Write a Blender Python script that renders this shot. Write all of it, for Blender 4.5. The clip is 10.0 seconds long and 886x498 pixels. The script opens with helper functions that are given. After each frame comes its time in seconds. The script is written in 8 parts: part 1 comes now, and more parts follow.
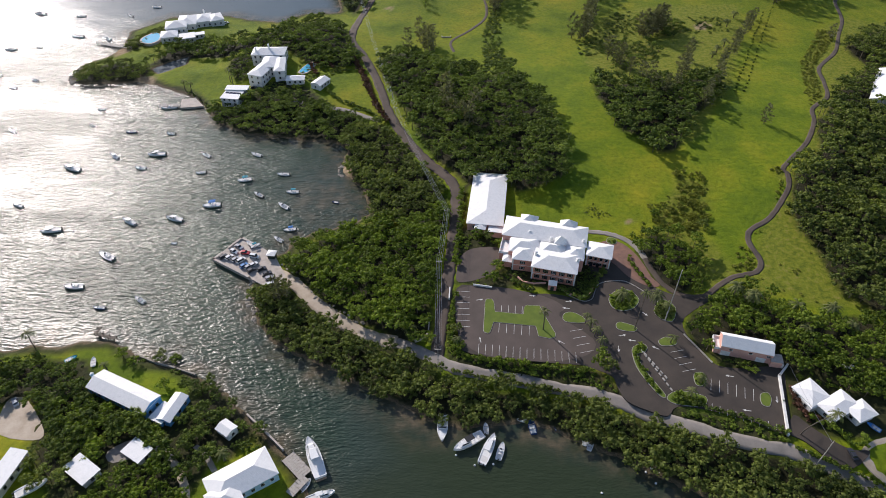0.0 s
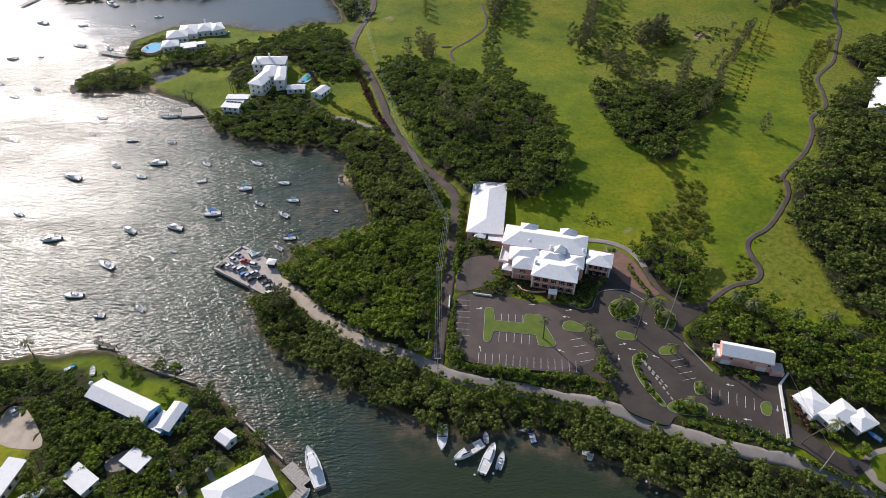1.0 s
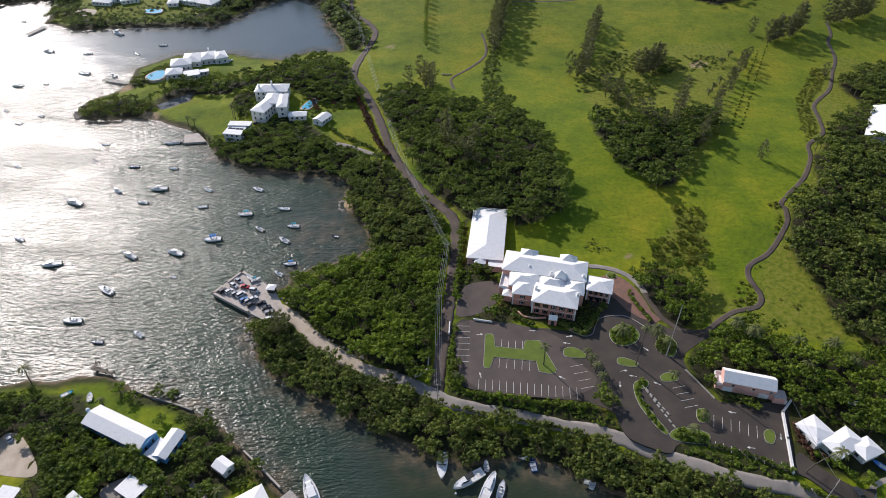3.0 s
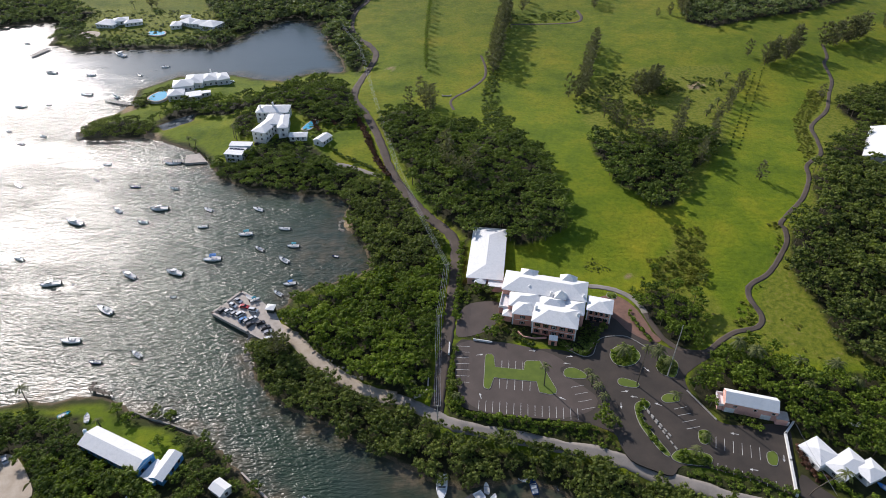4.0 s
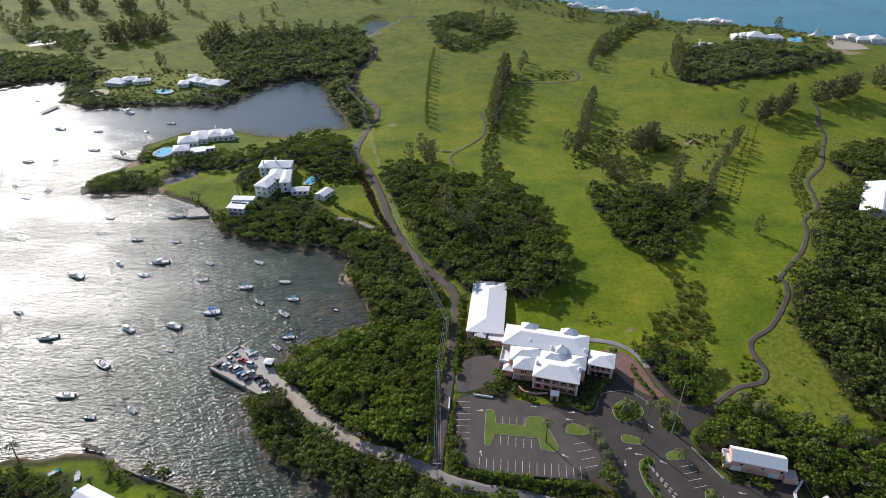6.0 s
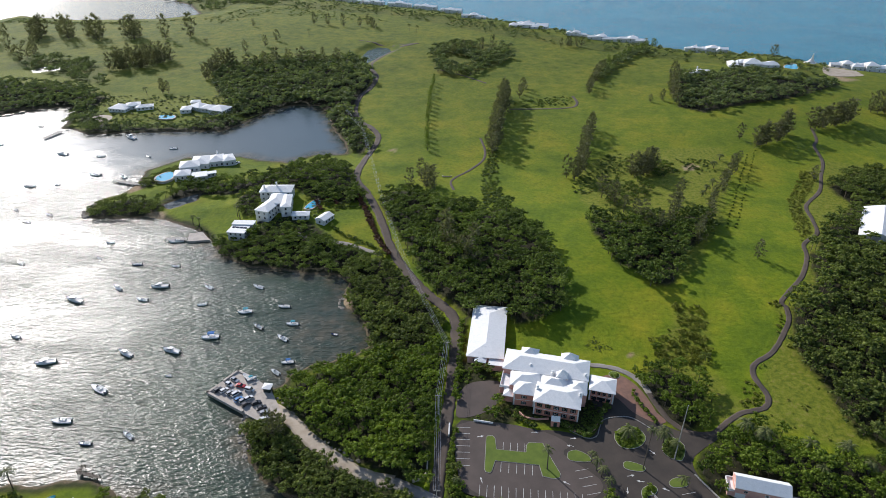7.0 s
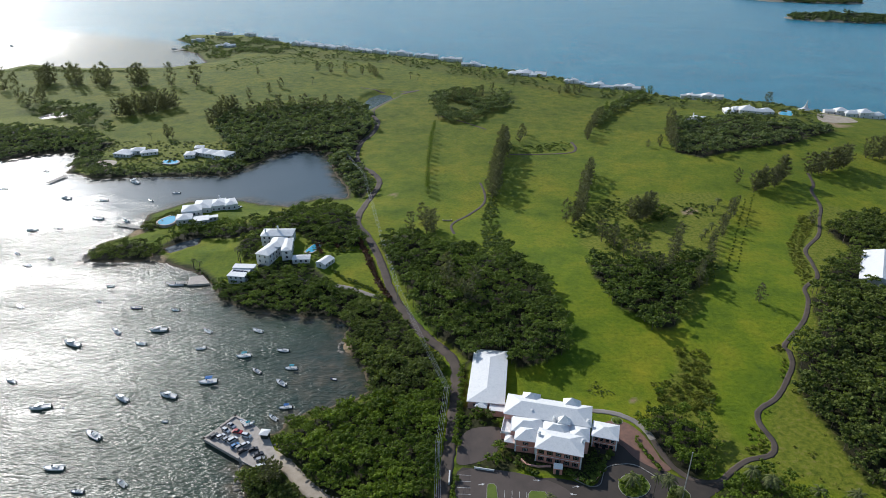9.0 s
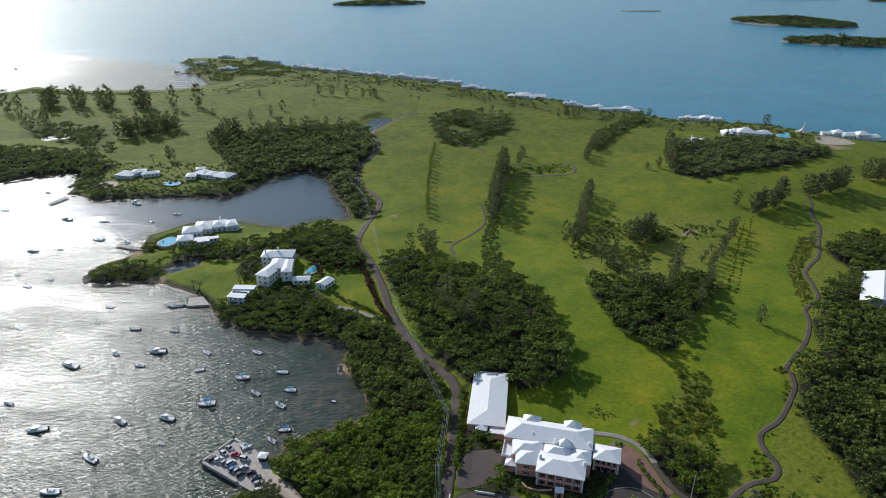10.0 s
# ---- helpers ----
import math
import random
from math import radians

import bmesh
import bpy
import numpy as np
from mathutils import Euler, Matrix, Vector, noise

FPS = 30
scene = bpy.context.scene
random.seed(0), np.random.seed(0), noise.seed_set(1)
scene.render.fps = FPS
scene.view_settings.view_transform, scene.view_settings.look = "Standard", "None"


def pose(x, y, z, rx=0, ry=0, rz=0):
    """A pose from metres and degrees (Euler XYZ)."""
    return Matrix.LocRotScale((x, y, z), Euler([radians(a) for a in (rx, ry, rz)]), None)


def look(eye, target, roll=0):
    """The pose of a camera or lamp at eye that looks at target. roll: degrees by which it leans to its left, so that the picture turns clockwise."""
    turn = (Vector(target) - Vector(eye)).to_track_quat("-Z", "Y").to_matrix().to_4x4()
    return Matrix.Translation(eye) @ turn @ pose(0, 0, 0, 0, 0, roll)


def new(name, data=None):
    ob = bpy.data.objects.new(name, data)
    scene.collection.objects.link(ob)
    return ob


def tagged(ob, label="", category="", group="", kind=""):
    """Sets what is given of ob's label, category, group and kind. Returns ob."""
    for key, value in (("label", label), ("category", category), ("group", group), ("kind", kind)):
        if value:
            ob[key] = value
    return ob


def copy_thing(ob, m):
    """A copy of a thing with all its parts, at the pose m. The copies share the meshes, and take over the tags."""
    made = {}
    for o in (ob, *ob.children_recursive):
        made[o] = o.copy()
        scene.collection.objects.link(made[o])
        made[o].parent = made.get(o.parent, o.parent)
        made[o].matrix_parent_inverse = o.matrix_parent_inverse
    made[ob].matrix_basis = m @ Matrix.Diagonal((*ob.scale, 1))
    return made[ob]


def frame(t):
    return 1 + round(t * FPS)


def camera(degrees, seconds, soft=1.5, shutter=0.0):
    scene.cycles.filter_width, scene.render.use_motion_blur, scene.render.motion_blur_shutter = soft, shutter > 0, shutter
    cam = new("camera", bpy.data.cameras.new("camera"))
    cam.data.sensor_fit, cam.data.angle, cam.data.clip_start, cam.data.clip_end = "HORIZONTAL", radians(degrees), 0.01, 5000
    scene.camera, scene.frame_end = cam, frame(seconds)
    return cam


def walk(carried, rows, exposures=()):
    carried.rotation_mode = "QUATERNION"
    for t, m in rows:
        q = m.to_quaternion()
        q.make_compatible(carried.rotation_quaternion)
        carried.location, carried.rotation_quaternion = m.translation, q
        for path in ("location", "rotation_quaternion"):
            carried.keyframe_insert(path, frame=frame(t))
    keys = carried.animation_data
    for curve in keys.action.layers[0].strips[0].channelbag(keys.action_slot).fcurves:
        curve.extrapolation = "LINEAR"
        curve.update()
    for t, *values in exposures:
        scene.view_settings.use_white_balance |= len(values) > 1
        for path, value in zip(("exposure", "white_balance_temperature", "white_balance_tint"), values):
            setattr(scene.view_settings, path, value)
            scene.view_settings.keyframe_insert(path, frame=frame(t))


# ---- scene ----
cam = camera(69.28, 10.0, soft=0.6)
# seconds, place, pitch, roll, yaw of a hovering drone that tilts up slowly
ROWS = [
    (0.0, 0.00, 0.00, 186.83, -42.00, -0.00, 0.00),
    (0.5, -0.03, -0.05, 186.92, -41.49, 0.04, -0.01),
    (1.0, -0.03, -0.06, 187.00, -41.25, 0.03, -0.02),
    (1.5, -0.01, -0.04, 187.05, -41.00, 0.02, -0.00),
    (2.0, -0.01, -0.07, 187.08, -40.36, 0.04, -0.01),
    (2.5, 0.01, -0.12, 187.08, -39.65, 0.06, -0.00),
    (4.0, 0.01, -0.14, 187.03, -37.17, 0.12, -0.01),
    (4.5, 0.06, -0.19, 187.01, -35.93, 0.11, 0.01),
    (5.0, 0.14, -0.26, 186.99, -34.70, 0.10, 0.04),
    (5.5, 0.18, -0.35, 186.95, -33.50, 0.13, 0.04),
    (7.0, 0.25, -0.57, 186.72, -30.13, 0.16, 0.07),
    (7.5, 0.31, -0.66, 186.70, -29.05, 0.15, 0.09),
    (8.0, 0.35, -0.76, 186.68, -27.96, 0.15, 0.12),
    (8.5, 0.37, -0.83, 186.64, -26.98, 0.14, 0.14),
    (9.0, 0.36, -0.86, 186.64, -26.20, 0.16, 0.13),
    (9.5, 0.36, -0.90, 186.66, -25.26, 0.18, 0.14),
    (10.0, 0.36, -0.96, 186.69, -24.31, 0.17, 0.14),
]
walk(cam, [(t, pose(x, y, z, 90 + pitch, 0, yaw) @ pose(0, 0, 0, 0, 0, roll)) for t, x, y, z, pitch, roll, yaw in ROWS],
     exposures=[(0.0, -0.03, 6750, 17), (5.0, -0.03, 6550, 15), (7.5, -0.03, 6400, 12), (10.0, -0.30, 6250, 9)])

# world and sun
SUN_AZ, SUN_EL = -38.0, 28.5          # degrees from straight ahead (minus: left), height
world = bpy.data.worlds.new("sky")
scene.world = world
world.use_nodes = True
wn = world.node_tree.nodes
sky = wn.new("ShaderNodeTexSky")
sky.sky_type = "NISHITA"
sky.sun_disc = False
sky.sun_elevation = radians(SUN_EL)
sky.sun_rotation = radians(SUN_AZ)
sky.air_density, sky.dust_density, sky.ozone_density = 1.0, 0.5, 1.6
world.node_tree.links.new(sky.outputs["Color"], wn["Background"].inputs["Color"])
wn["Background"].inputs["Strength"].default_value = 0.15
sun_data = bpy.data.lights.new("sun", "SUN")
sun_data.energy, sun_data.angle, sun_data.color = 5.0, radians(0.53), (1.0, 0.965, 0.915)
sun = new("sun", sun_data)
TO_SUN = Vector((math.sin(radians(SUN_AZ)) * math.cos(radians(SUN_EL)), math.cos(radians(SUN_AZ)) * math.cos(radians(SUN_EL)), math.sin(radians(SUN_EL))))
sun.matrix_world = look(TO_SUN * 600, (0, 0, 0))

# materials
def nodes_of(name):
    m = bpy.data.materials.new(name)
    m.use_nodes = True
    nt = m.node_tree
    return m, nt, nt.nodes["Principled BSDF"]


def add(nt, kind, **values):
    n = nt.nodes.new(kind)
    for key, value in values.items():
        n.inputs[key].default_value = value
    return n


def rgb(c):
    return (c[0], c[1], c[2], 1.0)


def noise_at(nt, scale, detail=4.0, rough=0.55, vector=None):
    n = add(nt, "ShaderNodeTexNoise", Scale=scale, Detail=detail, Roughness=rough)
    nt.links.new(vector if vector is not None else nt.nodes["where"].outputs["Position"], n.inputs["Vector"])
    return n


def ramp(nt, value, stops):
    r = nt.nodes.new("ShaderNodeValToRGB")
    el = r.color_ramp.elements
    while len(el) < len(stops):
        el.new(0.5)
    for e, (p, c) in zip(el, stops):
        e.position, e.color = p, rgb(c)
    nt.links.new(value, r.inputs["Fac"])
    return r


def mix(nt, fac, a, b, mode="MIX"):
    n = nt.nodes.new("ShaderNodeMix")
    n.data_type, n.blend_type = "RGBA", mode
    for sock, v in ((n.inputs[0], fac), (n.inputs[6], a), (n.inputs[7], b)):
        if isinstance(v, (int, float)):
            sock.default_value = v
        elif isinstance(v, tuple):
            sock.default_value = rgb(v)
        else:
            nt.links.new(v, sock)
    return n.outputs[2]


def math_node(nt, op, a, b=0.0):
    n = nt.nodes.new("ShaderNodeMath")
    n.operation = op
    for sock, v in ((n.inputs[0], a), (n.inputs[1], b)):
        if isinstance(v, (int, float)):
            sock.default_value = v
        else:
            nt.links.new(v, sock)
    return n.outputs[0]


def bump(nt, bsdf, height, strength, distance):
    b = add(nt, "ShaderNodeBump", Strength=strength, Distance=distance)
    nt.links.new(height, b.inputs["Height"])
    nt.links.new(b.outputs["Normal"], bsdf.inputs["Normal"])


def where(nt, local=False):
    n = nt.nodes.new("ShaderNodeNewGeometry")
    n.name = "where"
    return n


def worn(name, base, second, scale=0.6, fine=6.0, rough=0.8, bump_by=0.02, metal=0.0, spread=0.35, own=0.0):
    """A painted or natural surface with broad stains and fine grain; own: how far single pieces differ."""
    m, nt, p = nodes_of(name)
    where(nt)
    a, b = noise_at(nt, scale, 5.0, 0.6), noise_at(nt, fine, 3.0)
    r = ramp(nt, a.outputs["Fac"], [(0.5 - spread / 2, second), (0.5 + spread / 2, base)])
    g = ramp(nt, b.outputs["Fac"], [(0.25, (0.72, 0.72, 0.72)), (0.75, (1.0, 1.0, 1.0))])
    col = mix(nt, 0.6, r.outputs["Color"], g.outputs["Color"], "MULTIPLY")
    if own:
        info = nt.nodes.new("ShaderNodeObjectInfo")
        v = ramp(nt, info.outputs["Random"], [(0.0, (1 - own, 1 - own, 1 - own)), (1.0, (1.0, 1.0, 1.0))])
        col = mix(nt, 1.0, col, v.outputs["Color"], "MULTIPLY")
    nt.links.new(col, p.inputs["Base Color"])
    p.inputs["Roughness"].default_value, p.inputs["Metallic"].default_value = rough, metal
    if bump_by:
        bump(nt, p, b.outputs["Fac"], 0.6, bump_by)
    return m


def leafy(name, dark, light, glow=0.3):
    """Foliage: every clump has its own green, and lets some light through."""
    m, nt, p = nodes_of(name)
    geo = where(nt)
    big = noise_at(nt, 0.09, 2.0)
    tone = nt.nodes.new("ShaderNodeAttribute")
    tone.attribute_name = "tone"
    fac = math_node(nt, "ADD", math_node(nt, "MULTIPLY", geo.outputs["Random Per Island"], 0.38), math_node(nt, "MULTIPLY", big.outputs["Fac"], 0.3))
    fac = math_node(nt, "ADD", fac, math_node(nt, "MULTIPLY", tone.outputs["Fac"], 0.42))
    r = ramp(nt, fac, [(0.15, dark), (0.85, light)])
    nt.links.new(r.outputs["Color"], p.inputs["Base Color"])
    p.inputs["Roughness"].default_value = 0.68
    p.inputs["Specular IOR Level"].default_value = 0.2
    tr = nt.nodes.new("ShaderNodeBsdfTranslucent")
    nt.links.new(mix(nt, 1.0, r.outputs["Color"], (1.0, 1.1, 0.5), "MULTIPLY"), tr.inputs["Color"])
    sh = nt.nodes.new("ShaderNodeMixShader")
    sh.inputs[0].default_value = glow
    nt.links.new(p.outputs[0], sh.inputs[1])
    nt.links.new(tr.outputs[0], sh.inputs[2])
    nt.links.new(sh.outputs[0], nt.nodes["Material Output"].inputs["Surface"])
    return m


def make_water():
    """Wind-rippled sea: glitter under the sun, calm in the lee of the islands, sandy shallows by the shore."""
    m, nt, p = nodes_of("sea_water")
    geo = where(nt)
    sep = nt.nodes.new("ShaderNodeSeparateXYZ")
    nt.links.new(geo.outputs["Position"], sep.inputs[0])
    got = {}
    for key in ("shallow", "lee", "creek"):
        a = nt.nodes.new("ShaderNodeAttribute")
        a.attribute_name = key
        got[key] = a.outputs["Fac"]
    big, mid = noise_at(nt, 0.012, 4.0), noise_at(nt, 0.11, 5.0, 0.65)
    deep = ramp(nt, big.outputs["Fac"], [(0.35, (0.018, 0.038, 0.022)), (0.65, (0.030, 0.055, 0.034))])
    bed = ramp(nt, mid.outputs["Fac"], [(0.38, (0.026, 0.040, 0.026)), (0.52, (0.060, 0.058, 0.036)), (0.66, (0.120, 0.095, 0.060))])
    ocean = ramp(nt, big.outputs["Fac"], [(0.3, (0.008, 0.140, 0.215)), (0.7, (0.014, 0.175, 0.255))])
    # open sea beyond the golf course is a sandy-bottomed turquoise
    line = math_node(nt, "ADD", sep.outputs["Y"], math_node(nt, "MULTIPLY", sep.outputs["X"], 0.55))
    far = nt.nodes.new("ShaderNodeMapRange")
    far.inputs["From Min"].default_value, far.inputs["From Max"].default_value = 930.0, 1010.0
    nt.links.new(line, far.inputs["Value"])
    # calm lee water has the sky's pale reflection mixed into its base colour
    sky_and_silt = mix(nt, math_node(nt, "MULTIPLY", got["lee"], 0.8), deep.outputs["Color"], (0.058, 0.088, 0.110))
    sky_and_silt = mix(nt, got["creek"], sky_and_silt, (0.026, 0.038, 0.018))
    col = mix(nt, got["shallow"], sky_and_silt, bed.outputs["Color"])
    nt.links.new(mix(nt, far.outputs["Result"], col, ocean.outputs["Color"]), p.inputs["Base Color"])
    p.inputs["Roughness"].default_value = 0.27
    p.inputs["Specular IOR Level"].default_value = 0.5
    p.inputs["IOR"].default_value = 1.333
    tilt = nt.nodes.new("ShaderNodeMapping")
    tilt.inputs["Rotation"].default_value = (0, 0, radians(14))
    tilt.inputs["Scale"].default_value = (0.5, 1.2, 1.0)
    nt.links.new(geo.outputs["Position"], tilt.inputs["Vector"])
    swell = noise_at(nt, 0.10, 3.0, 0.55, tilt.outputs["Vector"])
    wave = noise_at(nt, 0.42, 3.0, 0.6, tilt.outputs["Vector"])
    chop = noise_at(nt, 0.85, 2.0, 0.6, tilt.outputs["Vector"])
    gust = noise_at(nt, 0.016, 4.0, 0.6, tilt.outputs["Vector"])
    blow = ramp(nt, gust.outputs["Fac"], [(0.38, (0.5, 0.5, 0.5)), (0.56, (1, 1, 1))])
    h = math_node(nt, "ADD", math_node(nt, "MULTIPLY", swell.outputs["Fac"], 0.8), math_node(nt, "MULTIPLY", wave.outputs["Fac"], 0.75))
    h = math_node(nt, "ADD", h, math_node(nt, "MULTIPLY", chop.outputs["Fac"], 0.75))
    h = math_node(nt, "MULTIPLY", h, blow.outputs["Color"])
    still = math_node(nt, "SUBTRACT", 1.0, math_node(nt, "MULTIPLY", got["lee"], 0.86))
    bump(nt, p, math_node(nt, "MULTIPLY", h, still), 1.0, 0.84)
    return m


def make_ground():
    """Mown fairways, rough scrub, fallen leaves under the woods and a rocky shore, laid out by the three masks of the
    sheet.
    """
    m, nt, p = nodes_of("island_ground")
    geo = where(nt)
    sep = nt.nodes.new("ShaderNodeSeparateXYZ")
    nt.links.new(geo.outputs["Position"], sep.inputs[0])
    masks = {}
    for key in ("rough", "litter_shade", "sand"):
        a = nt.nodes.new("ShaderNodeAttribute")
        a.attribute_name = key
        masks[key] = a.outputs["Fac"]
    n1, n2, n3 = noise_at(nt, 0.03, 5.0, 0.6), noise_at(nt, 0.5, 4.0), noise_at(nt, 4.0, 3.0)
    lawn = ramp(nt, n1.outputs["Fac"], [(0.3, (0.086, 0.150, 0.005)), (0.5, (0.168, 0.232, 0.006)), (0.7, (0.300, 0.300, 0.014))])
    scrub = ramp(nt, n2.outputs["Fac"], [(0.3, (0.095, 0.130, 0.010)), (0.55, (0.195, 0.220, 0.018)), (0.75, (0.26, 0.22, 0.060))])
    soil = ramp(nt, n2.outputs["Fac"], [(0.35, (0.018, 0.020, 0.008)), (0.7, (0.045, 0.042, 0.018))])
    sand = ramp(nt, n2.outputs["Fac"], [(0.3, (0.30, 0.20, 0.11)), (0.7, (0.46, 0.35, 0.22))])
    rock = ramp(nt, n3.outputs["Fac"], [(0.35, (0.07, 0.055, 0.032)), (0.65, (0.20, 0.15, 0.09))])
    # the far fairways are drier and browner, with backlit blades' shade painted in
    dry_shade = nt.nodes.new("ShaderNodeMapRange")
    dry_shade.inputs["From Min"].default_value, dry_shade.inputs["From Max"].default_value = 360.0, 800.0
    nt.links.new(math_node(nt, "ADD", sep.outputs["Y"], math_node(nt, "MULTIPLY", n1.outputs["Fac"], 180.0)), dry_shade.inputs["Value"])
    n4 = noise_at(nt, 0.11, 4.0, 0.65)
    far_mown = ramp(nt, n4.outputs["Fac"], [(0.3, (0.078, 0.108, 0.008)), (0.5, (0.122, 0.150, 0.011)), (0.72, (0.188, 0.190, 0.020))])
    mown = mix(nt, math_node(nt, "MULTIPLY", dry_shade.outputs["Result"], 0.8), lawn.outputs["Color"], far_mown.outputs["Color"])
    patch = ramp(nt, n4.outputs["Fac"], [(0.30, (0.82, 0.86, 0.88)), (0.5, (1, 1, 1)), (0.72, (1.10, 1.02, 1.06))])
    mown = mix(nt, 0.9, mown, patch.outputs["Color"], "MULTIPLY")
    n5 = noise_at(nt, 0.018, 5.0, 0.6)
    broad = ramp(nt, n5.outputs["Fac"], [(0.36, (0.78, 0.84, 0.80)), (0.5, (1.0, 1.0, 1.0)), (0.66, (1.22, 1.08, 1.1))])
    mown = mix(nt, math_node(nt, "ADD", math_node(nt, "MULTIPLY", dry_shade.outputs["Result"], 0.4), 0.5), mown, mix(nt, 1.0, mown, broad.outputs["Color"], "MULTIPLY"))
    tuft = ramp(nt, n2.outputs["Fac"], [(0.32, (0.70, 0.74, 0.74)), (0.5, (0.98, 0.98, 0.98)), (0.68, (1.16, 1.10, 1.1))])
    mown = mix(nt, 0.8, mown, tuft.outputs["Color"], "MULTIPLY")
    col = mix(nt, masks["rough"], mown, scrub.outputs["Color"])
    col = mix(nt, masks["litter_shade"], col, soil.outputs["Color"])
    low = nt.nodes.new("ShaderNodeMapRange")
    low.inputs["From Min"].default_value, low.inputs["From Max"].default_value = 0.62, 0.35
    nt.links.new(sep.outputs["Z"], low.inputs["Value"])
    col = mix(nt, low.outputs["Result"], col, rock.outputs["Color"])
    col = mix(nt, masks["sand"], col, sand.outputs["Color"])
    g = ramp(nt, n3.outputs["Fac"], [(0.2, (0.68, 0.68, 0.68)), (0.8, (1, 1, 1))])
    nt.links.new(mix(nt, 0.8, col, g.outputs["Color"], "MULTIPLY"), p.inputs["Base Color"])
    p.inputs["Roughness"].default_value = 0.9
    p.inputs["Specular IOR Level"].default_value = 0.2
    bump(nt, p, math_node(nt, "ADD", n3.outputs["Fac"], math_node(nt, "MULTIPLY", n2.outputs["Fac"], 2.0)), 0.9, 0.22)
    return m


def make_roof():
    """Lime-washed stepped stone roof: fine courses, grey weathering streaks."""
    m, nt, p = nodes_of("limewashed_roof")
    geo = where(nt)
    a, b = noise_at(nt, 0.8, 6.0, 0.75), noise_at(nt, 5.0, 4.0, 0.7)
    r = ramp(nt, a.outputs["Fac"], [(0.30, (0.68, 0.68, 0.67)), (0.42, (0.80, 0.80, 0.78)), (0.65, (0.87, 0.86, 0.84))])
    g = ramp(nt, b.outputs["Fac"], [(0.3, (0.78, 0.78, 0.77)), (0.6, (1, 1, 1))])
    nt.links.new(mix(nt, 0.75, r.outputs["Color"], g.outputs["Color"], "MULTIPLY"), p.inputs["Base Color"])
    sep = nt.nodes.new("ShaderNodeSeparateXYZ")
    nt.links.new(geo.outputs["Position"], sep.inputs[0])
    step = math_node(nt, "FRACT", math_node(nt, "MULTIPLY", sep.outputs["Z"], 7.0))
    bump(nt, p, math_node(nt, "ADD", step, b.outputs["Fac"]), 0.5, 0.04)
    p.inputs["Roughness"].default_value = 0.75
    return m


def plain(name, colour, rough=0.5, metal=0.0, coat=0.0):
    m, nt, p = nodes_of(name)
    where(nt)
    n = noise_at(nt, 3.0, 4.0)
    g = ramp(nt, n.outputs["Fac"], [(0.3, tuple(c * 0.86 for c in colour)), (0.7, colour)])
    nt.links.new(g.outputs["Color"], p.inputs["Base Color"])
    p.inputs["Roughness"].default_value, p.inputs["Metallic"].default_value, p.inputs["Coat Weight"].default_value = rough, metal, coat
    return m


def glassy(name, colour, rough=0.05):
    m, nt, p = nodes_of(name)
    p.inputs["Base Color"].default_value = rgb(colour)
    p.inputs["Roughness"].default_value = rough
    p.inputs["Coat Weight"].default_value = 0.5
    return m


WATER, GROUND, ROOF = make_water(), make_ground(), make_roof()
LEAF = leafy("broad_leaves", (0.026, 0.056, 0.008), (0.228, 0.305, 0.036), 0.42)
LEAF_DARK = leafy("dark_leaves", (0.024, 0.046, 0.012), (0.205, 0.268, 0.050), 0.42)
LEAF_OLIVE = leafy("mangrove_leaves", (0.034, 0.054, 0.014), (0.222, 0.266, 0.060), 0.42)
LEAF_PINE = leafy("casuarina_needles", (0.054, 0.058, 0.032), (0.205, 0.202, 0.118), 0.4)
LEAF_SCRUB = leafy("olive_scrub", (0.085, 0.105, 0.014), (0.280, 0.290, 0.045), 0.4)
# far woods: distance haze is painted in as paler, greyer leaves
LEAF_FAR = leafy("far_leaves_hazed", (0.062, 0.086, 0.038), (0.235, 0.275, 0.112), 0.42)
LEAF_PALM = leafy("palm_fronds", (0.075, 0.095, 0.030), (0.280, 0.290, 0.110))
LEAF_RED = leafy("oleander_hedge", (0.040, 0.022, 0.014), (0.130, 0.062, 0.040))
THICKET = worn("low_thicket", (0.075, 0.085, 0.035), (0.035, 0.045, 0.016), 0.15, 2.0, 0.9, 0.2)
BARK = worn("bark", (0.14, 0.11, 0.08), (0.07, 0.055, 0.04), 2.0, 12.0)
ASPHALT = worn("asphalt", (0.070, 0.054, 0.042), (0.042, 0.034, 0.027), 0.12, 5.0, 0.9, 0.01)
OLD_ASPHALT = worn("sun_bleached_asphalt", (0.112, 0.086, 0.072), (0.078, 0.060, 0.050), 0.12, 5.0, 0.9, 0.01)
OLD_ROAD = worn("worn_concrete_road", (0.32, 0.285, 0.25), (0.22, 0.20, 0.175), 0.2, 4.0, 0.9, 0.01)
LANE = worn("old_lane_asphalt", (0.112, 0.084, 0.064), (0.066, 0.050, 0.039), 0.15, 4.0, 0.9, 0.01)
CONCRETE = worn("concrete", (0.52, 0.46, 0.40), (0.38, 0.33, 0.28), 0.5, 5.0)
SANDY = worn("sandy_ground", (0.50, 0.42, 0.33), (0.36, 0.29, 0.21), 0.25, 3.0)
STONE = worn("limestone_rock", (0.40, 0.36, 0.30), (0.22, 0.19, 0.15), 1.0, 6.0, 0.9, 0.08, own=0.3)
BRICK = worn("brick_paving", (0.25, 0.13, 0.09), (0.17, 0.095, 0.07), 0.5, 5.0)
PAINT = worn("road_paint", (0.72, 0.71, 0.68), (0.5, 0.49, 0.46), 1.5, 8.0, 0.7, 0.0)
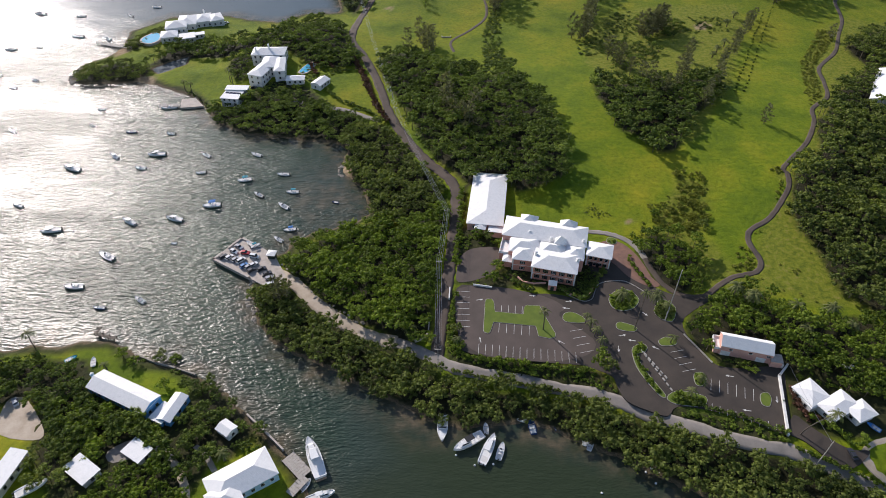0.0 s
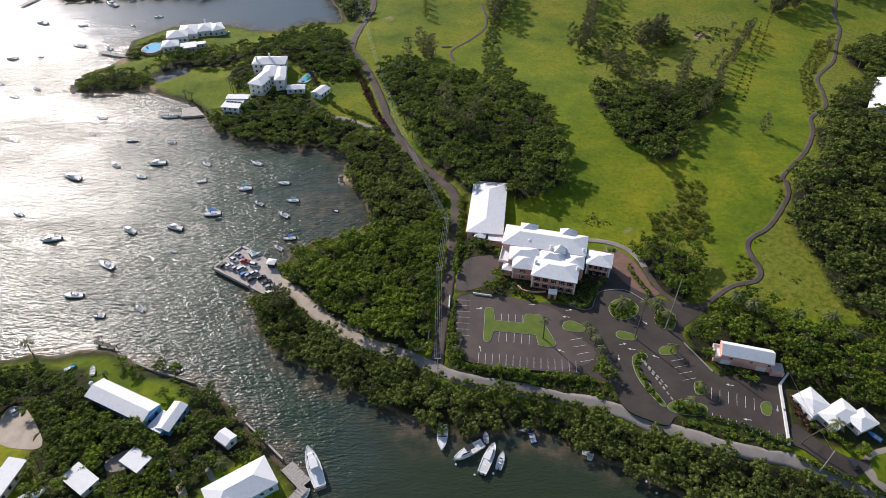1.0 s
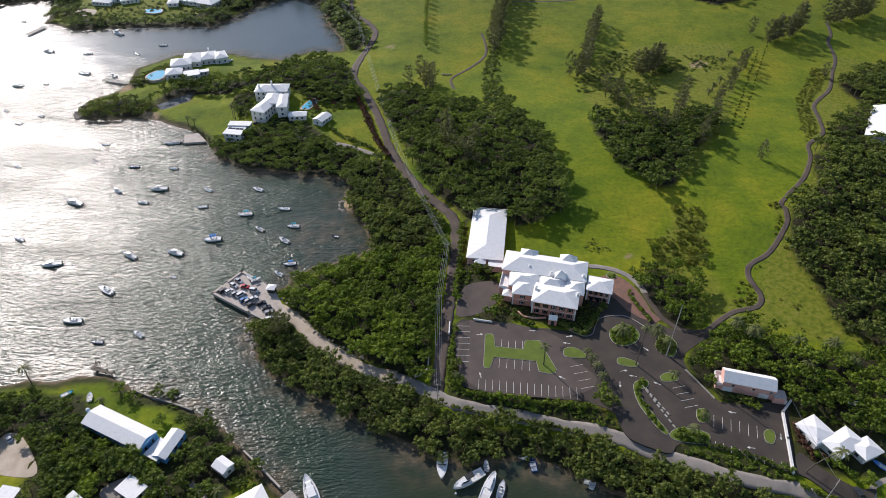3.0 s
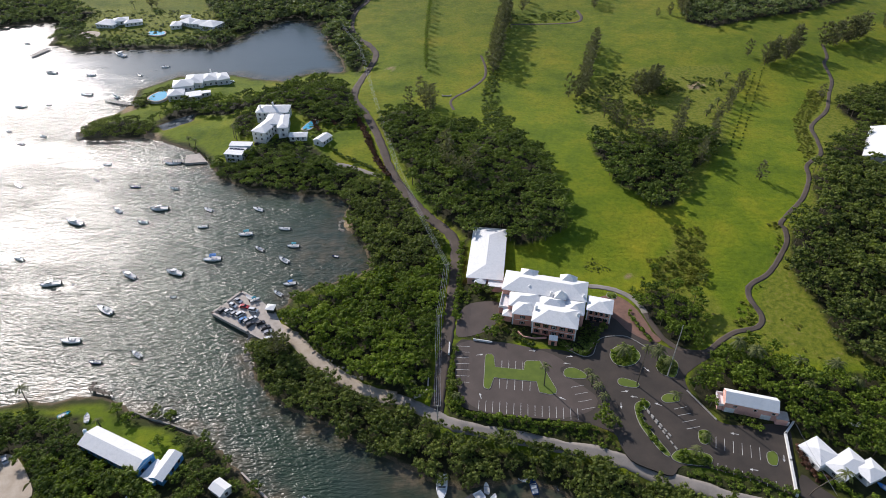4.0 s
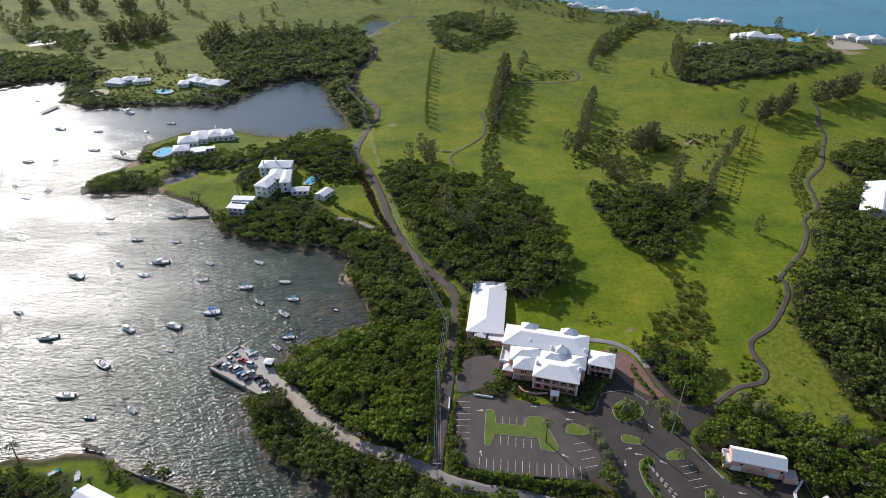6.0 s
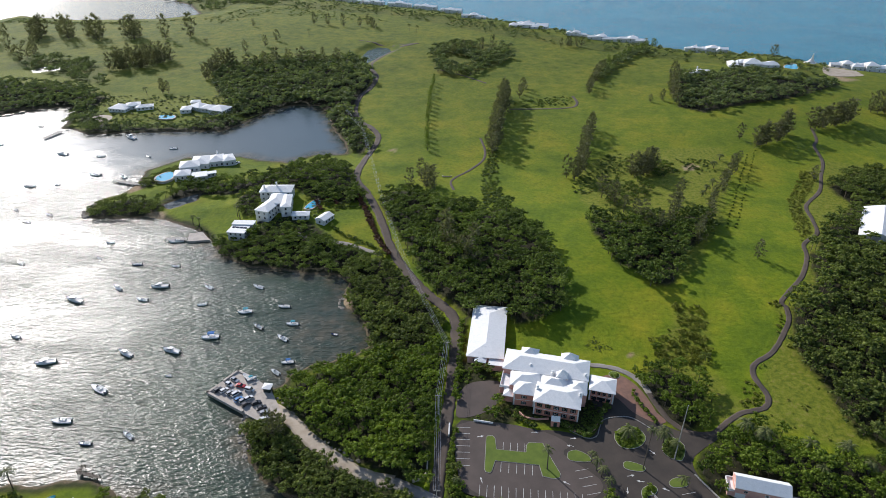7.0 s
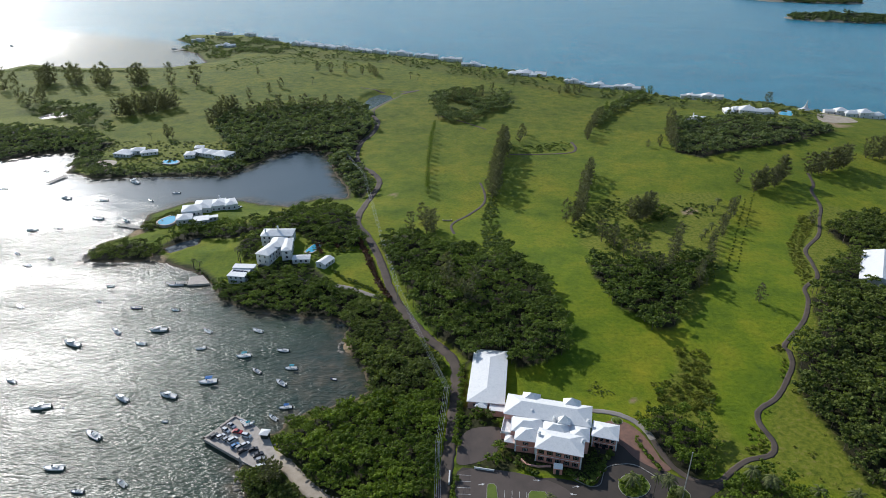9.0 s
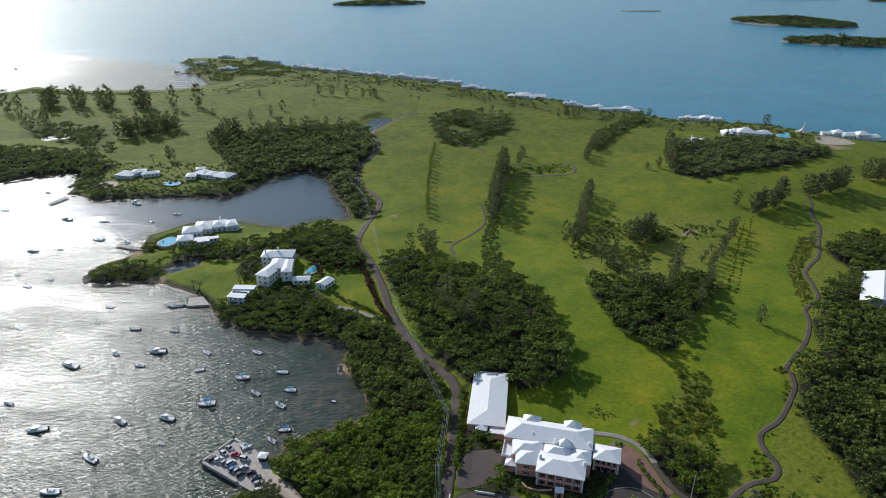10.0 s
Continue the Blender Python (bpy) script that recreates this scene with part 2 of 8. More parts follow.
KERB = worn("kerb_stone", (0.44, 0.42, 0.38), (0.30, 0.28, 0.25), 1.0, 6.0)
PINK = worn("pink_stucco", (0.66, 0.30, 0.22), (0.56, 0.25, 0.18), 0.6, 6.0)
CORAL = worn("coral_stucco", (0.74, 0.42, 0.34), (0.66, 0.36, 0.29), 0.6, 6.0)
WHITE = worn("white_stucco", (0.78, 0.77, 0.74), (0.68, 0.67, 0.64), 0.6, 6.0)
BLUE = worn("blue_stucco", (0.10, 0.36, 0.66), (0.08, 0.30, 0.58), 0.6, 6.0)
PALE_BLUE = worn("pale_blue_stucco", (0.42, 0.62, 0.70), (0.36, 0.55, 0.64), 0.6, 6.0)
CREAM = worn("cream_stucco", (0.70, 0.66, 0.48), (0.62, 0.58, 0.42), 0.6, 6.0)
SHUTTER = plain("dark_green_shutter", (0.012, 0.030, 0.026), 0.6)
GLASS = glassy("window_glass", (0.02, 0.025, 0.03))
POOL = glassy("pool_water", (0.05, 0.42, 0.62), 0.03)
GEL = plain("white_gelcoat", (0.80, 0.80, 0.78), 0.25, 0.0, 0.4)
TEAK = worn("teak_deck", (0.40, 0.28, 0.18), (0.30, 0.20, 0.13), 2.0, 10.0)
DECK = plain("boat_deck", (0.62, 0.61, 0.58), 0.6)
DARK = plain("black_rubber", (0.015, 0.015, 0.016), 0.5)
NAVY = plain("navy_hull", (0.02, 0.05, 0.13), 0.25, 0.0, 0.4)
TEAL = plain("turquoise_canvas", (0.03, 0.36, 0.46), 0.7)
SKYBLUE = plain("blue_canvas", (0.04, 0.24, 0.60), 0.7)
STEEL = plain("galvanised_steel", (0.45, 0.45, 0.46), 0.4, 0.9)
WOOD = worn("weathered_timber", (0.48, 0.44, 0.39), (0.33, 0.30, 0.26), 1.5, 10.0)
SOLAR = glassy("solar_panel", (0.015, 0.022, 0.05), 0.1)

# --- plan of the land
MAINLAND = [(139.7, 80.9), (103.7, 89.0), (80.3, 93.9), (70.7, 99.5), (59.0, 106.4), (50.3, 110.0), (40.0, 114.9), (30.4, 119.8), (18.1, 119.8), (7.9, 117.7), (-2.6, 120.3), (-16.3, 128.1), (-28.5, 133.9), (-39.4, 141.9), (-54.8, 148.9), (-64.9, 155.5), (-71.9, 165.4), (-76.5, 177.4), (-80.0, 187.0)] + [(-76.2, 202.4), (-68.3, 205.3), (-67.5, 210.8), (-56.8, 219.3), (-42.1, 224.0), (-33.8, 232.2), (-36.7, 243.4), (-40.9, 253.3), (-49.2, 263.7), (-52.1, 273.7), (-49.8, 284.1), (-58.6, 292.8), (-72.2, 292.8), (-89.7, 297.8), (-105.4, 299.5), (-123.4, 310.0), (-135.3, 324.8), (-140.0, 333.8), (-150.4, 343.1), (-174.9, 356.4), (-186.5, 360.0), (-202.6, 357.1), (-223.6, 357.9), (-231.2, 366.7), (-229.4, 384.4), (-217.9, 396.6)] + [(-214.7, 411.3), (-218.5, 433.6), (-197.4, 459.4), (-156.6, 462.2), (-137.0, 454.3), (-118.0, 451.1), (-100.2, 466.4), (-75.5, 467.8), (-79.4, 489.0), (-95.4, 526.0), (-104.1, 561.7), (-117.3, 589.0), (-144.3, 588.6), (-160.3, 566.0), (-173.6, 538.6), (-187.2, 517.8), (-220.5, 515.9), (-258.4, 514.1), (-296.4, 508.1), (-314.9, 520.6), (-327.1, 523.4), (-335.1, 565.6), (-347.2, 582.6), (-383.8, 571.7), (-404.9, 554.8), (-481.7, 521.7), (-542.9, 473.9)] + [(-939.9, 881.9), (-767.1, 931.9), (-672.4, 976.5), (-654.4, 1033.5), (-556.9, 1001.5), (-428.5, 1008.6), (-382.2, 1048.7), (-425.2, 1129.5), (-470.0, 1170.8), (-470.1, 1236.4), (-524.6, 1292.9), (-515.7, 1364.2), (-391.8, 1358.9), (-286.5, 1247.4), (-169.0, 1170.8), (-35.9, 1108.7), (56.2, 1032.0), (173.8, 931.9), (239.6, 868.6), (298.7, 815.9), (398.0, 795.8), (452.2, 740.0), (501.4, 715.1), (563.9, 637.4)] + [(900.0, 500.0), (900.0, -150.0), (420.0, -160.0)]
SOUTH_SHORE = [(-194.4, 146.3), (-175.5, 149.4), (-163.9, 151.0), (-152.6, 153.6), (-141.8, 153.1), (-134.5, 155.8), (-123.0, 156.1), (-111.9, 148.9), (-96.7, 143.4), (-88.7, 140.2), (-75.7, 132.7), (-65.6, 122.9), (-51.8, 110.4), (-44.8, 103.5), (-39.4, 91.0)] + [(-42.0, 60.0), (-30.0, -20.0), (-60.0, -220.0), (-500.0, -220.0), (-520.0, 120.0)]
LAGOON = [(-184.1, 377.1), (-178.5, 384.1), (-170.6, 391.4), (-165.8, 394.7), (-164.3, 384.9), (-170.9, 377.1), (-177.1, 370.9)]
POND = [(-98.7, 730.8), (-98.7, 763.9), (-93.7, 799.9), (-83.1, 815.9), (-69.9, 812.9), (-63.0, 797.2), (-73.3, 770.1), (-84.1, 741.8), (-92.2, 725.6)]
POND_WEST = [(-452.0, 700.1), (-447.6, 720.5), (-427.8, 726.0), (-417.6, 731.5), (-414.6, 713.2), (-428.7, 698.0), (-440.2, 690.5)]
HILLS = [(62.0, 300.0, 70.0, 5.0), (150.0, 330.0, 80.0, 4.0), (250.0, 240.0, 90.0, 6.0), (350.0, 640.0, 130.0, 9.0), (100.0, 900.0, 200.0, 6.0), (-300.0, 950.0, 160.0, 5.0), (-120.0, 400.0, 60.0, 3.0), (230.0, 520.0, 100.0, 5.0)]
FLATS = [(70.0, 158.0, 75.0, 5.0), (122.0, 126.0, 62.0, 5.0), (52.0, 196.0, 45.0, 5.0)]


def edge_distance(poly, x, y):
    """Distance to the outline of a polygon, positive inside."""
    x, y = np.asarray(x, float), np.asarray(y, float)
    best, inside = np.full(x.shape, 1e12), np.zeros(x.shape, bool)
    for (ax, ay), (bx, by) in zip(poly, poly[1:] + poly[:1]):
        dx, dy = bx - ax, by - ay
        s = np.clip(((x - ax) * dx + (y - ay) * dy) / (dx * dx + dy * dy + 1e-9), 0, 1)
        best = np.minimum(best, (x - ax - s * dx) ** 2 + (y - ay - s * dy) ** 2)
        with np.errstate(divide="ignore", invalid="ignore"):
            inside ^= ((ay > y) != (by > y)) & (x < dx * (y - ay) / (by - ay + 1e-12) + ax)
    return np.where(inside, 1, -1) * np.sqrt(best)


def smooth(v, a, b):
    s = np.clip((v - a) / (b - a), 0, 1)
    return s * s * (3 - 2 * s)


def ground(x, y):
    """Height of the land's surface; below zero under the sea."""
    x, y = np.asarray(x, float), np.asarray(y, float)
    d = np.maximum(edge_distance(MAINLAND, x, y), edge_distance(SOUTH_SHORE, x, y))
    d = np.minimum(d, -edge_distance(LAGOON, x, y))
    d = d + 0.7 * np.sin(x * 0.41 + y * 0.13) * np.sin(y * 0.37 - x * 0.09) + 0.4 * np.sin(x * 1.1) * np.sin(y * 0.9)
    z = np.where(d < 0, np.maximum(d * 0.5, -4.0), smooth(d, -1.5, 3.0) * 1.1 + 3.4 * smooth(d, 2, 55) - 0.28)
    land = smooth(d, 5, 60)
    for cx, cy, r, h in HILLS:
        z = z + land * h * np.exp(-((x - cx) ** 2 + (y - cy) ** 2) / (r * r))
    for cx, cy, r, h in FLATS:
        k = 1 - smooth(np.hypot(x - cx, y - cy), r * 0.6, r * 1.25)
        k = k * smooth(d, 8, 26)
        z = z * (1 - k) + h * k
    for pool in (POND, POND_WEST):
        e = edge_distance(pool, x, y)
        k = smooth(e, -12, -2)
        z = z * (1 - k) + 3.3 * k - 1.6 * smooth(e, -1, 4)
    return z
# --- end of plan


def height(x, y):
    return float(ground(x, y))


def finish(name, verts, faces, mats, parent=None, label="", smooth_faces=False, slots=None):
    """One mesh object from lists or arrays; slots: the material of each face."""
    me = bpy.data.meshes.new(name)
    me.from_pydata([tuple(v) for v in verts], [], [tuple(f) for f in faces])
    for mt in mats if isinstance(mats, (list, tuple)) else [mats]:
        me.materials.append(mt)
    if slots is not None:
        me.polygons.foreach_set("material_index", np.asarray(slots, np.int32))
    if smooth_faces:
        me.polygons.foreach_set("use_smooth", np.ones(len(me.polygons), bool))
    ob = new(name, me)
    if parent is not None:
        ob.parent = parent
    if label:
        ob["label"] = label
    return ob


def fast_mesh(name, verts, tris, slots, mats):
    """A big triangle mesh straight from arrays."""
    me = bpy.data.meshes.new(name)
    n = len(tris)
    me.vertices.add(len(verts))
    me.vertices.foreach_set("co", np.asarray(verts, np.float32).ravel())
    me.loops.add(3 * n)
    me.loops.foreach_set("vertex_index", np.asarray(tris, np.int32).ravel())
    me.polygons.add(n)
    me.polygons.foreach_set("loop_start", np.arange(0, 3 * n, 3, dtype=np.int32))
    me.polygons.foreach_set("material_index", np.asarray(slots, np.int32))
    for mt in mats:
        me.materials.append(mt)
    me.update(calc_edges=True)
    return new(name, me)


def rounded(points, closed=False, each=4):
    """A smooth line through the corners of a plan."""
    p = [Vector(q) for q in points]
    n, out = len(p), []
    for i in range(n if closed else n - 1):
        a, b, c, d = (p[(i - 1) % n], p[i], p[(i + 1) % n], p[(i + 2) % n]) if closed else (p[max(i - 1, 0)], p[i], p[i + 1], p[min(i + 2, n - 1)])
        for k in range(each):
            s = k / each
            out.append(0.5 * ((2 * b) + (c - a) * s + (2 * a - 5 * b + 4 * c - d) * s * s + (3 * b - a - 3 * c + d) * s * s * s))
    if not closed:
        out.append(p[-1])
    return [(q.x, q.y) for q in out]


# woods, by the plan of their canopy
W_CREEK = [(-74.2, 177.5), (-66.3, 157.8), (-54.2, 149.3), (-36.8, 140.5), (-16.1, 127.9), (-2.6, 120.2), (7.8, 118.0), (17.9, 120.0), (30.0, 120.6), (39.6, 115.5), (49.7, 110.3), (58.3, 106.8), (69.8, 100.0), (79.4, 94.6), (91.3, 90.3), (126.4, 80.0), (142.0, 83.7), (132.4, 94.9), (119.7, 100.0), (107.9, 106.2), (96.6, 109.7), (82.2, 114.7), (72.1, 116.1), (62.3, 121.1), (52.0, 125.2), (37.4, 128.2), (22.4, 131.3), (7.0, 134.6), (-2.8, 139.2), (-17.0, 146.5), (-29.7, 151.9), (-40.8, 157.4), (-50.4, 165.7), (-57.7, 172.9), (-64.2, 181.8), (-71.1, 182.1)]
W_TRIANGLE = [(-66.2, 202.5), (-55.3, 212.8), (-41.0, 218.2), (-31.5, 224.5), (-21.1, 220.5), (-6.1, 226.2), (2.0, 229.1), (1.5, 213.7), (-1.4, 198.6), (-3.2, 184.9), (-3.5, 172.5), (-4.2, 156.0), (-8.1, 153.2), (-16.3, 152.8), (-26.1, 158.0), (-37.4, 165.3), (-45.9, 173.0), (-53.8, 181.0), (-60.7, 187.9), (-65.4, 194.5)]
W_COVE = [(-54.6, 288.2), (-44.1, 304.7), (-36.7, 309.0), (-25.1, 293.3), (-13.8, 269.3), (-2.4, 247.3), (2.1, 234.0), (-6.2, 229.2), (-21.3, 223.9), (-31.9, 228.6), (-38.7, 246.0), (-47.4, 261.7), (-47.8, 275.7)]
W_HILL = [(-41.9, 376.9), (-30.3, 390.2), (-19.5, 390.3), (2.1, 366.7), (15.9, 367.4), (28.9, 354.0), (38.0, 364.0), (51.1, 328.5), (58.7, 301.8), (60.2, 273.0), (58.1, 253.0), (46.4, 244.2), (34.4, 241.6), (28.4, 251.2), (12.2, 245.7), (5.7, 254.4), (-3.9, 269.7), (-13.1, 294.4), (-25.4, 329.9), (-37.3, 361.7)]
W_MID = [(89.1, 344.7), (101.1, 338.7), (121.9, 342.0), (139.4, 344.7), (158.9, 347.7), (154.8, 326.3), (142.2, 312.5), (130.6, 300.0), (122.6, 283.3), (116.2, 270.7), (106.2, 270.5), (100.6, 282.7), (91.5, 287.8), (91.2, 308.0), (86.1, 321.4)]
W_MID_WEST = [(103.0, 353.3), (110.2, 385.6), (119.1, 400.1), (126.5, 399.8), (137.7, 399.5), (137.5, 384.9), (118.3, 366.4)]
W_MID_TOP = [(147.0, 434.8), (162.8, 434.0), (161.6, 418.9), (144.2, 409.3)]
W_EAST = [(313.0, 426.4), (285.1, 416.7), (259.9, 395.0), (260.4, 366.8), (227.5, 334.5), (206.3, 306.3), (198.9, 300.0), (188.6, 270.0), (172.0, 256.3), (162.2, 241.4), (154.8, 214.2), (157.4, 196.5), (156.8, 174.6), (166.4, 164.2), (176.1, 154.4), (263.4, 302.0)]
W_LOW = [(89.2, 156.0), (93.7, 164.5), (103.5, 171.8), (113.7, 176.4), (124.7, 176.4), (127.3, 165.9), (134.8, 163.6), (144.5, 161.6), (155.7, 163.0), (164.3, 160.1), (179.5, 139.1), (163.1, 127.4), (147.6, 127.4), (133.4, 132.5), (128.6, 139.2), (117.8, 136.8), (119.3, 148.0), (103.6, 152.5), (96.9, 149.4), (92.3, 145.5)]
W_HOTEL = [(88.6, 210.5), (98.0, 209.3), (104.8, 203.8), (106.5, 195.0), (102.3, 183.3), (96.4, 177.0), (90.1, 175.4), (85.1, 181.7), (81.5, 190.6), (81.9, 202.0)]
W_HOTEL_MID = [(94.7, 229.5), (99.1, 232.1), (105.3, 226.3), (116.6, 230.9), (117.9, 222.2), (111.0, 215.0), (100.9, 214.1), (94.8, 219.1)]
W_HOTEL_TOP = [(112.9, 256.3), (120.6, 249.9), (122.2, 241.6), (115.9, 232.9), (108.7, 234.9)]
W_VILLA = [(-132.1, 319.0), (-132.7, 330.8), (-109.5, 321.8), (-99.5, 337.4), (-78.9, 331.1), (-58.2, 319.9), (-39.6, 305.6), (-43.2, 293.0), (-55.2, 293.4), (-73.2, 292.9), (-89.3, 298.0), (-104.8, 299.8), (-121.1, 310.2)]
W_POINT = [(-224.9, 359.2), (-223.3, 373.2), (-211.4, 383.5), (-199.3, 380.1), (-185.7, 378.2), (-183.6, 359.7), (-201.8, 357.5)]
W_POOLS = [(-188.0, 378.0), (-180.3, 404.5), (-159.3, 409.5), (-128.4, 409.4), (-111.1, 433.7), (-89.9, 448.6), (-71.9, 434.5), (-51.3, 382.6), (-57.1, 370.7), (-78.8, 377.0), (-96.7, 399.7), (-114.9, 399.5), (-138.8, 389.1), (-165.4, 390.8), (-175.0, 386.2)]
W_NORTH = [(-234.8, 645.7), (-240.1, 691.1), (-207.6, 734.1), (-150.1, 742.5), (-97.7, 745.6), (-81.0, 684.3), (-74.5, 650.7), (-80.7, 603.4), (-84.9, 572.4), (-76.2, 532.2), (-64.1, 503.3), (-59.6, 483.3), (-63.6, 459.2), (-75.8, 491.9), (-91.3, 527.1), (-108.5, 570.5), (-143.7, 587.7), (-160.8, 569.9), (-176.0, 549.2), (-198.6, 574.6), (-208.8, 599.4)]
W_FAR_WEST = [(-448.7, 531.0), (-511.9, 636.1), (-464.1, 651.9), (-400.6, 643.8), (-365.1, 631.6), (-323.0, 602.8), (-322.9, 563.4), (-351.4, 582.4), (-383.4, 572.8), (-403.4, 554.1)]
W_FAR_WEST_B = [(-486.0, 706.4), (-487.3, 752.1), (-434.3, 740.8), (-375.5, 714.5), (-348.3, 644.4), (-385.3, 659.4), (-465.2, 714.2)]
W_POINT_HOUSES = [(-326.3, 516.5), (-326.1, 553.7), (-297.9, 512.9), (-263.0, 515.2), (-219.8, 515.4), (-186.5, 516.8), (-173.9, 541.2), (-192.1, 552.2), (-222.7, 523.7), (-262.5, 525.5), (-295.0, 532.2), (-317.2, 562.0), (-337.5, 575.8), (-319.8, 522.1)]
W_ISLET_MID = [(-15.1, 777.2), (9.3, 811.2), (52.1, 809.2), (92.1, 782.5), (74.2, 737.3), (45.5, 694.1), (26.3, 676.2), (8.0, 667.5), (-10.5, 694.9)]
W_RIDGE = [(227.2, 631.7), (248.0, 668.9), (275.1, 646.5), (308.9, 672.4), (358.7, 628.8), (390.7, 624.7), (322.6, 577.8), (273.4, 560.8), (224.6, 538.7), (208.5, 557.3)]
W_SHORE_FAR = [(-414.0, 1150.9), (-360.0, 1245.1), (-265.5, 1153.8), (-157.1, 1087.0), (-33.1, 1022.9), (51.4, 939.5), (157.3, 840.7), (220.3, 796.8), (276.9, 755.4), (363.0, 724.4), (395.9, 665.8), (369.3, 637.8), (339.6, 686.9), (266.4, 724.0), (211.9, 763.0), (124.4, 816.6), (48.1, 873.7), (-76.4, 1008.3), (-208.0, 1057.7), (-305.9, 1117.9), (-359.6, 1072.7)]
W_SOUTH_A = [(-170.2, 137.3), (-157.1, 142.3), (-147.0, 146.2), (-134.9, 142.2), (-121.5, 129.7), (-111.1, 122.8), (-94.9, 114.1), (-91.0, 108.0), (-102.2, 105.5), (-112.4, 105.3), (-122.0, 107.2), (-132.4, 117.6), (-142.5, 129.6), (-157.4, 122.4)]
W_SOUTH_B = [(-87.3, 139.3), (-78.6, 133.0), (-69.4, 126.4), (-63.1, 116.1), (-65.0, 108.8), (-68.0, 106.8), (-78.4, 112.6), (-83.6, 117.8), (-84.8, 128.0)]
W_SOUTH_C = [(-102.3, 99.6), (-91.6, 104.9), (-81.6, 100.4), (-75.9, 87.7), (-91.1, 77.4), (-102.8, 90.5)]
W_SOUTH_E = [(-131.5, 126.9), (-118.6, 127.3), (-94.9, 114.1), (-100.4, 107.6), (-106.4, 111.6), (-107.3, 105.4), (-117.6, 105.2), (-125.7, 111.3)]
W_SOUTH_F = [(-83.9, 118.9), (-74.3, 117.0), (-76.6, 106.4), (-77.7, 101.4), (-83.4, 110.3)]
W_SOUTH_D = [(-128.9, 107.1), (-119.5, 109.3), (-114.1, 97.6), (-121.6, 95.7)]
W_SHORE_V = [(-209.8, 404.1), (-206.1, 417.9), (-199.1, 431.6), (-191.5, 438.9), (-188.2, 431.5), (-192.6, 424.4), (-199.1, 416.9), (-200.3, 402.9)]
W_V2 = [(-112.2, 334.7), (-103.1, 339.0), (-85.7, 333.7), (-71.6, 325.5), (-56.1, 314.8), (-70.1, 313.8), (-90.3, 322.0), (-106.6, 323.7)]
W_V2N = [(-135.5, 383.4), (-127.2, 388.0), (-122.3, 399.1), (-97.0, 401.5), (-66.3, 389.7), (-54.0, 374.7), (-63.8, 368.9), (-83.8, 375.1), (-96.5, 388.1), (-118.2, 388.9), (-119.4, 355.5), (-124.8, 354.8)]
W_HEAD = [(-464.0, 1177.7), (-510.3, 1279.2), (-499.1, 1319.5), (-427.2, 1288.8), (-370.2, 1281.6), (-275.3, 1197.8), (-269.5, 1085.5), (-335.1, 1118.2), (-356.6, 1062.7), (-379.6, 1042.3), (-389.4, 1088.0), (-417.1, 1118.7)]
W_HEDGE_LINE = [(155.6, 649.3), (173.1, 675.0), (199.4, 717.6), (224.8, 755.4), (240.6, 773.5), (239.1, 793.0), (204.8, 755.7), (175.7, 708.7), (155.8, 667.1)]
W_COAST = [(-379.5, 1315.4), (-164.4, 1138.6), (54.5, 999.3), (231.7, 839.8), (384.9, 769.3), (415.9, 690.3), (402.5, 666.3), (359.0, 715.3), (220.0, 794.9), (51.0, 931.5), (-156.4, 1081.4), (-360.0, 1244.9)]
SCRUB_A = [(82.7, 201.8), (113.3, 255.3), (125.9, 242.7), (113.5, 208.7), (119.8, 191.3), (126.7, 184.7), (132.6, 208.2), (144.9, 222.4), (159.7, 241.8), (157.7, 250.5), (172.5, 261.2), (196.0, 297.2), (218.9, 364.2), (251.6, 414.9), (274.8, 441.5), (306.0, 433.9), (167.4, 163.1), (142.8, 169.2), (115.4, 178.3), (92.2, 175.2)]
SCRUB_B = [(88.7, 388.9), (100.5, 436.3), (141.9, 464.1), (210.9, 464.0), (208.2, 431.8), (170.9, 345.9), (127.9, 278.4), (112.2, 273.3), (89.4, 353.5)]
SCRUB_C = [(-551.9, 547.7), (-539.3, 672.6), (-458.0, 699.9), (-373.8, 658.5), (-323.4, 613.9), (-213.3, 603.2), (-230.6, 699.1), (-99.6, 759.8), (-75.0, 654.2), (-84.1, 545.1), (-192.8, 536.2), (-345.7, 579.6)]

ROAD_MAIN = [(-32.6, 818.6), (-61.2, 791.9), (-79.2, 745.7), (-80.4, 706.3), (-71.0, 673.8), (-72.9, 633.4), (-80.9, 603.4), (-80.6, 565.5), (-71.9, 536.5), (-61.3, 520.5), (-53.4, 498.7), (-55.0, 476.6), (-58.9, 455.0), (-61.0, 423.9), (-58.9, 403.9)] + [(-51.3, 388.2), (-42.0, 361.5), (-35.5, 338.3), (-29.2, 314.4), (-21.4, 295.2), (-13.3, 277.6), (-5.3, 264.5), (2.5, 253.7), (5.9, 244.6), (6.0, 232.3), (4.7, 214.2), (3.6, 199.2), (2.3, 185.6), (0.7, 173.1), (-0.6, 161.8), (-1.7, 151.3), (-2.0, 143.6)]
ROAD_SHORE = [(-72.3, 193.5), (-64.9, 188.3), (-58.0, 182.1), (-51.1, 174.1), (-42.3, 166.7), (-30.7, 158.3), (-17.6, 153.3), (-9.1, 149.0), (-0.8, 143.5), (9.2, 139.0), (22.9, 136.4), (38.3, 132.8), (53.1, 128.6), (61.8, 124.9), (70.1, 120.3), (81.7, 115.7), (93.0, 111.4), (109.6, 107.3), (117.1, 103.5), (124.6, 100.0), (134.2, 95.0), (149.5, 87.8)]
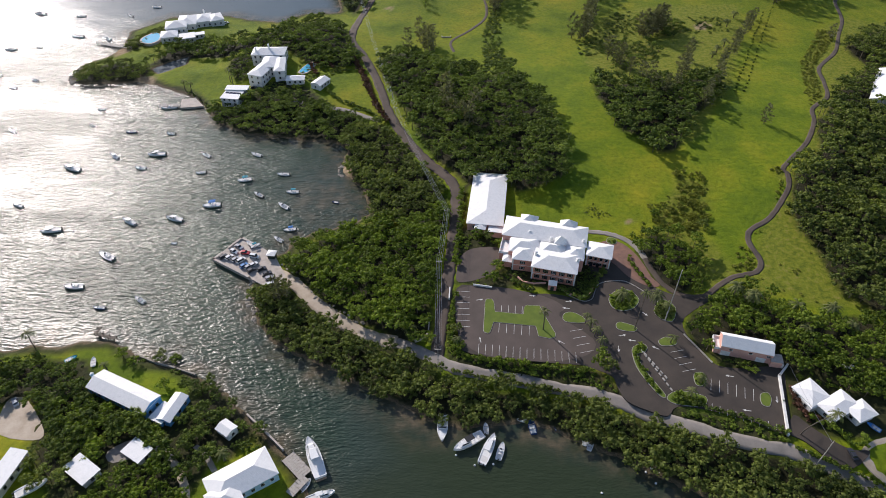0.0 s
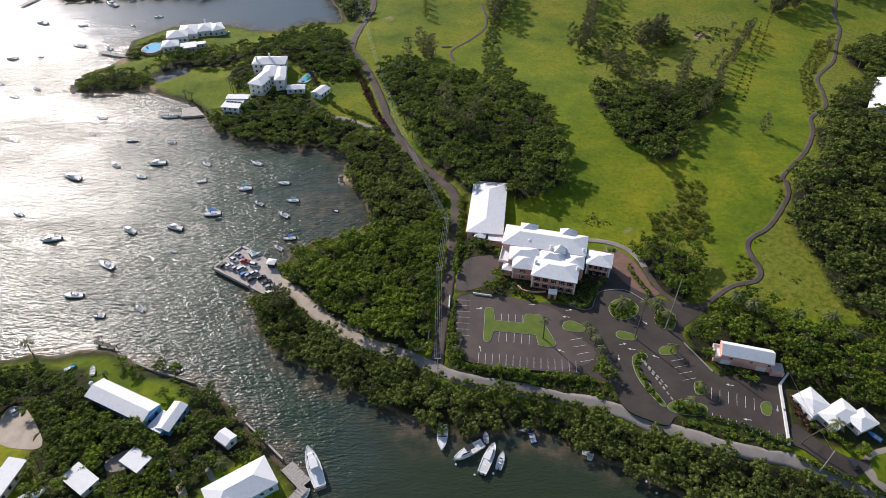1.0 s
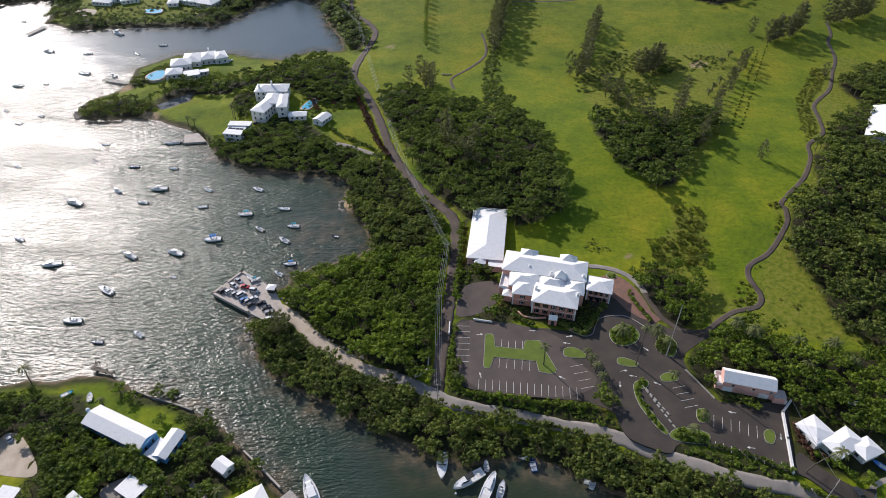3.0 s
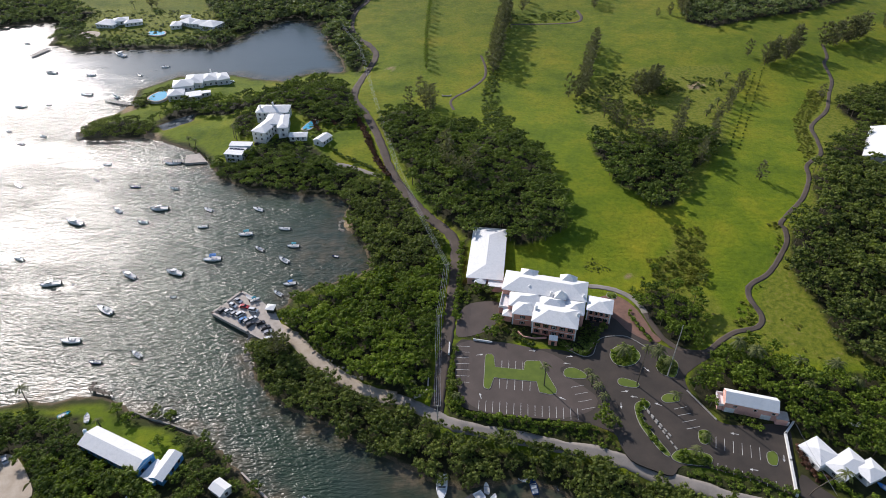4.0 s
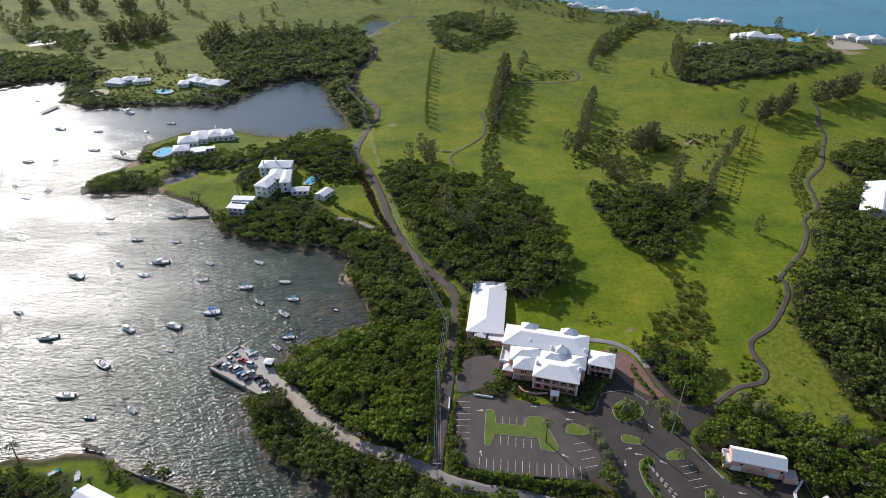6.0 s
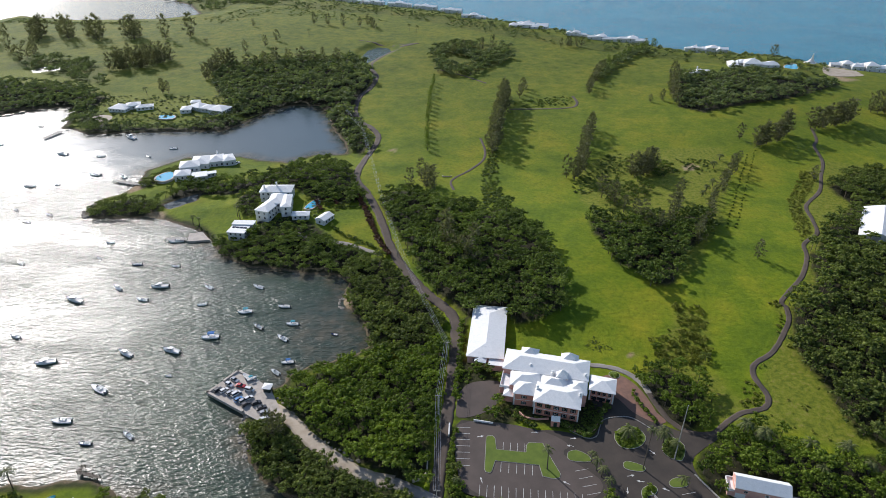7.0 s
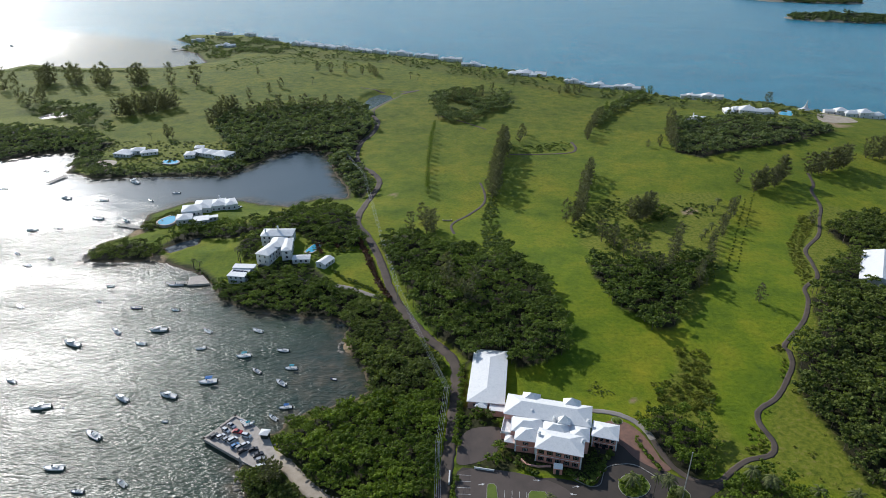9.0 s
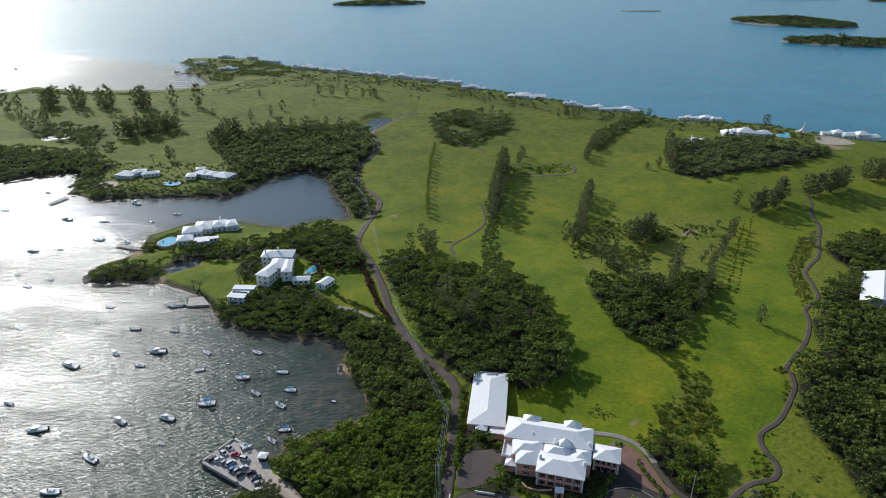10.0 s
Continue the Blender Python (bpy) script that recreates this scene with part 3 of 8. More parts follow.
PATH_CLUB = [(59.0, 214.2), (64.4, 213.2), (71.6, 211.9), (78.2, 208.1), (82.5, 202.3), (84.2, 196.0)]
PATH_CART = [(84.1, 196.6), (84.8, 191.9), (87.7, 181.3), (93.4, 175.1), (102.0, 174.2), (109.9, 180.1), (117.9, 185.2), (127.5, 187.8), (131.7, 194.3), (130.8, 205.3), (133.9, 213.0), (144.2, 220.0), (152.8, 229.7), (161.7, 242.4), (164.7, 251.8), (165.3, 257.6), (184.5, 277.8), (196.9, 298.1), (202.3, 312.3), (216.8, 326.3), (224.1, 346.3), (230.3, 365.9), (250.9, 389.3), (264.6, 414.6), (277.5, 438.3), (284.8, 465.8)] + [(293.0, 479.0), (300.5, 502.9)]
PATH_TEE = [(7.0, 391.6), (5.6, 408.1), (18.1, 425.5), (29.3, 445.2), (31.8, 466.3), (29.5, 491.6)]
PATH_FAR = [(-108.8, 838.3), (-62.7, 813.4), (-32.6, 818.6)]
PATH_RIDGE = [(43.0, 647.3), (20.2, 675.0), (-4.3, 697.8)]
PATH_EAST = [(122.7, 601.7), (123.0, 579.5), (111.3, 566.5), (59.2, 565.5)]
CAR_PARK = [(5.4, 178.4), (14.8, 179.5), (33.6, 176.3), (41.8, 170.2), (55.2, 172.0), (59.8, 177.3), (66.1, 183.0), (74.5, 185.2), (82.5, 180.4), (89.1, 175.7), (97.3, 173.3), (105.5, 173.3), (91.6, 163.2), (89.9, 154.9), (95.0, 142.3), (102.4, 139.4), (118.3, 139.4), (116.1, 128.0), (111.0, 113.3), (100.7, 117.9), (89.0, 121.8), (78.2, 123.5), (74.0, 119.9), (68.6, 121.7), (61.9, 125.6), (59.6, 131.8), (58.5, 136.0), (50.9, 139.9), (47.1, 140.8), (31.3, 142.5), (9.7, 145.9), (5.8, 153.3)]
SIDE_LANE = [(115.3, 120.2), (119.7, 114.9), (127.4, 107.9), (134.0, 106.9), (126.8, 101.9), (120.8, 104.5), (114.4, 110.9), (111.4, 113.3)]
FORECOURT = [(5.5, 188.1), (7.3, 196.9), (12.2, 202.1), (22.6, 203.0), (25.1, 198.1), (21.3, 189.2), (15.0, 184.0), (6.3, 182.2)]
DRIVE = [(66.8, 205.9), (74.7, 206.7), (80.1, 200.5), (82.9, 191.9), (84.1, 185.2), (86.5, 180.4), (82.2, 179.4), (74.9, 185.2), (71.3, 191.9), (66.0, 198.8)]
DOCK_TOP = [(-97.9, 199.5), (-88.8, 213.8), (-79.0, 207.8), (-71.2, 200.6), (-66.9, 192.9), (-62.8, 185.6), (-69.4, 181.7), (-80.0, 188.2)]
YARD_A = [(-147.6, 121.7), (-147.7, 128.9), (-141.2, 127.6), (-129.8, 115.5), (-131.1, 111.7), (-143.2, 113.8)]
YARD_B = [(-106.3, 107.9), (-99.3, 112.8), (-94.1, 108.3), (-102.9, 103.9)]
YARD_C = [(130.2, 106.1), (141.5, 111.9), (151.7, 106.9), (144.3, 90.4), (134.8, 96.8)]
BEACHES = [[(-189.3, 358.9), (-187.2, 367.7), (-177.5, 364.7), (-176.3, 356.0)], [(-217.5, 401.1), (-211.4, 409.7), (-205.6, 401.1), (-212.5, 392.8)], [(-52.4, 266.8), (-49.5, 271.8), (-45.0, 264.3), (-46.3, 258.1)]]
BUNKERS = [[(80.8, 220.6), (83.4, 221.4), (84.4, 219.8), (81.1, 218.7)], [(170.0, 426.5), (179.8, 433.6), (183.9, 427.9), (174.1, 420.8)], [(-42.5, 467.8), (-38.3, 470.2), (-35.5, 462.7)], [(400.7, 656.7), (414.0, 643.6), (401.9, 632.6), (390.3, 643.3)]]
GARDENS = [[(27.6, 185.2), (36.3, 180.4), (50.2, 175.7), (56.5, 173.3), (61.6, 182.0), (64.7, 191.9), (60.1, 194.6), (53.4, 182.0), (39.9, 182.6), (30.3, 189.2)], [(4.9, 178.5), (5.0, 153.4), (9.4, 146.7), (47.0, 140.3), (54.6, 138.6), (60.9, 130.4), (71.0, 124.7), (78.2, 123.5), (110.9, 112.9), (108.7, 109.1), (83.3, 115.1), (61.8, 124.9), (42.1, 131.8), (22.9, 136.4), (3.2, 140.6), (1.2, 153.6), (3.1, 176.0)], [(8.3, 246.3), (10.5, 246.1), (9.0, 217.7), (16.4, 215.3), (23.6, 211.5), (23.0, 202.3), (11.0, 200.6), (5.1, 192.1), (5.4, 210.2)], [(99.0, 152.7), (105.7, 155.4), (104.3, 144.9), (120.5, 139.9), (122.5, 147.4), (127.6, 152.7), (99.9, 163.8)], [(-72.7, 186.1), (-59.8, 179.2), (-39.5, 161.2), (-17.4, 150.1), (-0.8, 141.8), (-2.8, 139.7), (-19.4, 147.7), (-43.5, 158.7), (-63.9, 176.4), (-73.7, 179.7)], [(-148.4, 145.5), (-129.9, 145.5), (-117.5, 130.4), (-97.9, 119.0), (-87.2, 126.2), (-87.2, 135.7), (-79.6, 113.0), (-81.8, 108.7), (-96.3, 114.6), (-103.7, 105.9), (-130.1, 109.6)], [(-109.9, 320.9), (-109.1, 349.6), (-89.4, 353.8), (-58.4, 319.1), (-45.2, 313.4), (-56.1, 298.1), (-92.9, 299.0)], [(121.5, 137.4), (128.8, 136.2), (149.4, 130.3), (146.3, 121.3), (134.3, 114.9), (129.2, 111.9), (120.6, 117.0), (117.7, 128.0)], [(22.4, 191.9), (29.7, 182.0), (40.8, 180.1), (48.1, 176.3), (56.5, 173.3), (60.7, 182.0), (61.9, 191.9), (55.4, 194.6)], [(-132.7, 130.0), (-85.8, 121.6), (-72.3, 113.2), (-76.2, 93.3), (-116.7, 92.4), (-128.1, 105.5), (-131.4, 115.9)], [(5.4, 182.2), (14.8, 178.9), (27.0, 177.3), (28.3, 185.2), (22.1, 188.5), (15.0, 183.6)], [(117.6, 130.3), (129.4, 137.4), (149.4, 130.3), (147.1, 114.9), (130.2, 113.9), (117.4, 118.1)], [(98.4, 155.4), (106.9, 152.7), (121.0, 143.6), (118.3, 136.9), (100.2, 138.6), (94.8, 146.9)], [(120.1, 139.8), (131.5, 142.3), (152.2, 132.6), (147.8, 112.9), (129.2, 111.9), (112.9, 113.9), (115.8, 128.0)]]
WOODS = [W_CREEK, W_TRIANGLE, W_COVE, W_HILL, W_MID, W_EAST, W_LOW, W_HOTEL, W_VILLA, W_POINT, W_POOLS, W_NORTH, W_FAR_WEST, W_FAR_WEST_B, W_POINT_HOUSES, W_ISLET_MID, W_RIDGE, W_SHORE_FAR, W_SOUTH_A, W_SOUTH_B, W_SOUTH_C, W_SOUTH_D, W_SHORE_V, W_HEAD, W_V2, W_V2N, W_SOUTH_E, W_SOUTH_F, W_MID_WEST, W_MID_TOP]


def build_ground():
    """The islands as one sheet, finer where the camera is near."""
    xs = np.concatenate([np.arange(-900, -420, 10.0), np.arange(-420, 320, 2.5), np.arange(320, 901, 10.0)])
    ys = np.concatenate([np.arange(-220, 60, 12.0), np.arange(60, 420, 2.5), np.arange(420, 700, 4.0), np.arange(700, 1400, 8.0)])
    X, Y = np.meshgrid(xs, ys)
    Z = ground(X, Y)
    n, m = len(xs), len(ys)
    idx = np.arange(n * m).reshape(m, n)
    quads = np.stack([idx[:-1, :-1], idx[:-1, 1:], idx[1:, 1:], idx[1:, :-1]], -1).reshape(-1, 4)
    zq = Z.ravel()[quads].max(1)
    quads = quads[zq > -3.9]
    used = np.unique(quads)
    back = np.full(n * m, -1)
    back[used] = np.arange(len(used))
    verts = np.stack([X.ravel(), Y.ravel(), Z.ravel()], 1)[used]
    q = back[quads]
    tris = np.concatenate([q[:, [0, 1, 2]], q[:, [0, 2, 3]]])
    ob = fast_mesh("ground", verts, tris, np.zeros(len(tris)), [GROUND])
    ob.data.polygons.foreach_set("use_smooth", np.ones(len(tris), bool))
    x, y = verts[:, 0], verts[:, 1]
    wob = 2.5 * np.sin(x * 0.23 + 1.3 * np.sin(y * 0.17)) * np.sin(y * 0.19)
    rough, litter_shade, sand = np.zeros(len(x)), np.zeros(len(x)), np.zeros(len(x))
    for poly in (SCRUB_A, SCRUB_B, SCRUB_C):
        rough = np.maximum(rough, smooth(edge_distance(poly, x, y) + wob, -2, 4))
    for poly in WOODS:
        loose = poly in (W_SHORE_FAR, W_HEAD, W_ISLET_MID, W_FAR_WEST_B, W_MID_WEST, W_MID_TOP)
        litter_shade = np.maximum(litter_shade, (0.25 if loose else 1.0) * smooth(edge_distance(poly, x, y) + 0.5 * wob, -1.5, 1.5))
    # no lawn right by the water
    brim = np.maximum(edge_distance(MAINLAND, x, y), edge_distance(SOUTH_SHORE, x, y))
    litter_shade = np.maximum(litter_shade, 0.9 * (1 - smooth(brim + 0.5 * wob, 3.0, 6.0)))
    # garden soil; round the white cottage this dark colour paints in the wood's shade
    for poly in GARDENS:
        litter_shade = np.maximum(litter_shade, 0.94 * smooth(edge_distance(poly, x, y) + 0.2 * wob, -2.2, 0.6))
    for poly in BEACHES + BUNKERS:
        sand = np.maximum(sand, smooth(edge_distance(poly, x, y), -1, 1))
    for key, values in (("rough", rough), ("litter_shade", litter_shade), ("sand", sand)):
        a = ob.data.attributes.new(key, "FLOAT", "POINT")
        a.data.foreach_set("value", values.astype(np.float32))
    tagged(ob, "green golf course and wooded islands with rocky shores", "ground", kind="structure")
    return ob


def build_sea():
    """One sheet of water to the horizon, fine where shoals and the lee of the islands show."""
    out = np.array([300.0, 700.0, 1300.0, 2200.0, 3500.0, 5200.0, 8600.0])
    xs = np.concatenate([-420 - out[::-1], np.arange(-420, 161, 4.0), 160 + out])
    ys = np.concatenate([60 - out[::-1], np.arange(60, 621, 4.0), 620 + out])
    X, Y = np.meshgrid(xs, ys)
    n, m = len(xs), len(ys)
    idx = np.arange(n * m).reshape(m, n)
    q = np.stack([idx[:-1, :-1], idx[:-1, 1:], idx[1:, 1:], idx[1:, :-1]], -1).reshape(-1, 4)
    x, y = X.ravel(), Y.ravel()
    ob = fast_mesh("water", np.stack([x, y, 0 * x], 1), np.concatenate([q[:, [0, 1, 2]], q[:, [0, 2, 3]]]), np.zeros(2 * len(q)), [WATER])
    d = np.maximum(edge_distance(MAINLAND, x, y), edge_distance(SOUTH_SHORE, x, y))
    wob = 3.0 * np.sin(x * 0.13 + 1.7 * np.sin(y * 0.11)) * np.sin(y * 0.15)
    cove = np.exp(-((x + 52) ** 2 + (y - 243) ** 2) / 24.0 ** 2)
    shallow = np.maximum(smooth(d + wob, -11, -1), 0.9 * cove)
    lee = np.maximum(smooth(y + 0.25 * x + 4 * wob, 330, 420) * (1 - smooth(y + 0.55 * x, 700, 950)), 0.25 * cove)
    lee = np.maximum(lee, 0.84 * smooth(y + 0.55 * x, 850, 1000))
    lee = np.maximum(lee, 0.3 * smooth(d, -9, 0))
    # the lagoon takes the painted sky reflection of calm water in full
    pond = smooth(edge_distance(LAGOON, x, y), -4, 0)
    shallow, lee = shallow * (1 - pond), np.maximum(lee, pond)
    creek = smooth(x - 0.35 * (y - 120) + 3 * wob, -55, 5) * (1 - smooth(y, 150, 170))
    lee = np.maximum(lee, 0.8 * creek)
    for key, values in (("shallow", shallow), ("lee", lee), ("creek", creek)):
        ob.data.attributes.new(key, "FLOAT", "POINT").data.foreach_set("value", values.astype(np.float32))
    return tagged(ob, "rippled sea glittering under a low sun", "water", kind="structure")


def ribbon(name, line, width, mat, lift, label, category, each=5, kerb=None):
    """A road draped over the land along a smooth line."""
    pts = rounded(line, False, each)
    fine = [pts[0]]
    for a, b in zip(pts, pts[1:]):
        steps = max(1, int(math.hypot(b[0] - a[0], b[1] - a[1]) / 4))
        fine += [(a[0] + (b[0] - a[0]) * k / steps, a[1] + (b[1] - a[1]) * k / steps) for k in range(1, steps + 1)]
    P = np.array(fine)
    T = np.gradient(P, axis=0)
    T /= np.linalg.norm(T, axis=1)[:, None] + 1e-9
    N = np.stack([-T[:, 1], T[:, 0]], 1)
    cols = [-1.0, -0.5, 0.0, 0.5, 1.0]
    rng = np.random.RandomState(len(line))
    verts, faces = [], []
    for s in cols:
        w = width / 2 * (1 + 0.08 * rng.randn(len(P)) * (abs(s) == 1))
        Q = P + N * (s * w)[:, None]
        z = ground(Q[:, 0], Q[:, 1]) + lift + (0.015 * (1 - abs(s)))
        verts += list(np.column_stack([Q, z]))
    edge = [(0, -0.8), (4, -0.8)]
    for c, dz in edge:
        verts += [(v[0], v[1], v[2] + dz) for v in verts[c * len(P):(c + 1) * len(P)]]
    n = len(P)
    for c in range(4):
        for i in range(n - 1):
            faces.append((c * n + i, c * n + i + 1, (c + 1) * n + i + 1, (c + 1) * n + i))
    for c, k in ((0, 5), (4, 6)):
        for i in range(n - 1):
            faces.append((c * n + i, c * n + i + 1, k * n + i + 1, k * n + i) if c else (k * n + i, k * n + i + 1, c * n + i + 1, c * n + i))
    ob = finish(name, verts, faces, mat)
    ob.data.polygons.foreach_set("use_smooth", np.arange(len(faces)) < 4 * (n - 1))
    return tagged(ob, label, category, kind="structure")


def slab(name, outline, mat, lift, thick, label="", category="", parent=None, each=3, level=None, kind="structure", bevel=0.0):
    """A flat piece with the plan of a smoothed polygon, lying on the land."""
    pts = rounded(outline, True, each) if each > 1 else list(outline)
    bm = bmesh.new()
    z = [(level if level is not None else height(*p)) + lift for p in pts]
    f = bm.faces.new([bm.verts.new((p[0], p[1], h)) for p, h in zip(pts, z)])
    f.normal_update()
    if f.normal.z < 0:
        f.normal_flip()
    ring = list(bm.edges)
    bmesh.ops.triangulate(bm, faces=[f])
    down = bmesh.ops.extrude_edge_only(bm, edges=ring)
    bmesh.ops.translate(bm, verts=[g for g in down["geom"] if isinstance(g, bmesh.types.BMVert)], vec=(0, 0, -thick))
    me = bpy.data.meshes.new(name)
    bm.to_mesh(me)
    bm.free()
    me.materials.append(mat)
    ob = new(name, me)
    if parent is not None:
        ob.parent = parent
        if label:
            ob["label"] = label
    else:
        tagged(ob, label, category, kind=kind)
    return ob


# ---- foliage ----
def unit_rows(rng, n):
    v = rng.randn(n, 3)
    return v / np.linalg.norm(v, axis=1)[:, None]


def leaf_cards(rng, centres, normals, size, along=None, slim=0.7):
    """Folded kite-shaped leaf clumps, one island each; along: the way that slim sprays point."""
    n = len(centres)
    a = np.cross(normals, unit_rows(rng, n)) if along is None else along
    a = a / (np.linalg.norm(a, axis=1)[:, None] + 1e-9)
    b = np.cross(normals, a)
    b = b / (np.linalg.norm(b, axis=1)[:, None] + 1e-9)
    s = size * rng.uniform(0.55, 1.4, (n, 1))
    fold = normals * s * rng.uniform(-0.25, 0.35, (n, 1))
    v = np.stack([centres - a * s, centres - b * s * slim + fold, centres + a * s, centres + b * s * slim + fold], 1).reshape(-1, 3)
    i = 4 * np.arange(n)[:, None]
    t = np.concatenate([i + [[0, 1, 2]], i + [[0, 2, 3]]])
    return v, t


def core_blob(rng, centre, radii):
    """A small lumpy solid that closes the heart of a crown."""
    v = [(0, 0, 1)] + [(math.cos(k * math.pi * 0.4), math.sin(k * math.pi * 0.4), 0.1) for k in range(5)] + [(0, 0, -0.8)]
    t = [(0, 1 + k, 1 + (k + 1) % 5) for k in range(5)] + [(6, 1 + (k + 1) % 5, 1 + k) for k in range(5)]
    v = np.array(v) * rng.uniform(0.9, 1.2, (len(v), 1)) * radii + centre
    return v, np.array(t)


def crown_template(seed, clumps, cards, size, shape="broad"):
    """A crown of unit radius round its own foot: several clumps of leaf cards with gaps between them."""
    rng = np.random.RandomState(seed)
    vs, ts, off = [], [], 0

    def put(v, t):
        nonlocal off
        vs.append(v)
        ts.append(t + off)
        off += len(v)

    for k in range(clumps):
        if shape == "broad":
            ang, rad = k * 2.4 + rng.uniform(-0.5, 0.5), math.sqrt((k + 0.4) / clumps) * 0.80
            c = np.array([math.cos(ang) * rad, math.sin(ang) * rad, 0.60 - 0.40 * rad * rad + rng.uniform(-0.18, 0.26)])
            r = np.array([1, 1, 0.78]) * rng.uniform(0.85, 1.5) * 0.72 / math.sqrt(clumps)
        elif shape == "pine":
            h = (k + rng.uniform(0, 0.8)) / clumps
            ang, rad = k * 2.4 + rng.uniform(-0.5, 0.5), (0.14 + 0.56 * math.sin(math.pi * (0.14 + 0.78 * h))) * rng.uniform(0.3, 1.0)
            c = np.array([math.cos(ang) * rad, math.sin(ang) * rad, 0.15 + 2.75 * h])
            r = np.array([1, 1, 1.5]) * rng.uniform(0.17, 0.34) * (1.15 - 0.45 * h)
        else:
            ang, rad = rng.uniform(0, 2 * math.pi), rng.uniform(0, 0.6)
            c = np.array([math.cos(ang) * rad, math.sin(ang) * rad, 0.25 + rng.uniform(-0.1, 0.1)])
            r = np.array([1, 1, 0.8]) * rng.uniform(0.3, 0.5)
        if shape != "pine":
            put(*core_blob(rng, c, r * 0.74))
        d = unit_rows(rng, cards)
        d[:, 2] = np.abs(d[:, 2]) * 1.1 - (0.6 if shape == "pine" else 0.35)
        d /= np.linalg.norm(d, axis=1)[:, None]
        nrm = d + (0.6 if shape == "pine" else 0.75) * unit_rows(rng, cards)
        nrm /= np.linalg.norm(nrm, axis=1)[:, None]
        if shape == "pine":
            way = d * [0.8, 0.8, 0.3] + [math.cos(ang) * 0.4, math.sin(ang) * 0.4, 0.75] + 0.35 * unit_rows(rng, cards)
            put(*leaf_cards(rng, c + d * r * rng.uniform(0.2, 1.15, (cards, 1)), nrm, size, way, 0.3))
        else:
            put(*leaf_cards(rng, c + d * r * rng.uniform(0.74, 1.2, (cards, 1)), nrm, size))
    return np.concatenate(vs), np.concatenate(ts)


def trunk_template(sides=5):
    a = 2 * math.pi * np.arange(sides) / sides
    ring = np.stack([np.cos(a), np.sin(a), 0 * a], 1)
    v = np.concatenate([ring, ring * 0.6 + [0.15, 0.05, 1.0]])
    t = []
    for k in range(sides):
        j = (k + 1) % sides
        t += [(k, j, sides + j), (k, sides + j, sides + k)]
    return v, np.array(t)


NEAR = [crown_template(10 + k, 11, 25, 0.085) for k in range(7)]
MIDDLE = [crown_template(30 + k, 9, 14, 0.125) for k in range(6)]
DISTANT = [crown_template(50 + k, 5, 10, 0.19) for k in range(6)]
SPECKS = [crown_template(60 + k, 3, 8, 0.27) for k in range(6)]
PINES = [crown_template(70 + k, 20, 25, 0.135, "pine") for k in range(5)]
BUSHES = [crown_template(90 + k, 4, 9, 0.19, "bush") for k in range(5)]
TRUNK = trunk_template()
KEEP_CLEAR = []      # (line or polygon, metres): where nothing grows


def scatter(poly, spacing, seed, clear=True, grow=-0.3):
    """Jittered places inside a plan, none on roads, yards or in houses."""
    rng = np.random.RandomState(seed)
    P = np.array(poly)
    lo, hi = P.min(0) - 3, P.max(0) + 3
    gx, gy = np.meshgrid(np.arange(lo[0], hi[0] + spacing, spacing), np.arange(lo[1], hi[1] + spacing, spacing * 0.866))
    gx = gx + (np.arange(gx.shape[0]) % 2)[:, None] * spacing / 2
    x = gx.ravel() + rng.uniform(-0.38, 0.38, gx.size) * spacing
    y = gy.ravel() + rng.uniform(-0.38, 0.38, gx.size) * spacing
    # ragged edges
    rag = 1.6 * np.sin(x * 0.33 + 2 * np.sin(y * 0.21)) * np.sin(y * 0.29 + seed) + rng.uniform(-1.2, 1.2, len(x))
    ok = edge_distance(poly, x, y) + rag * (1.0 if grow > 0 else 0.25) > -grow
    x, y = x[ok], y[ok]
    if clear and len(x):
        keep = ground(x, y) > 0.15
        for shape, gap in KEEP_CLEAR:
            keep &= edge_distance(shape, x, y) < -gap
        x, y = x[keep], y[keep]
    return x, y


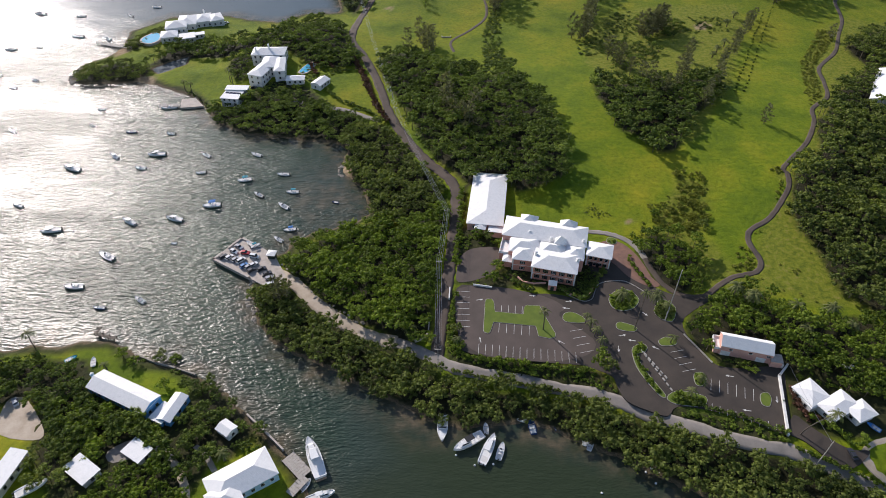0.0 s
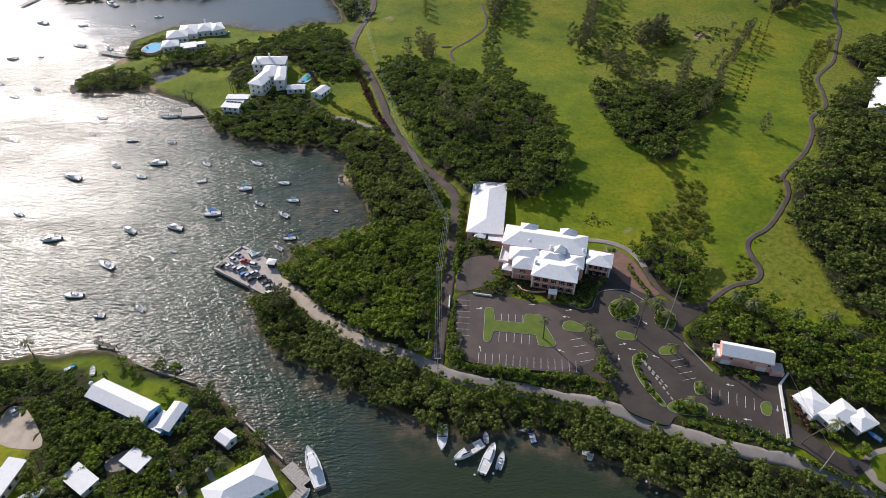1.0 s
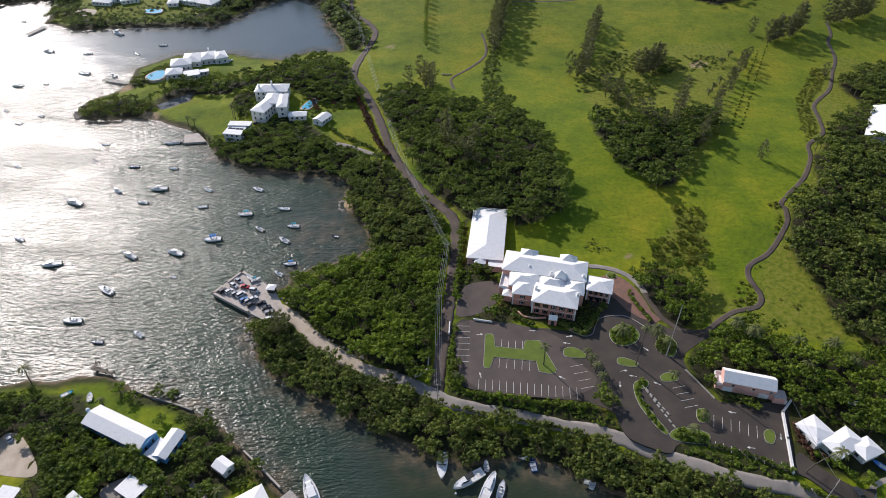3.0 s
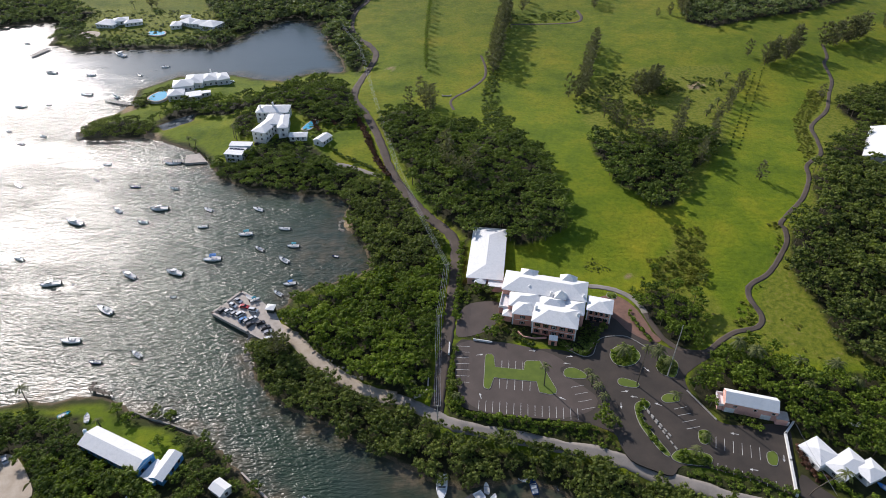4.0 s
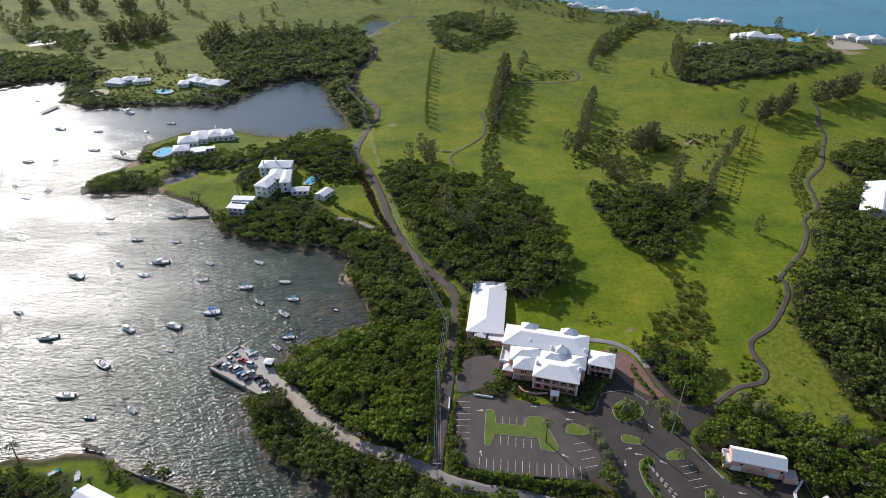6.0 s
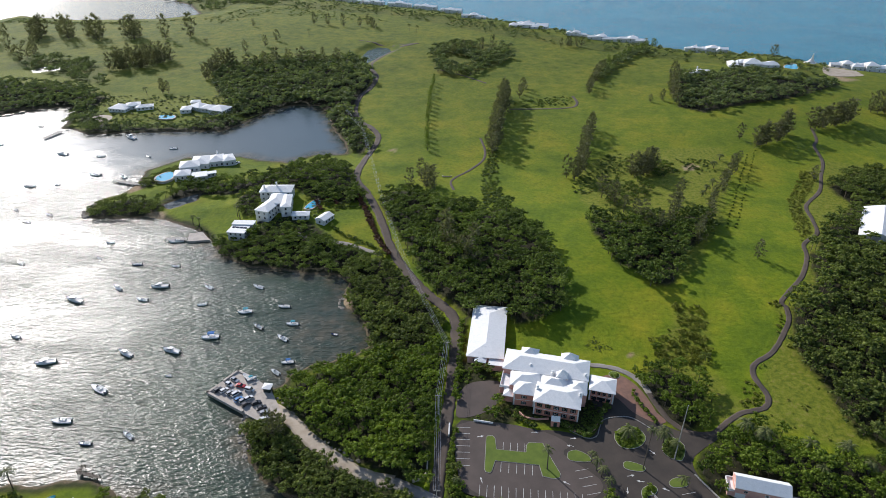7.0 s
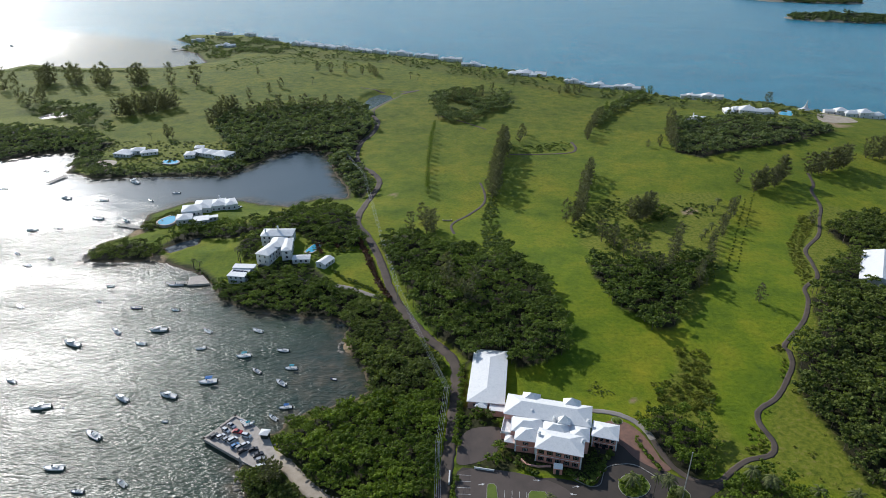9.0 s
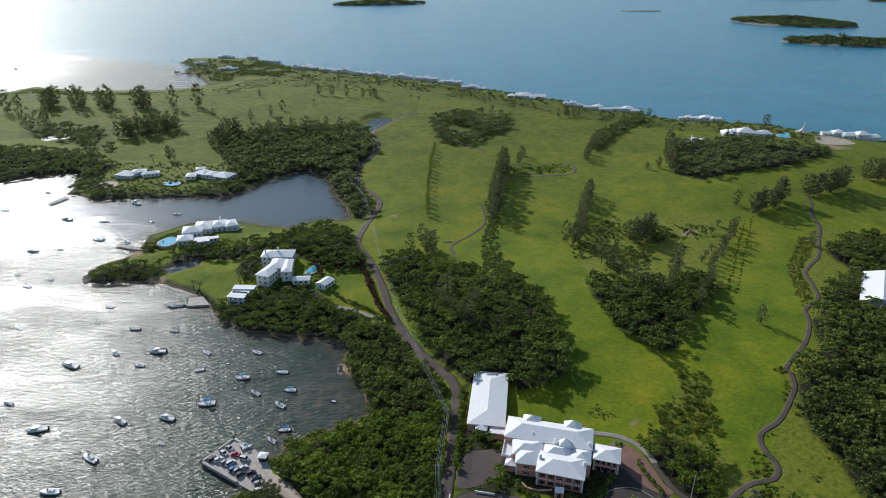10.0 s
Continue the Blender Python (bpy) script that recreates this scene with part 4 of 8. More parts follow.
def foliage_mesh(name, x, y, radius, rise, templates, leaf, seed, trunk=0.35, lift=0.45, squash=0.85):
    """Many plants joined to one mesh. radius, rise: spans of crown radius and of trunk height."""
    rng = np.random.RandomState(seed)
    n = len(x)
    z = ground(x, y)
    drift = 0.5 + 0.25 * np.sin(x * 0.11 + 2.1 * np.sin(y * 0.07 + seed)) + 0.25 * np.sin(y * 0.13 + 1.7 * np.sin(x * 0.09))
    r = rng.uniform(radius[0], radius[1], n) * (0.84 + 0.5 * rng.rand(n) ** 1.5)
    h = rng.uniform(rise[0], rise[1], n) * (0.7 + 0.6 * drift) + (rng.rand(n) > 0.93) * rise[1] * 0.5
    ang, pick = rng.uniform(0, 2 * math.pi, n), rng.randint(0, len(templates), n)
    vs, ts, ms, off = [], [], [], 0
    for k, (tv, tt) in enumerate(templates):
        sel = np.where(pick == k)[0]
        if not len(sel):
            continue
        c, s = np.cos(ang[sel])[:, None], np.sin(ang[sel])[:, None]
        X = (tv[None, :, 0] * c - tv[None, :, 1] * s) * r[sel][:, None] + x[sel][:, None]
        Y = (tv[None, :, 0] * s + tv[None, :, 1] * c) * r[sel][:, None] + y[sel][:, None]
        Z = tv[None, :, 2] * r[sel][:, None] * squash + (z + h * 0.8)[sel][:, None]
        vs.append(np.stack([X, Y, Z], -1).reshape(-1, 3))
        ts.append((tt[None] + (off + len(tv) * np.arange(len(sel)))[:, None, None]).reshape(-1, 3))
        ms.append(np.zeros(len(sel) * len(tt)))
        off += len(sel) * len(tv)
    if trunk:
        tv, tt = TRUNK
        w = trunk * (0.5 + 0.12 * r)
        X = tv[None, :, 0] * w[:, None] * 0.5 + x[:, None]
        Y = tv[None, :, 1] * w[:, None] * 0.5 + y[:, None]
        Z = tv[None, :, 2] * (h * 0.8 + r * 0.5)[:, None] + z[:, None] - 0.2
        vs.append(np.stack([X, Y, Z], -1).reshape(-1, 3))
        ts.append((tt[None] + (off + len(tv) * np.arange(n))[:, None, None]).reshape(-1, 3))
        ms.append(np.ones(n * len(tt)))
    ob = fast_mesh(name, np.concatenate(vs), np.concatenate(ts), np.concatenate(ms), [leaf, BARK])
    # every plant has a tone of its own
    own = np.clip(0.62 * rng.rand(n) ** 1.3 + 0.45 * drift ** 1.5 - 0.04, 0, 1)
    tones = np.concatenate([np.repeat(own[pick == k], len(tv)) for k, (tv, tt) in enumerate(templates)] + ([np.repeat(own, len(TRUNK[0]))] if trunk else []))
    ob.data.attributes.new("tone", "FLOAT", "POINT").data.foreach_set("value", tones.astype(np.float32))
    return ob


def woodland(poly, spacing, radius, rise, templates, leaf, label, seed, name="woodland", gaps=-9.0):
    x, y = scatter(poly, spacing, seed, True, 1.8)
    open_ground = np.sin(x * 0.085 + seed) * np.sin(y * 0.061 + 1.3 * np.sin(x * 0.05)) < gaps
    x, y = x[~open_ground], y[~open_ground]
    if not len(x):
        return None
    return tagged(foliage_mesh(name, x, y, radius, rise, templates, leaf, seed + 500), label, "woodland", kind="stuff")


def part(name, bm, material, parent, label=""):
    """One mesh object under a thing or a part."""
    me = bpy.data.meshes.new(name)
    bm.to_mesh(me)
    bm.free()
    for mt in material if isinstance(material, (list, tuple)) else [material]:
        me.materials.append(mt)
    ob = new(name, me)
    ob.parent = parent
    if label:
        ob["label"] = label
    return ob


def share(name, me, parent, m, label=""):
    """A further object on a mesh that exists already."""
    ob = new(name, me)
    ob.parent = parent
    ob.matrix_basis = m
    if label:
        ob["label"] = label
    return ob


def thing(name, m, label, category, group=""):
    e = new(name)
    e.empty_display_size = 0.3
    e.matrix_basis = m
    return tagged(e, label, category, group)


def box(bm, x, y, z, w, d, h, rot=0.0, taper=1.0):
    """A box standing on z, with its top tapered."""
    c, s = math.cos(radians(rot)), math.sin(radians(rot))
    ring = []
    for k, zz in ((1.0, z), (taper, z + h)):
        for sx, sy in ((-1, -1), (1, -1), (1, 1), (-1, 1)):
            px, py = sx * w / 2 * k, sy * d / 2 * k
            ring.append(bm.verts.new((x + px * c - py * s, y + px * s + py * c, zz)))
    fs = [(3, 2, 1, 0), (4, 5, 6, 7), (0, 1, 5, 4), (1, 2, 6, 5), (2, 3, 7, 6), (3, 0, 4, 7)]
    return [bm.faces.new([ring[i] for i in f]) for f in fs]


def tube(bm, a, b, ra, rb, sides=8, cap=True):
    a, b = Vector(a), Vector(b)
    t = (b - a).normalized()
    u = t.orthogonal().normalized()
    v = t.cross(u)
    ra_ring = [bm.verts.new(a + (u * math.cos(2 * math.pi * k / sides) + v * math.sin(2 * math.pi * k / sides)) * ra) for k in range(sides)]
    rb_ring = [bm.verts.new(b + (u * math.cos(2 * math.pi * k / sides) + v * math.sin(2 * math.pi * k / sides)) * rb) for k in range(sides)]
    for k in range(sides):
        j = (k + 1) % sides
        bm.faces.new((ra_ring[k], ra_ring[j], rb_ring[j], rb_ring[k]))
    if cap:
        bm.faces.new(rb_ring)
        bm.faces.new(ra_ring[::-1])


def fresh():
    return bmesh.new()


# ---- trees that stand alone ----
def tree_thing(kind, x, y, r, rise, seed, label, category="tree", group="", leaf=None, name="tree"):
    rng = np.random.RandomState(seed)
    z = height(x, y)
    e = thing(name, pose(x, y, z, 0, 0, rng.uniform(0, 360)), label, category, group)
    tv, tt = (PINES if kind == "pine" else NEAR)[seed % 5]
    wide = rng.uniform(1.0, 1.45)
    v = tv * ([r * wide, r * wide, r * rng.uniform(0.8, 1.1)] if kind == "pine" else [r, r, r * 0.85]) + [0, 0, rise * 0.8]
    me_ob = fast_mesh("crown", v, tt, np.zeros(len(tt)), [leaf or (LEAF_PINE if kind == "pine" else LEAF)])
    me_ob.parent = e
    me_ob.data.attributes.new("tone", "FLOAT", "POINT").data.foreach_set("value", np.full(len(v), 0.25 + 0.5 * rng.rand(), np.float32))
    bm = fresh()
    top = rise * 0.8 + r * (1.9 if kind == "pine" else 0.6)
    tube(bm, (0, 0, -0.3), (0.1 * r, 0, top), 0.09 + 0.035 * r, 0.03, 6)
    for k in range(4):
        a = k * 1.6 + rng.uniform(0, 1)
        h0 = rise * 0.7 + k * 0.15 * r
        tube(bm, (0, 0, h0), (math.cos(a) * r * 0.55, math.sin(a) * r * 0.55, h0 + 0.45 * r), 0.05 + 0.012 * r, 0.02, 5)
    part("trunk", bm, BARK, e)
    return e


def palm_thing(x, y, tall, spread, seed, label="tall palm with a grey trunk and arching fronds", lean=0.6, group="", stout=1.0, fronds=18):
    rng = np.random.RandomState(seed)
    e = thing("palm_tree", pose(x, y, height(x, y), 0, 0, rng.uniform(0, 360)), label, "palm tree", group)
    bm = fresh()
    p, q = Vector((0, 0, -0.3)), None
    for k in range(5):
        q = Vector((lean * ((k + 1) / 5) ** 2, 0, tall * (k + 1) / 5))
        tube(bm, p, q, (0.24 - 0.025 * k) * stout, (0.215 - 0.025 * k) * stout, 7)
        p = q
    part("trunk", bm, BARK, e)
    vs, fs = [], []
    for k in range(fronds):
        a = 2 * math.pi * k / fronds + rng.uniform(-0.2, 0.2)
        up = rng.uniform(-0.25, 0.85)
        L = spread * rng.uniform(0.85, 1.15)
        d = Vector((math.cos(a), math.sin(a), 0))
        side = Vector((-d.y, d.x, 0))
        spine = []
        for j in range(6):
            s = j / 5
            spine.append(q + d * (L * s * (0.92 - 0.12 * s)) + Vector((0, 0, L * (up * s - (0.55 + 0.5 * up) * s * s))))
        for j in range(5):
            w0, w1 = (0.2 + 0.55 * math.sin(math.pi * (0.15 + 0.8 * j / 5))) * 0.28 * L / 2, (0.2 + 0.55 * math.sin(math.pi * (0.15 + 0.8 * (j + 1) / 5))) * 0.28 * L / 2
            droop = Vector((0, 0, -0.45))
            for sg in (-1, 1):
                # leaflets stand apart along the rib
                for part_k in range(2):
                    s0, s1 = part_k / 2, part_k / 2 + 0.36
                    a0, a1 = spine[j].lerp(spine[j + 1], s0), spine[j].lerp(spine[j + 1], s1)
                    b = len(vs)
                    out = side * sg * (w0 + (w1 - w0) * s0) + (spine[j + 1] - spine[j]) * 0.5
                    vs += [a0, a1, a1 + out + droop * w0, a0 + out + droop * w0]
                    fs.append((b, b + 1, b + 2, b + 3) if sg > 0 else (b + 3, b + 2, b + 1, b))
    finish("crown", vs, fs, LEAF_PALM, e)
    return e


# ---- buildings ----
WINDOW_MESHES = {}


def window_meshes(w, h, shutters):
    key = (round(w, 2), round(h, 2), shutters)
    if key not in WINDOW_MESHES:
        out = {}
        bm = fresh()
        gx, gz = (-w / 2 - 0.1, -w / 2, w / 2, w / 2 + 0.1), (-0.05, 0.05, h / 2 - 0.04, h / 2 + 0.04, h, h + 0.1)
        grid = [[bm.verts.new((x, -0.12, z)) for x in gx] for z in gz]
        kept = [bm.faces.new((grid[b][a], grid[b][a + 1], grid[b + 1][a + 1], grid[b + 1][a])) for a in range(3) for b in range(5) if not (a == 1 and b in (1, 3))]
        bmesh.ops.solidify(bm, geom=kept, thickness=-0.14)
        bmesh.ops.recalc_face_normals(bm, faces=bm.faces[:])
        me = bpy.data.meshes.new("window_frame")
        bm.to_mesh(me)
        bm.free()
        me.materials.append(WHITE)
        out["frame"] = me
        bm = fresh()
        box(bm, 0, 0.0, 0.05, w, 0.05, h - 0.02)
        me = bpy.data.meshes.new("pane")
        bm.to_mesh(me)
        bm.free()
        me.materials.append(GLASS)
        out["pane"] = me
        if shutters:
            bm = fresh()
            box(bm, 0, -0.06, 0, w * 0.46, 0.07, h + 0.05)
            me = bpy.data.meshes.new("shutter")
            bm.to_mesh(me)
            bm.free()
            me.materials.append(SHUTTER)
            out["shutter"] = me
        WINDOW_MESHES[key] = out
    return WINDOW_MESHES[key]


def window_at(parent, m, w=1.1, h=1.5, shutters=False, name="window"):
    set_ = window_meshes(w, h, shutters)
    ob = share(name, set_["frame"], parent, m)
    share("pane", set_["pane"], ob, pose(0, 0, 0))
    if shutters:
        for sg in (-1, 1):
            share("shutter", set_["shutter"], ob, pose(sg * (w * 0.74 + 0.08), 0, 0))
    return ob


def roof_mesh(bm, w, d, z, kind, rise, over, thick=0.22):
    """Hip, gable, pyramid or flat; the triangles of a gable take the second material, the wall's."""
    W, D = w / 2 + over, d / 2 + over
    if kind == "gable":
        W, D = (w / 2 + 0.05, D) if w >= d else (W, d / 2 + 0.05)
    low = [bm.verts.new(p) for p in ((-W, -D, z), (W, -D, z), (W, D, z), (-W, D, z))]
    top = [bm.verts.new(p) for p in ((-W, -D, z + thick), (W, -D, z + thick), (W, D, z + thick), (-W, D, z + thick))]
    bm.faces.new(low[::-1])
    for k in range(4):
        bm.faces.new((low[k], low[(k + 1) % 4], top[(k + 1) % 4], top[k]))
    if kind == "flat":
        bm.faces.new(top)
        return
    h = z + thick + rise
    a, b, c, e = top
    if kind == "pyramid":
        p = bm.verts.new((0, 0, h))
        for k in range(4):
            bm.faces.new((top[k], top[(k + 1) % 4], p))
        return
    if (w >= d):
        run = D if kind == "hip" else over * 0.0
        p, q = bm.verts.new((-W + run, 0, h)), bm.verts.new((W - run, 0, h))
        bm.faces.new((a, b, q, p))
        bm.faces.new((c, e, p, q))
        ends = [bm.faces.new((b, c, q)), bm.faces.new((e, a, p))]
    else:
        run = W if kind == "hip" else 0.0
        p, q = bm.verts.new((0, -D + run, h)), bm.verts.new((0, D - run, h))
        bm.faces.new((b, c, q, p))
        bm.faces.new((e, a, p, q))
        ends = [bm.faces.new((a, b, p)), bm.faces.new((c, e, q))]
    if kind == "gable":
        for f in ends:
            f.material_index = 1


def block(parent, cx, cy, w, d, rot, base, eave, wall, roof="hip", rise=None, over=0.45, storeys=1, gap=3.0, sides="fblr", shutters=False, win=(1.1, 1.4), roof_mat=None, trim=None, parapet=False):
    """One volume of a building: walls, roof and rows of windows, all parts of the parent, which stands at the origin of the plan."""
    m = pose(cx, cy, base, 0, 0, rot)
    hgt = eave
    bm = fresh()
    box(bm, 0, 0, -1.2, w, d, hgt + 1.2)
    part("wall", bm, wall, parent).matrix_basis = m
    if trim:
        bm = fresh()
        for k in range(1, storeys):
            box(bm, 0, 0, hgt * k / storeys - 0.1, w + 0.12, d + 0.12, 0.2)
        for sx in (-1, 1):
            for sy in (-1, 1):
                box(bm, sx * (w / 2 - 0.22), sy * (d / 2 - 0.22), -0.5, 0.56, 0.56, hgt + 0.5)
        part("quoin", bm, trim, parent, "white quoins and band").matrix_basis = m
    if rise is None:
        rise = (min(w, d) / 2 + over) * 0.37
    bm = fresh()
    roof_mesh(bm, w, d, hgt, roof, rise, over)
    if parapet:
        for x, y, ww, dd in ((0, -d / 2, w, 0.3), (0, d / 2, w, 0.3), (-w / 2, 0, 0.3, d), (w / 2, 0, 0.3, d)):
            box(bm, x, y, hgt + 0.2, ww, dd, 0.8)
    part("roof", bm, [roof_mat or ROOF, wall], parent).matrix_basis = m
    per = hgt / storeys
    for side in sides:
        run, turn = (w, 0 if side == "f" else 180) if side in "fb" else (d, 90 if side == "r" else -90)
        n = int((run - 1.0) // gap)
        for s in range(storeys):
            for k in range(n):
                along = (k - (n - 1) / 2) * (run - 1.2) / max(n, 1)
                off = d / 2 if side in "fb" else w / 2
                window_at(parent, m @ pose(0, 0, 0, 0, 0, turn) @ pose(along, -off - 0.02, s * per + 0.38 * per - 0.25), win[0], min(win[1], per * 0.55), shutters)
    return m


def chimney(parent, x, y, z, top, size=0.8):
    bm = fresh()
    box(bm, 0, 0, 0, size, size, top, 0, 0.92)
    box(bm, 0, 0, top, size * 1.15, size * 1.15, 0.15)
    box(bm, 0, 0, top + 0.15, size * 0.6, size * 0.6, 0.25)
    part("chimney", bm, ROOF, parent).matrix_basis = pose(x, y, z)


def door_part(parent, m, w=1.1, h=2.1, mat=None):
    bm = fresh()
    box(bm, 0, 0, 0, w, 0.1, h)
    box(bm, 0, -0.06, 0.15, w * 0.7, 0.04, h * 0.38)
    box(bm, 0, -0.06, h * 0.55, w * 0.7, 0.04, h * 0.36)
    d = part("door", bm, mat or WHITE, parent)
    d.matrix_basis = m
    return d


def building(name, label, category="house", group=""):
    return thing(name, pose(0, 0, 0), label, category, group)


# ---- boats ----
def hull_mesh(L, beam, free, mat, parent):
    """A planing hull: raked bow, chine, transom, gunwale and an inset deck."""
    stations = [(0.0, 0.86, 1.0, 0.0), (0.15, 0.94, 1.0, 0.0), (0.35, 1.0, 1.02, 0.0), (0.55, 0.98, 1.06, 0.0), (0.72, 0.82, 1.14, 0.03), (0.86, 0.52, 1.24, 0.12), (0.95, 0.24, 1.32, 0.3), (1.0, 0.02, 1.38, 0.55)]
    rows = []
    for s, bw, sh, keel in stations:
        y = (s - 0.5) * L
        b = beam / 2 * bw
        z = free * sh
        rows.append([(-b, y, z), (-b * 0.86, y, 0.05 + keel * free), (0, y - 0.03 * L * (s > 0.9), -0.35 + keel * free * 1.4), (b * 0.86, y, 0.05 + keel * free), (b, y, z), (b * 0.84, y - 0.01 * L * (s > 0.9), z + 0.03), (b * 0.82, y - 0.012 * L * (s > 0.9), z - 0.18), (-b * 0.82, y - 0.012 * L * (s > 0.9), z - 0.18), (-b * 0.84, y - 0.01 * L * (s > 0.9), z + 0.03)])
    bm = fresh()
    vr = [[bm.verts.new(p) for p in r] for r in rows]
    n = 9
    for a, b in zip(vr, vr[1:]):
        for k in range(n):
            bm.faces.new((a[k], b[k], b[(k + 1) % n], a[(k + 1) % n]))
    bm.faces.new(vr[0])
    bmesh.ops.recalc_face_normals(bm, faces=bm.faces[:])
    return part("hull", bm, mat, parent)


def slanted(bm, y0, y1, w0, w1, z0, z1, lean0=0.0, lean1=0.0, top=0.86):
    """A cabin-like block from y0 (stern) to y1 (bow) whose ends lean inwards."""
    lowr = [(-w0 / 2, y0, z0), (w0 / 2, y0, z0), (w1 / 2, y1, z0), (-w1 / 2, y1, z0)]
    topr = [(-w0 / 2 * top, y0 + lean0, z1), (w0 / 2 * top, y0 + lean0, z1), (w1 / 2 * top, y1 - lean1, z1), (-w1 / 2 * top, y1 - lean1, z1)]
    a, b = [bm.verts.new(p) for p in lowr], [bm.verts.new(p) for p in topr]
    bm.faces.new(a[::-1])
    bm.faces.new(b)
    for k in range(4):
        bm.faces.new((a[k], a[(k + 1) % 4], b[(k + 1) % 4], b[k]))


def boat(kind, x, y, heading, L, label, hull=None, canvas=None, z=0.0, group="moored boats", category="boat"):
    """kind: cruiser, console, runabout, dinghy, yacht. heading: degrees of the bow, anticlockwise from straight ahead."""
    beam = L * (0.30 if kind in ("cruiser", "yacht") else 0.36 if kind != "dinghy" else 0.44)
    free = max(0.45, 0.105 * L)
    e = thing({"cruiser": "cabin_cruiser", "console": "console_boat", "runabout": "motorboat", "dinghy": "dinghy", "yacht": "motor_yacht"}[kind], pose(x, y, z, 0, 0, heading), label, category, group)
    hull_mesh(L, beam, free, hull or GEL, e)
    bm = fresh()
    slanted(bm, -0.44 * L, 0.05 * L, beam * 0.7, beam * 0.74, free * 0.55, free * 0.86, 0, 0, 1.0)
    part("cockpit_floor", bm, TEAK if kind == "yacht" else DECK, e)
    if kind == "dinghy":
        bm = fresh()
        for yy in (-0.18, 0.12):
            box(bm, 0, yy * L, free * 0.8, beam * 0.78, 0.25, 0.08)
        part("thwart", bm, WOOD, e)
    if kind in ("cruiser", "yacht"):
        bm = fresh()
        slanted(bm, -0.02 * L, 0.33 * L, beam * 0.72, beam * 0.40, free, free + 0.10 * L, 0.0, 0.10 * L, 0.86)
        part("cabin", bm, GEL, e)
        bm = fresh()
        slanted(bm, -0.03 * L, 0.25 * L, beam * 0.66, beam * 0.5, free + 0.055 * L, free + 0.095 * L, 0.0, 0.055 * L, 0.95)
        part("windscreen", bm, GLASS, e, "dark tinted cabin windows")
        bm = fresh()
        slanted(bm, -0.16 * L, 0.10 * L, beam * 0.6, beam * 0.52, free + 0.15 * L, free + 0.17 * L, 0.02, 0.02 * L, 0.95)
        for sx in (-1, 1):
            tube(bm, (sx * beam * 0.27, -0.13 * L, free), (sx * beam * 0.26, -0.13 * L, free + 0.15 * L), 0.05, 0.05, 5)
            tube(bm, (sx * beam * 0.24, 0.06 * L, free + 0.08 * L), (sx * beam * 0.23, 0.05 * L, free + 0.15 * L), 0.05, 0.05, 5)
        part("hardtop", bm, canvas or GEL, e)
    if kind in ("console", "runabout"):
        bm = fresh()
        slanted(bm, -0.06 * L, 0.06 * L, beam * 0.34 if kind == "console" else beam * 0.8, beam * 0.30 if kind == "console" else beam * 0.7, free * 0.85, free + 0.08 * L, 0.0, 0.03 * L)
        part("console", bm, GEL, e)
        bm = fresh()
        slanted(bm, 0.02 * L, 0.07 * L, beam * 0.36 if kind == "console" else beam * 0.78, beam * 0.3 if kind == "console" else beam * 0.6, free + 0.07 * L, free + 0.13 * L, 0.025 * L, 0.0)
        part("windscreen", bm, GLASS, e)
        bm = fresh()
        box(bm, 0, -0.2 * L, free * 0.85, beam * 0.5, 0.07 * L, 0.07 * L)
        part("seat", bm, DECK, e)
        bm = fresh()
        slanted(bm, 0.12 * L, 0.40 * L, beam * 0.72, beam * 0.26, free * 0.95, free * 1.14, 0, 0, 0.9)
        part("foredeck", bm, GEL, e)
        if canvas:
            bm = fresh()
            rows = []
            for k in range(5):
                s = -1 + k * 0.5
                rows.append([bm.verts.new((s * beam * 0.40, yy * L, free + 0.27 * L - 0.03 * L * s * s + dz)) for yy, dz in ((-0.28, 0.0), (0.10, 0.0))])
            for a, b in zip(rows, rows[1:]):
                bm.faces.new((a[0], b[0], b[1], a[1]))
            bmesh.ops.solidify(bm, geom=bm.faces[:], thickness=0.06)
            part("bimini", bm, canvas, e, "stretched canvas sunshade")
            bm = fresh()
            for sx in (-1, 1):
                for yy in (-0.26, 0.08):
                    tube(bm, (sx * beam * 0.39, -0.09 * L, free), (sx * beam * 0.39, yy * L, free + 0.24 * L), 0.025, 0.025, 5)
            part("bimini_frame", bm, STEEL, e)
    if kind != "dinghy":
        bm = fresh()
        for sx in ((-0.2, 0.2) if L > 8 else (0.0,)):
            if kind != "yacht":
                box(bm, sx * beam, -0.53 * L, free * 0.7, 0.4, 0.5, 0.75, 0, 0.75)
                box(bm, sx * beam, -0.53 * L, -0.3, 0.14, 0.25, 1.0)
        if kind == "yacht":
            box(bm, 0, -0.52 * L, 0.2, beam * 0.75, 0.06 * L, 0.15)
            part("swim_platform", bm, TEAK, e)
        else:
            part("outboard_engine", bm, DARK, e)
        bm = fresh()
        pts = [(-0.36 * beam, 0.28 * L), (-0.2 * beam, 0.42 * L), (0.0, 0.485 * L), (0.2 * beam, 0.42 * L), (0.36 * beam, 0.28 * L)]
        for a, b in zip(pts, pts[1:]):
            tube(bm, (*a, free * 1.3 + 0.45), (*b, free * 1.3 + 0.45), 0.025, 0.025, 5)
        for a in pts:
            tube(bm, (*a, free * 1.1), (*a, free * 1.3 + 0.45), 0.02, 0.02, 5)
        part("bow_rail", bm, STEEL, e)
    return e


# ---- cars ----
CAR_PARTS = {}


def car_paint(name, c):
    return plain(name, c, 0.3, 0.0, 0.6)


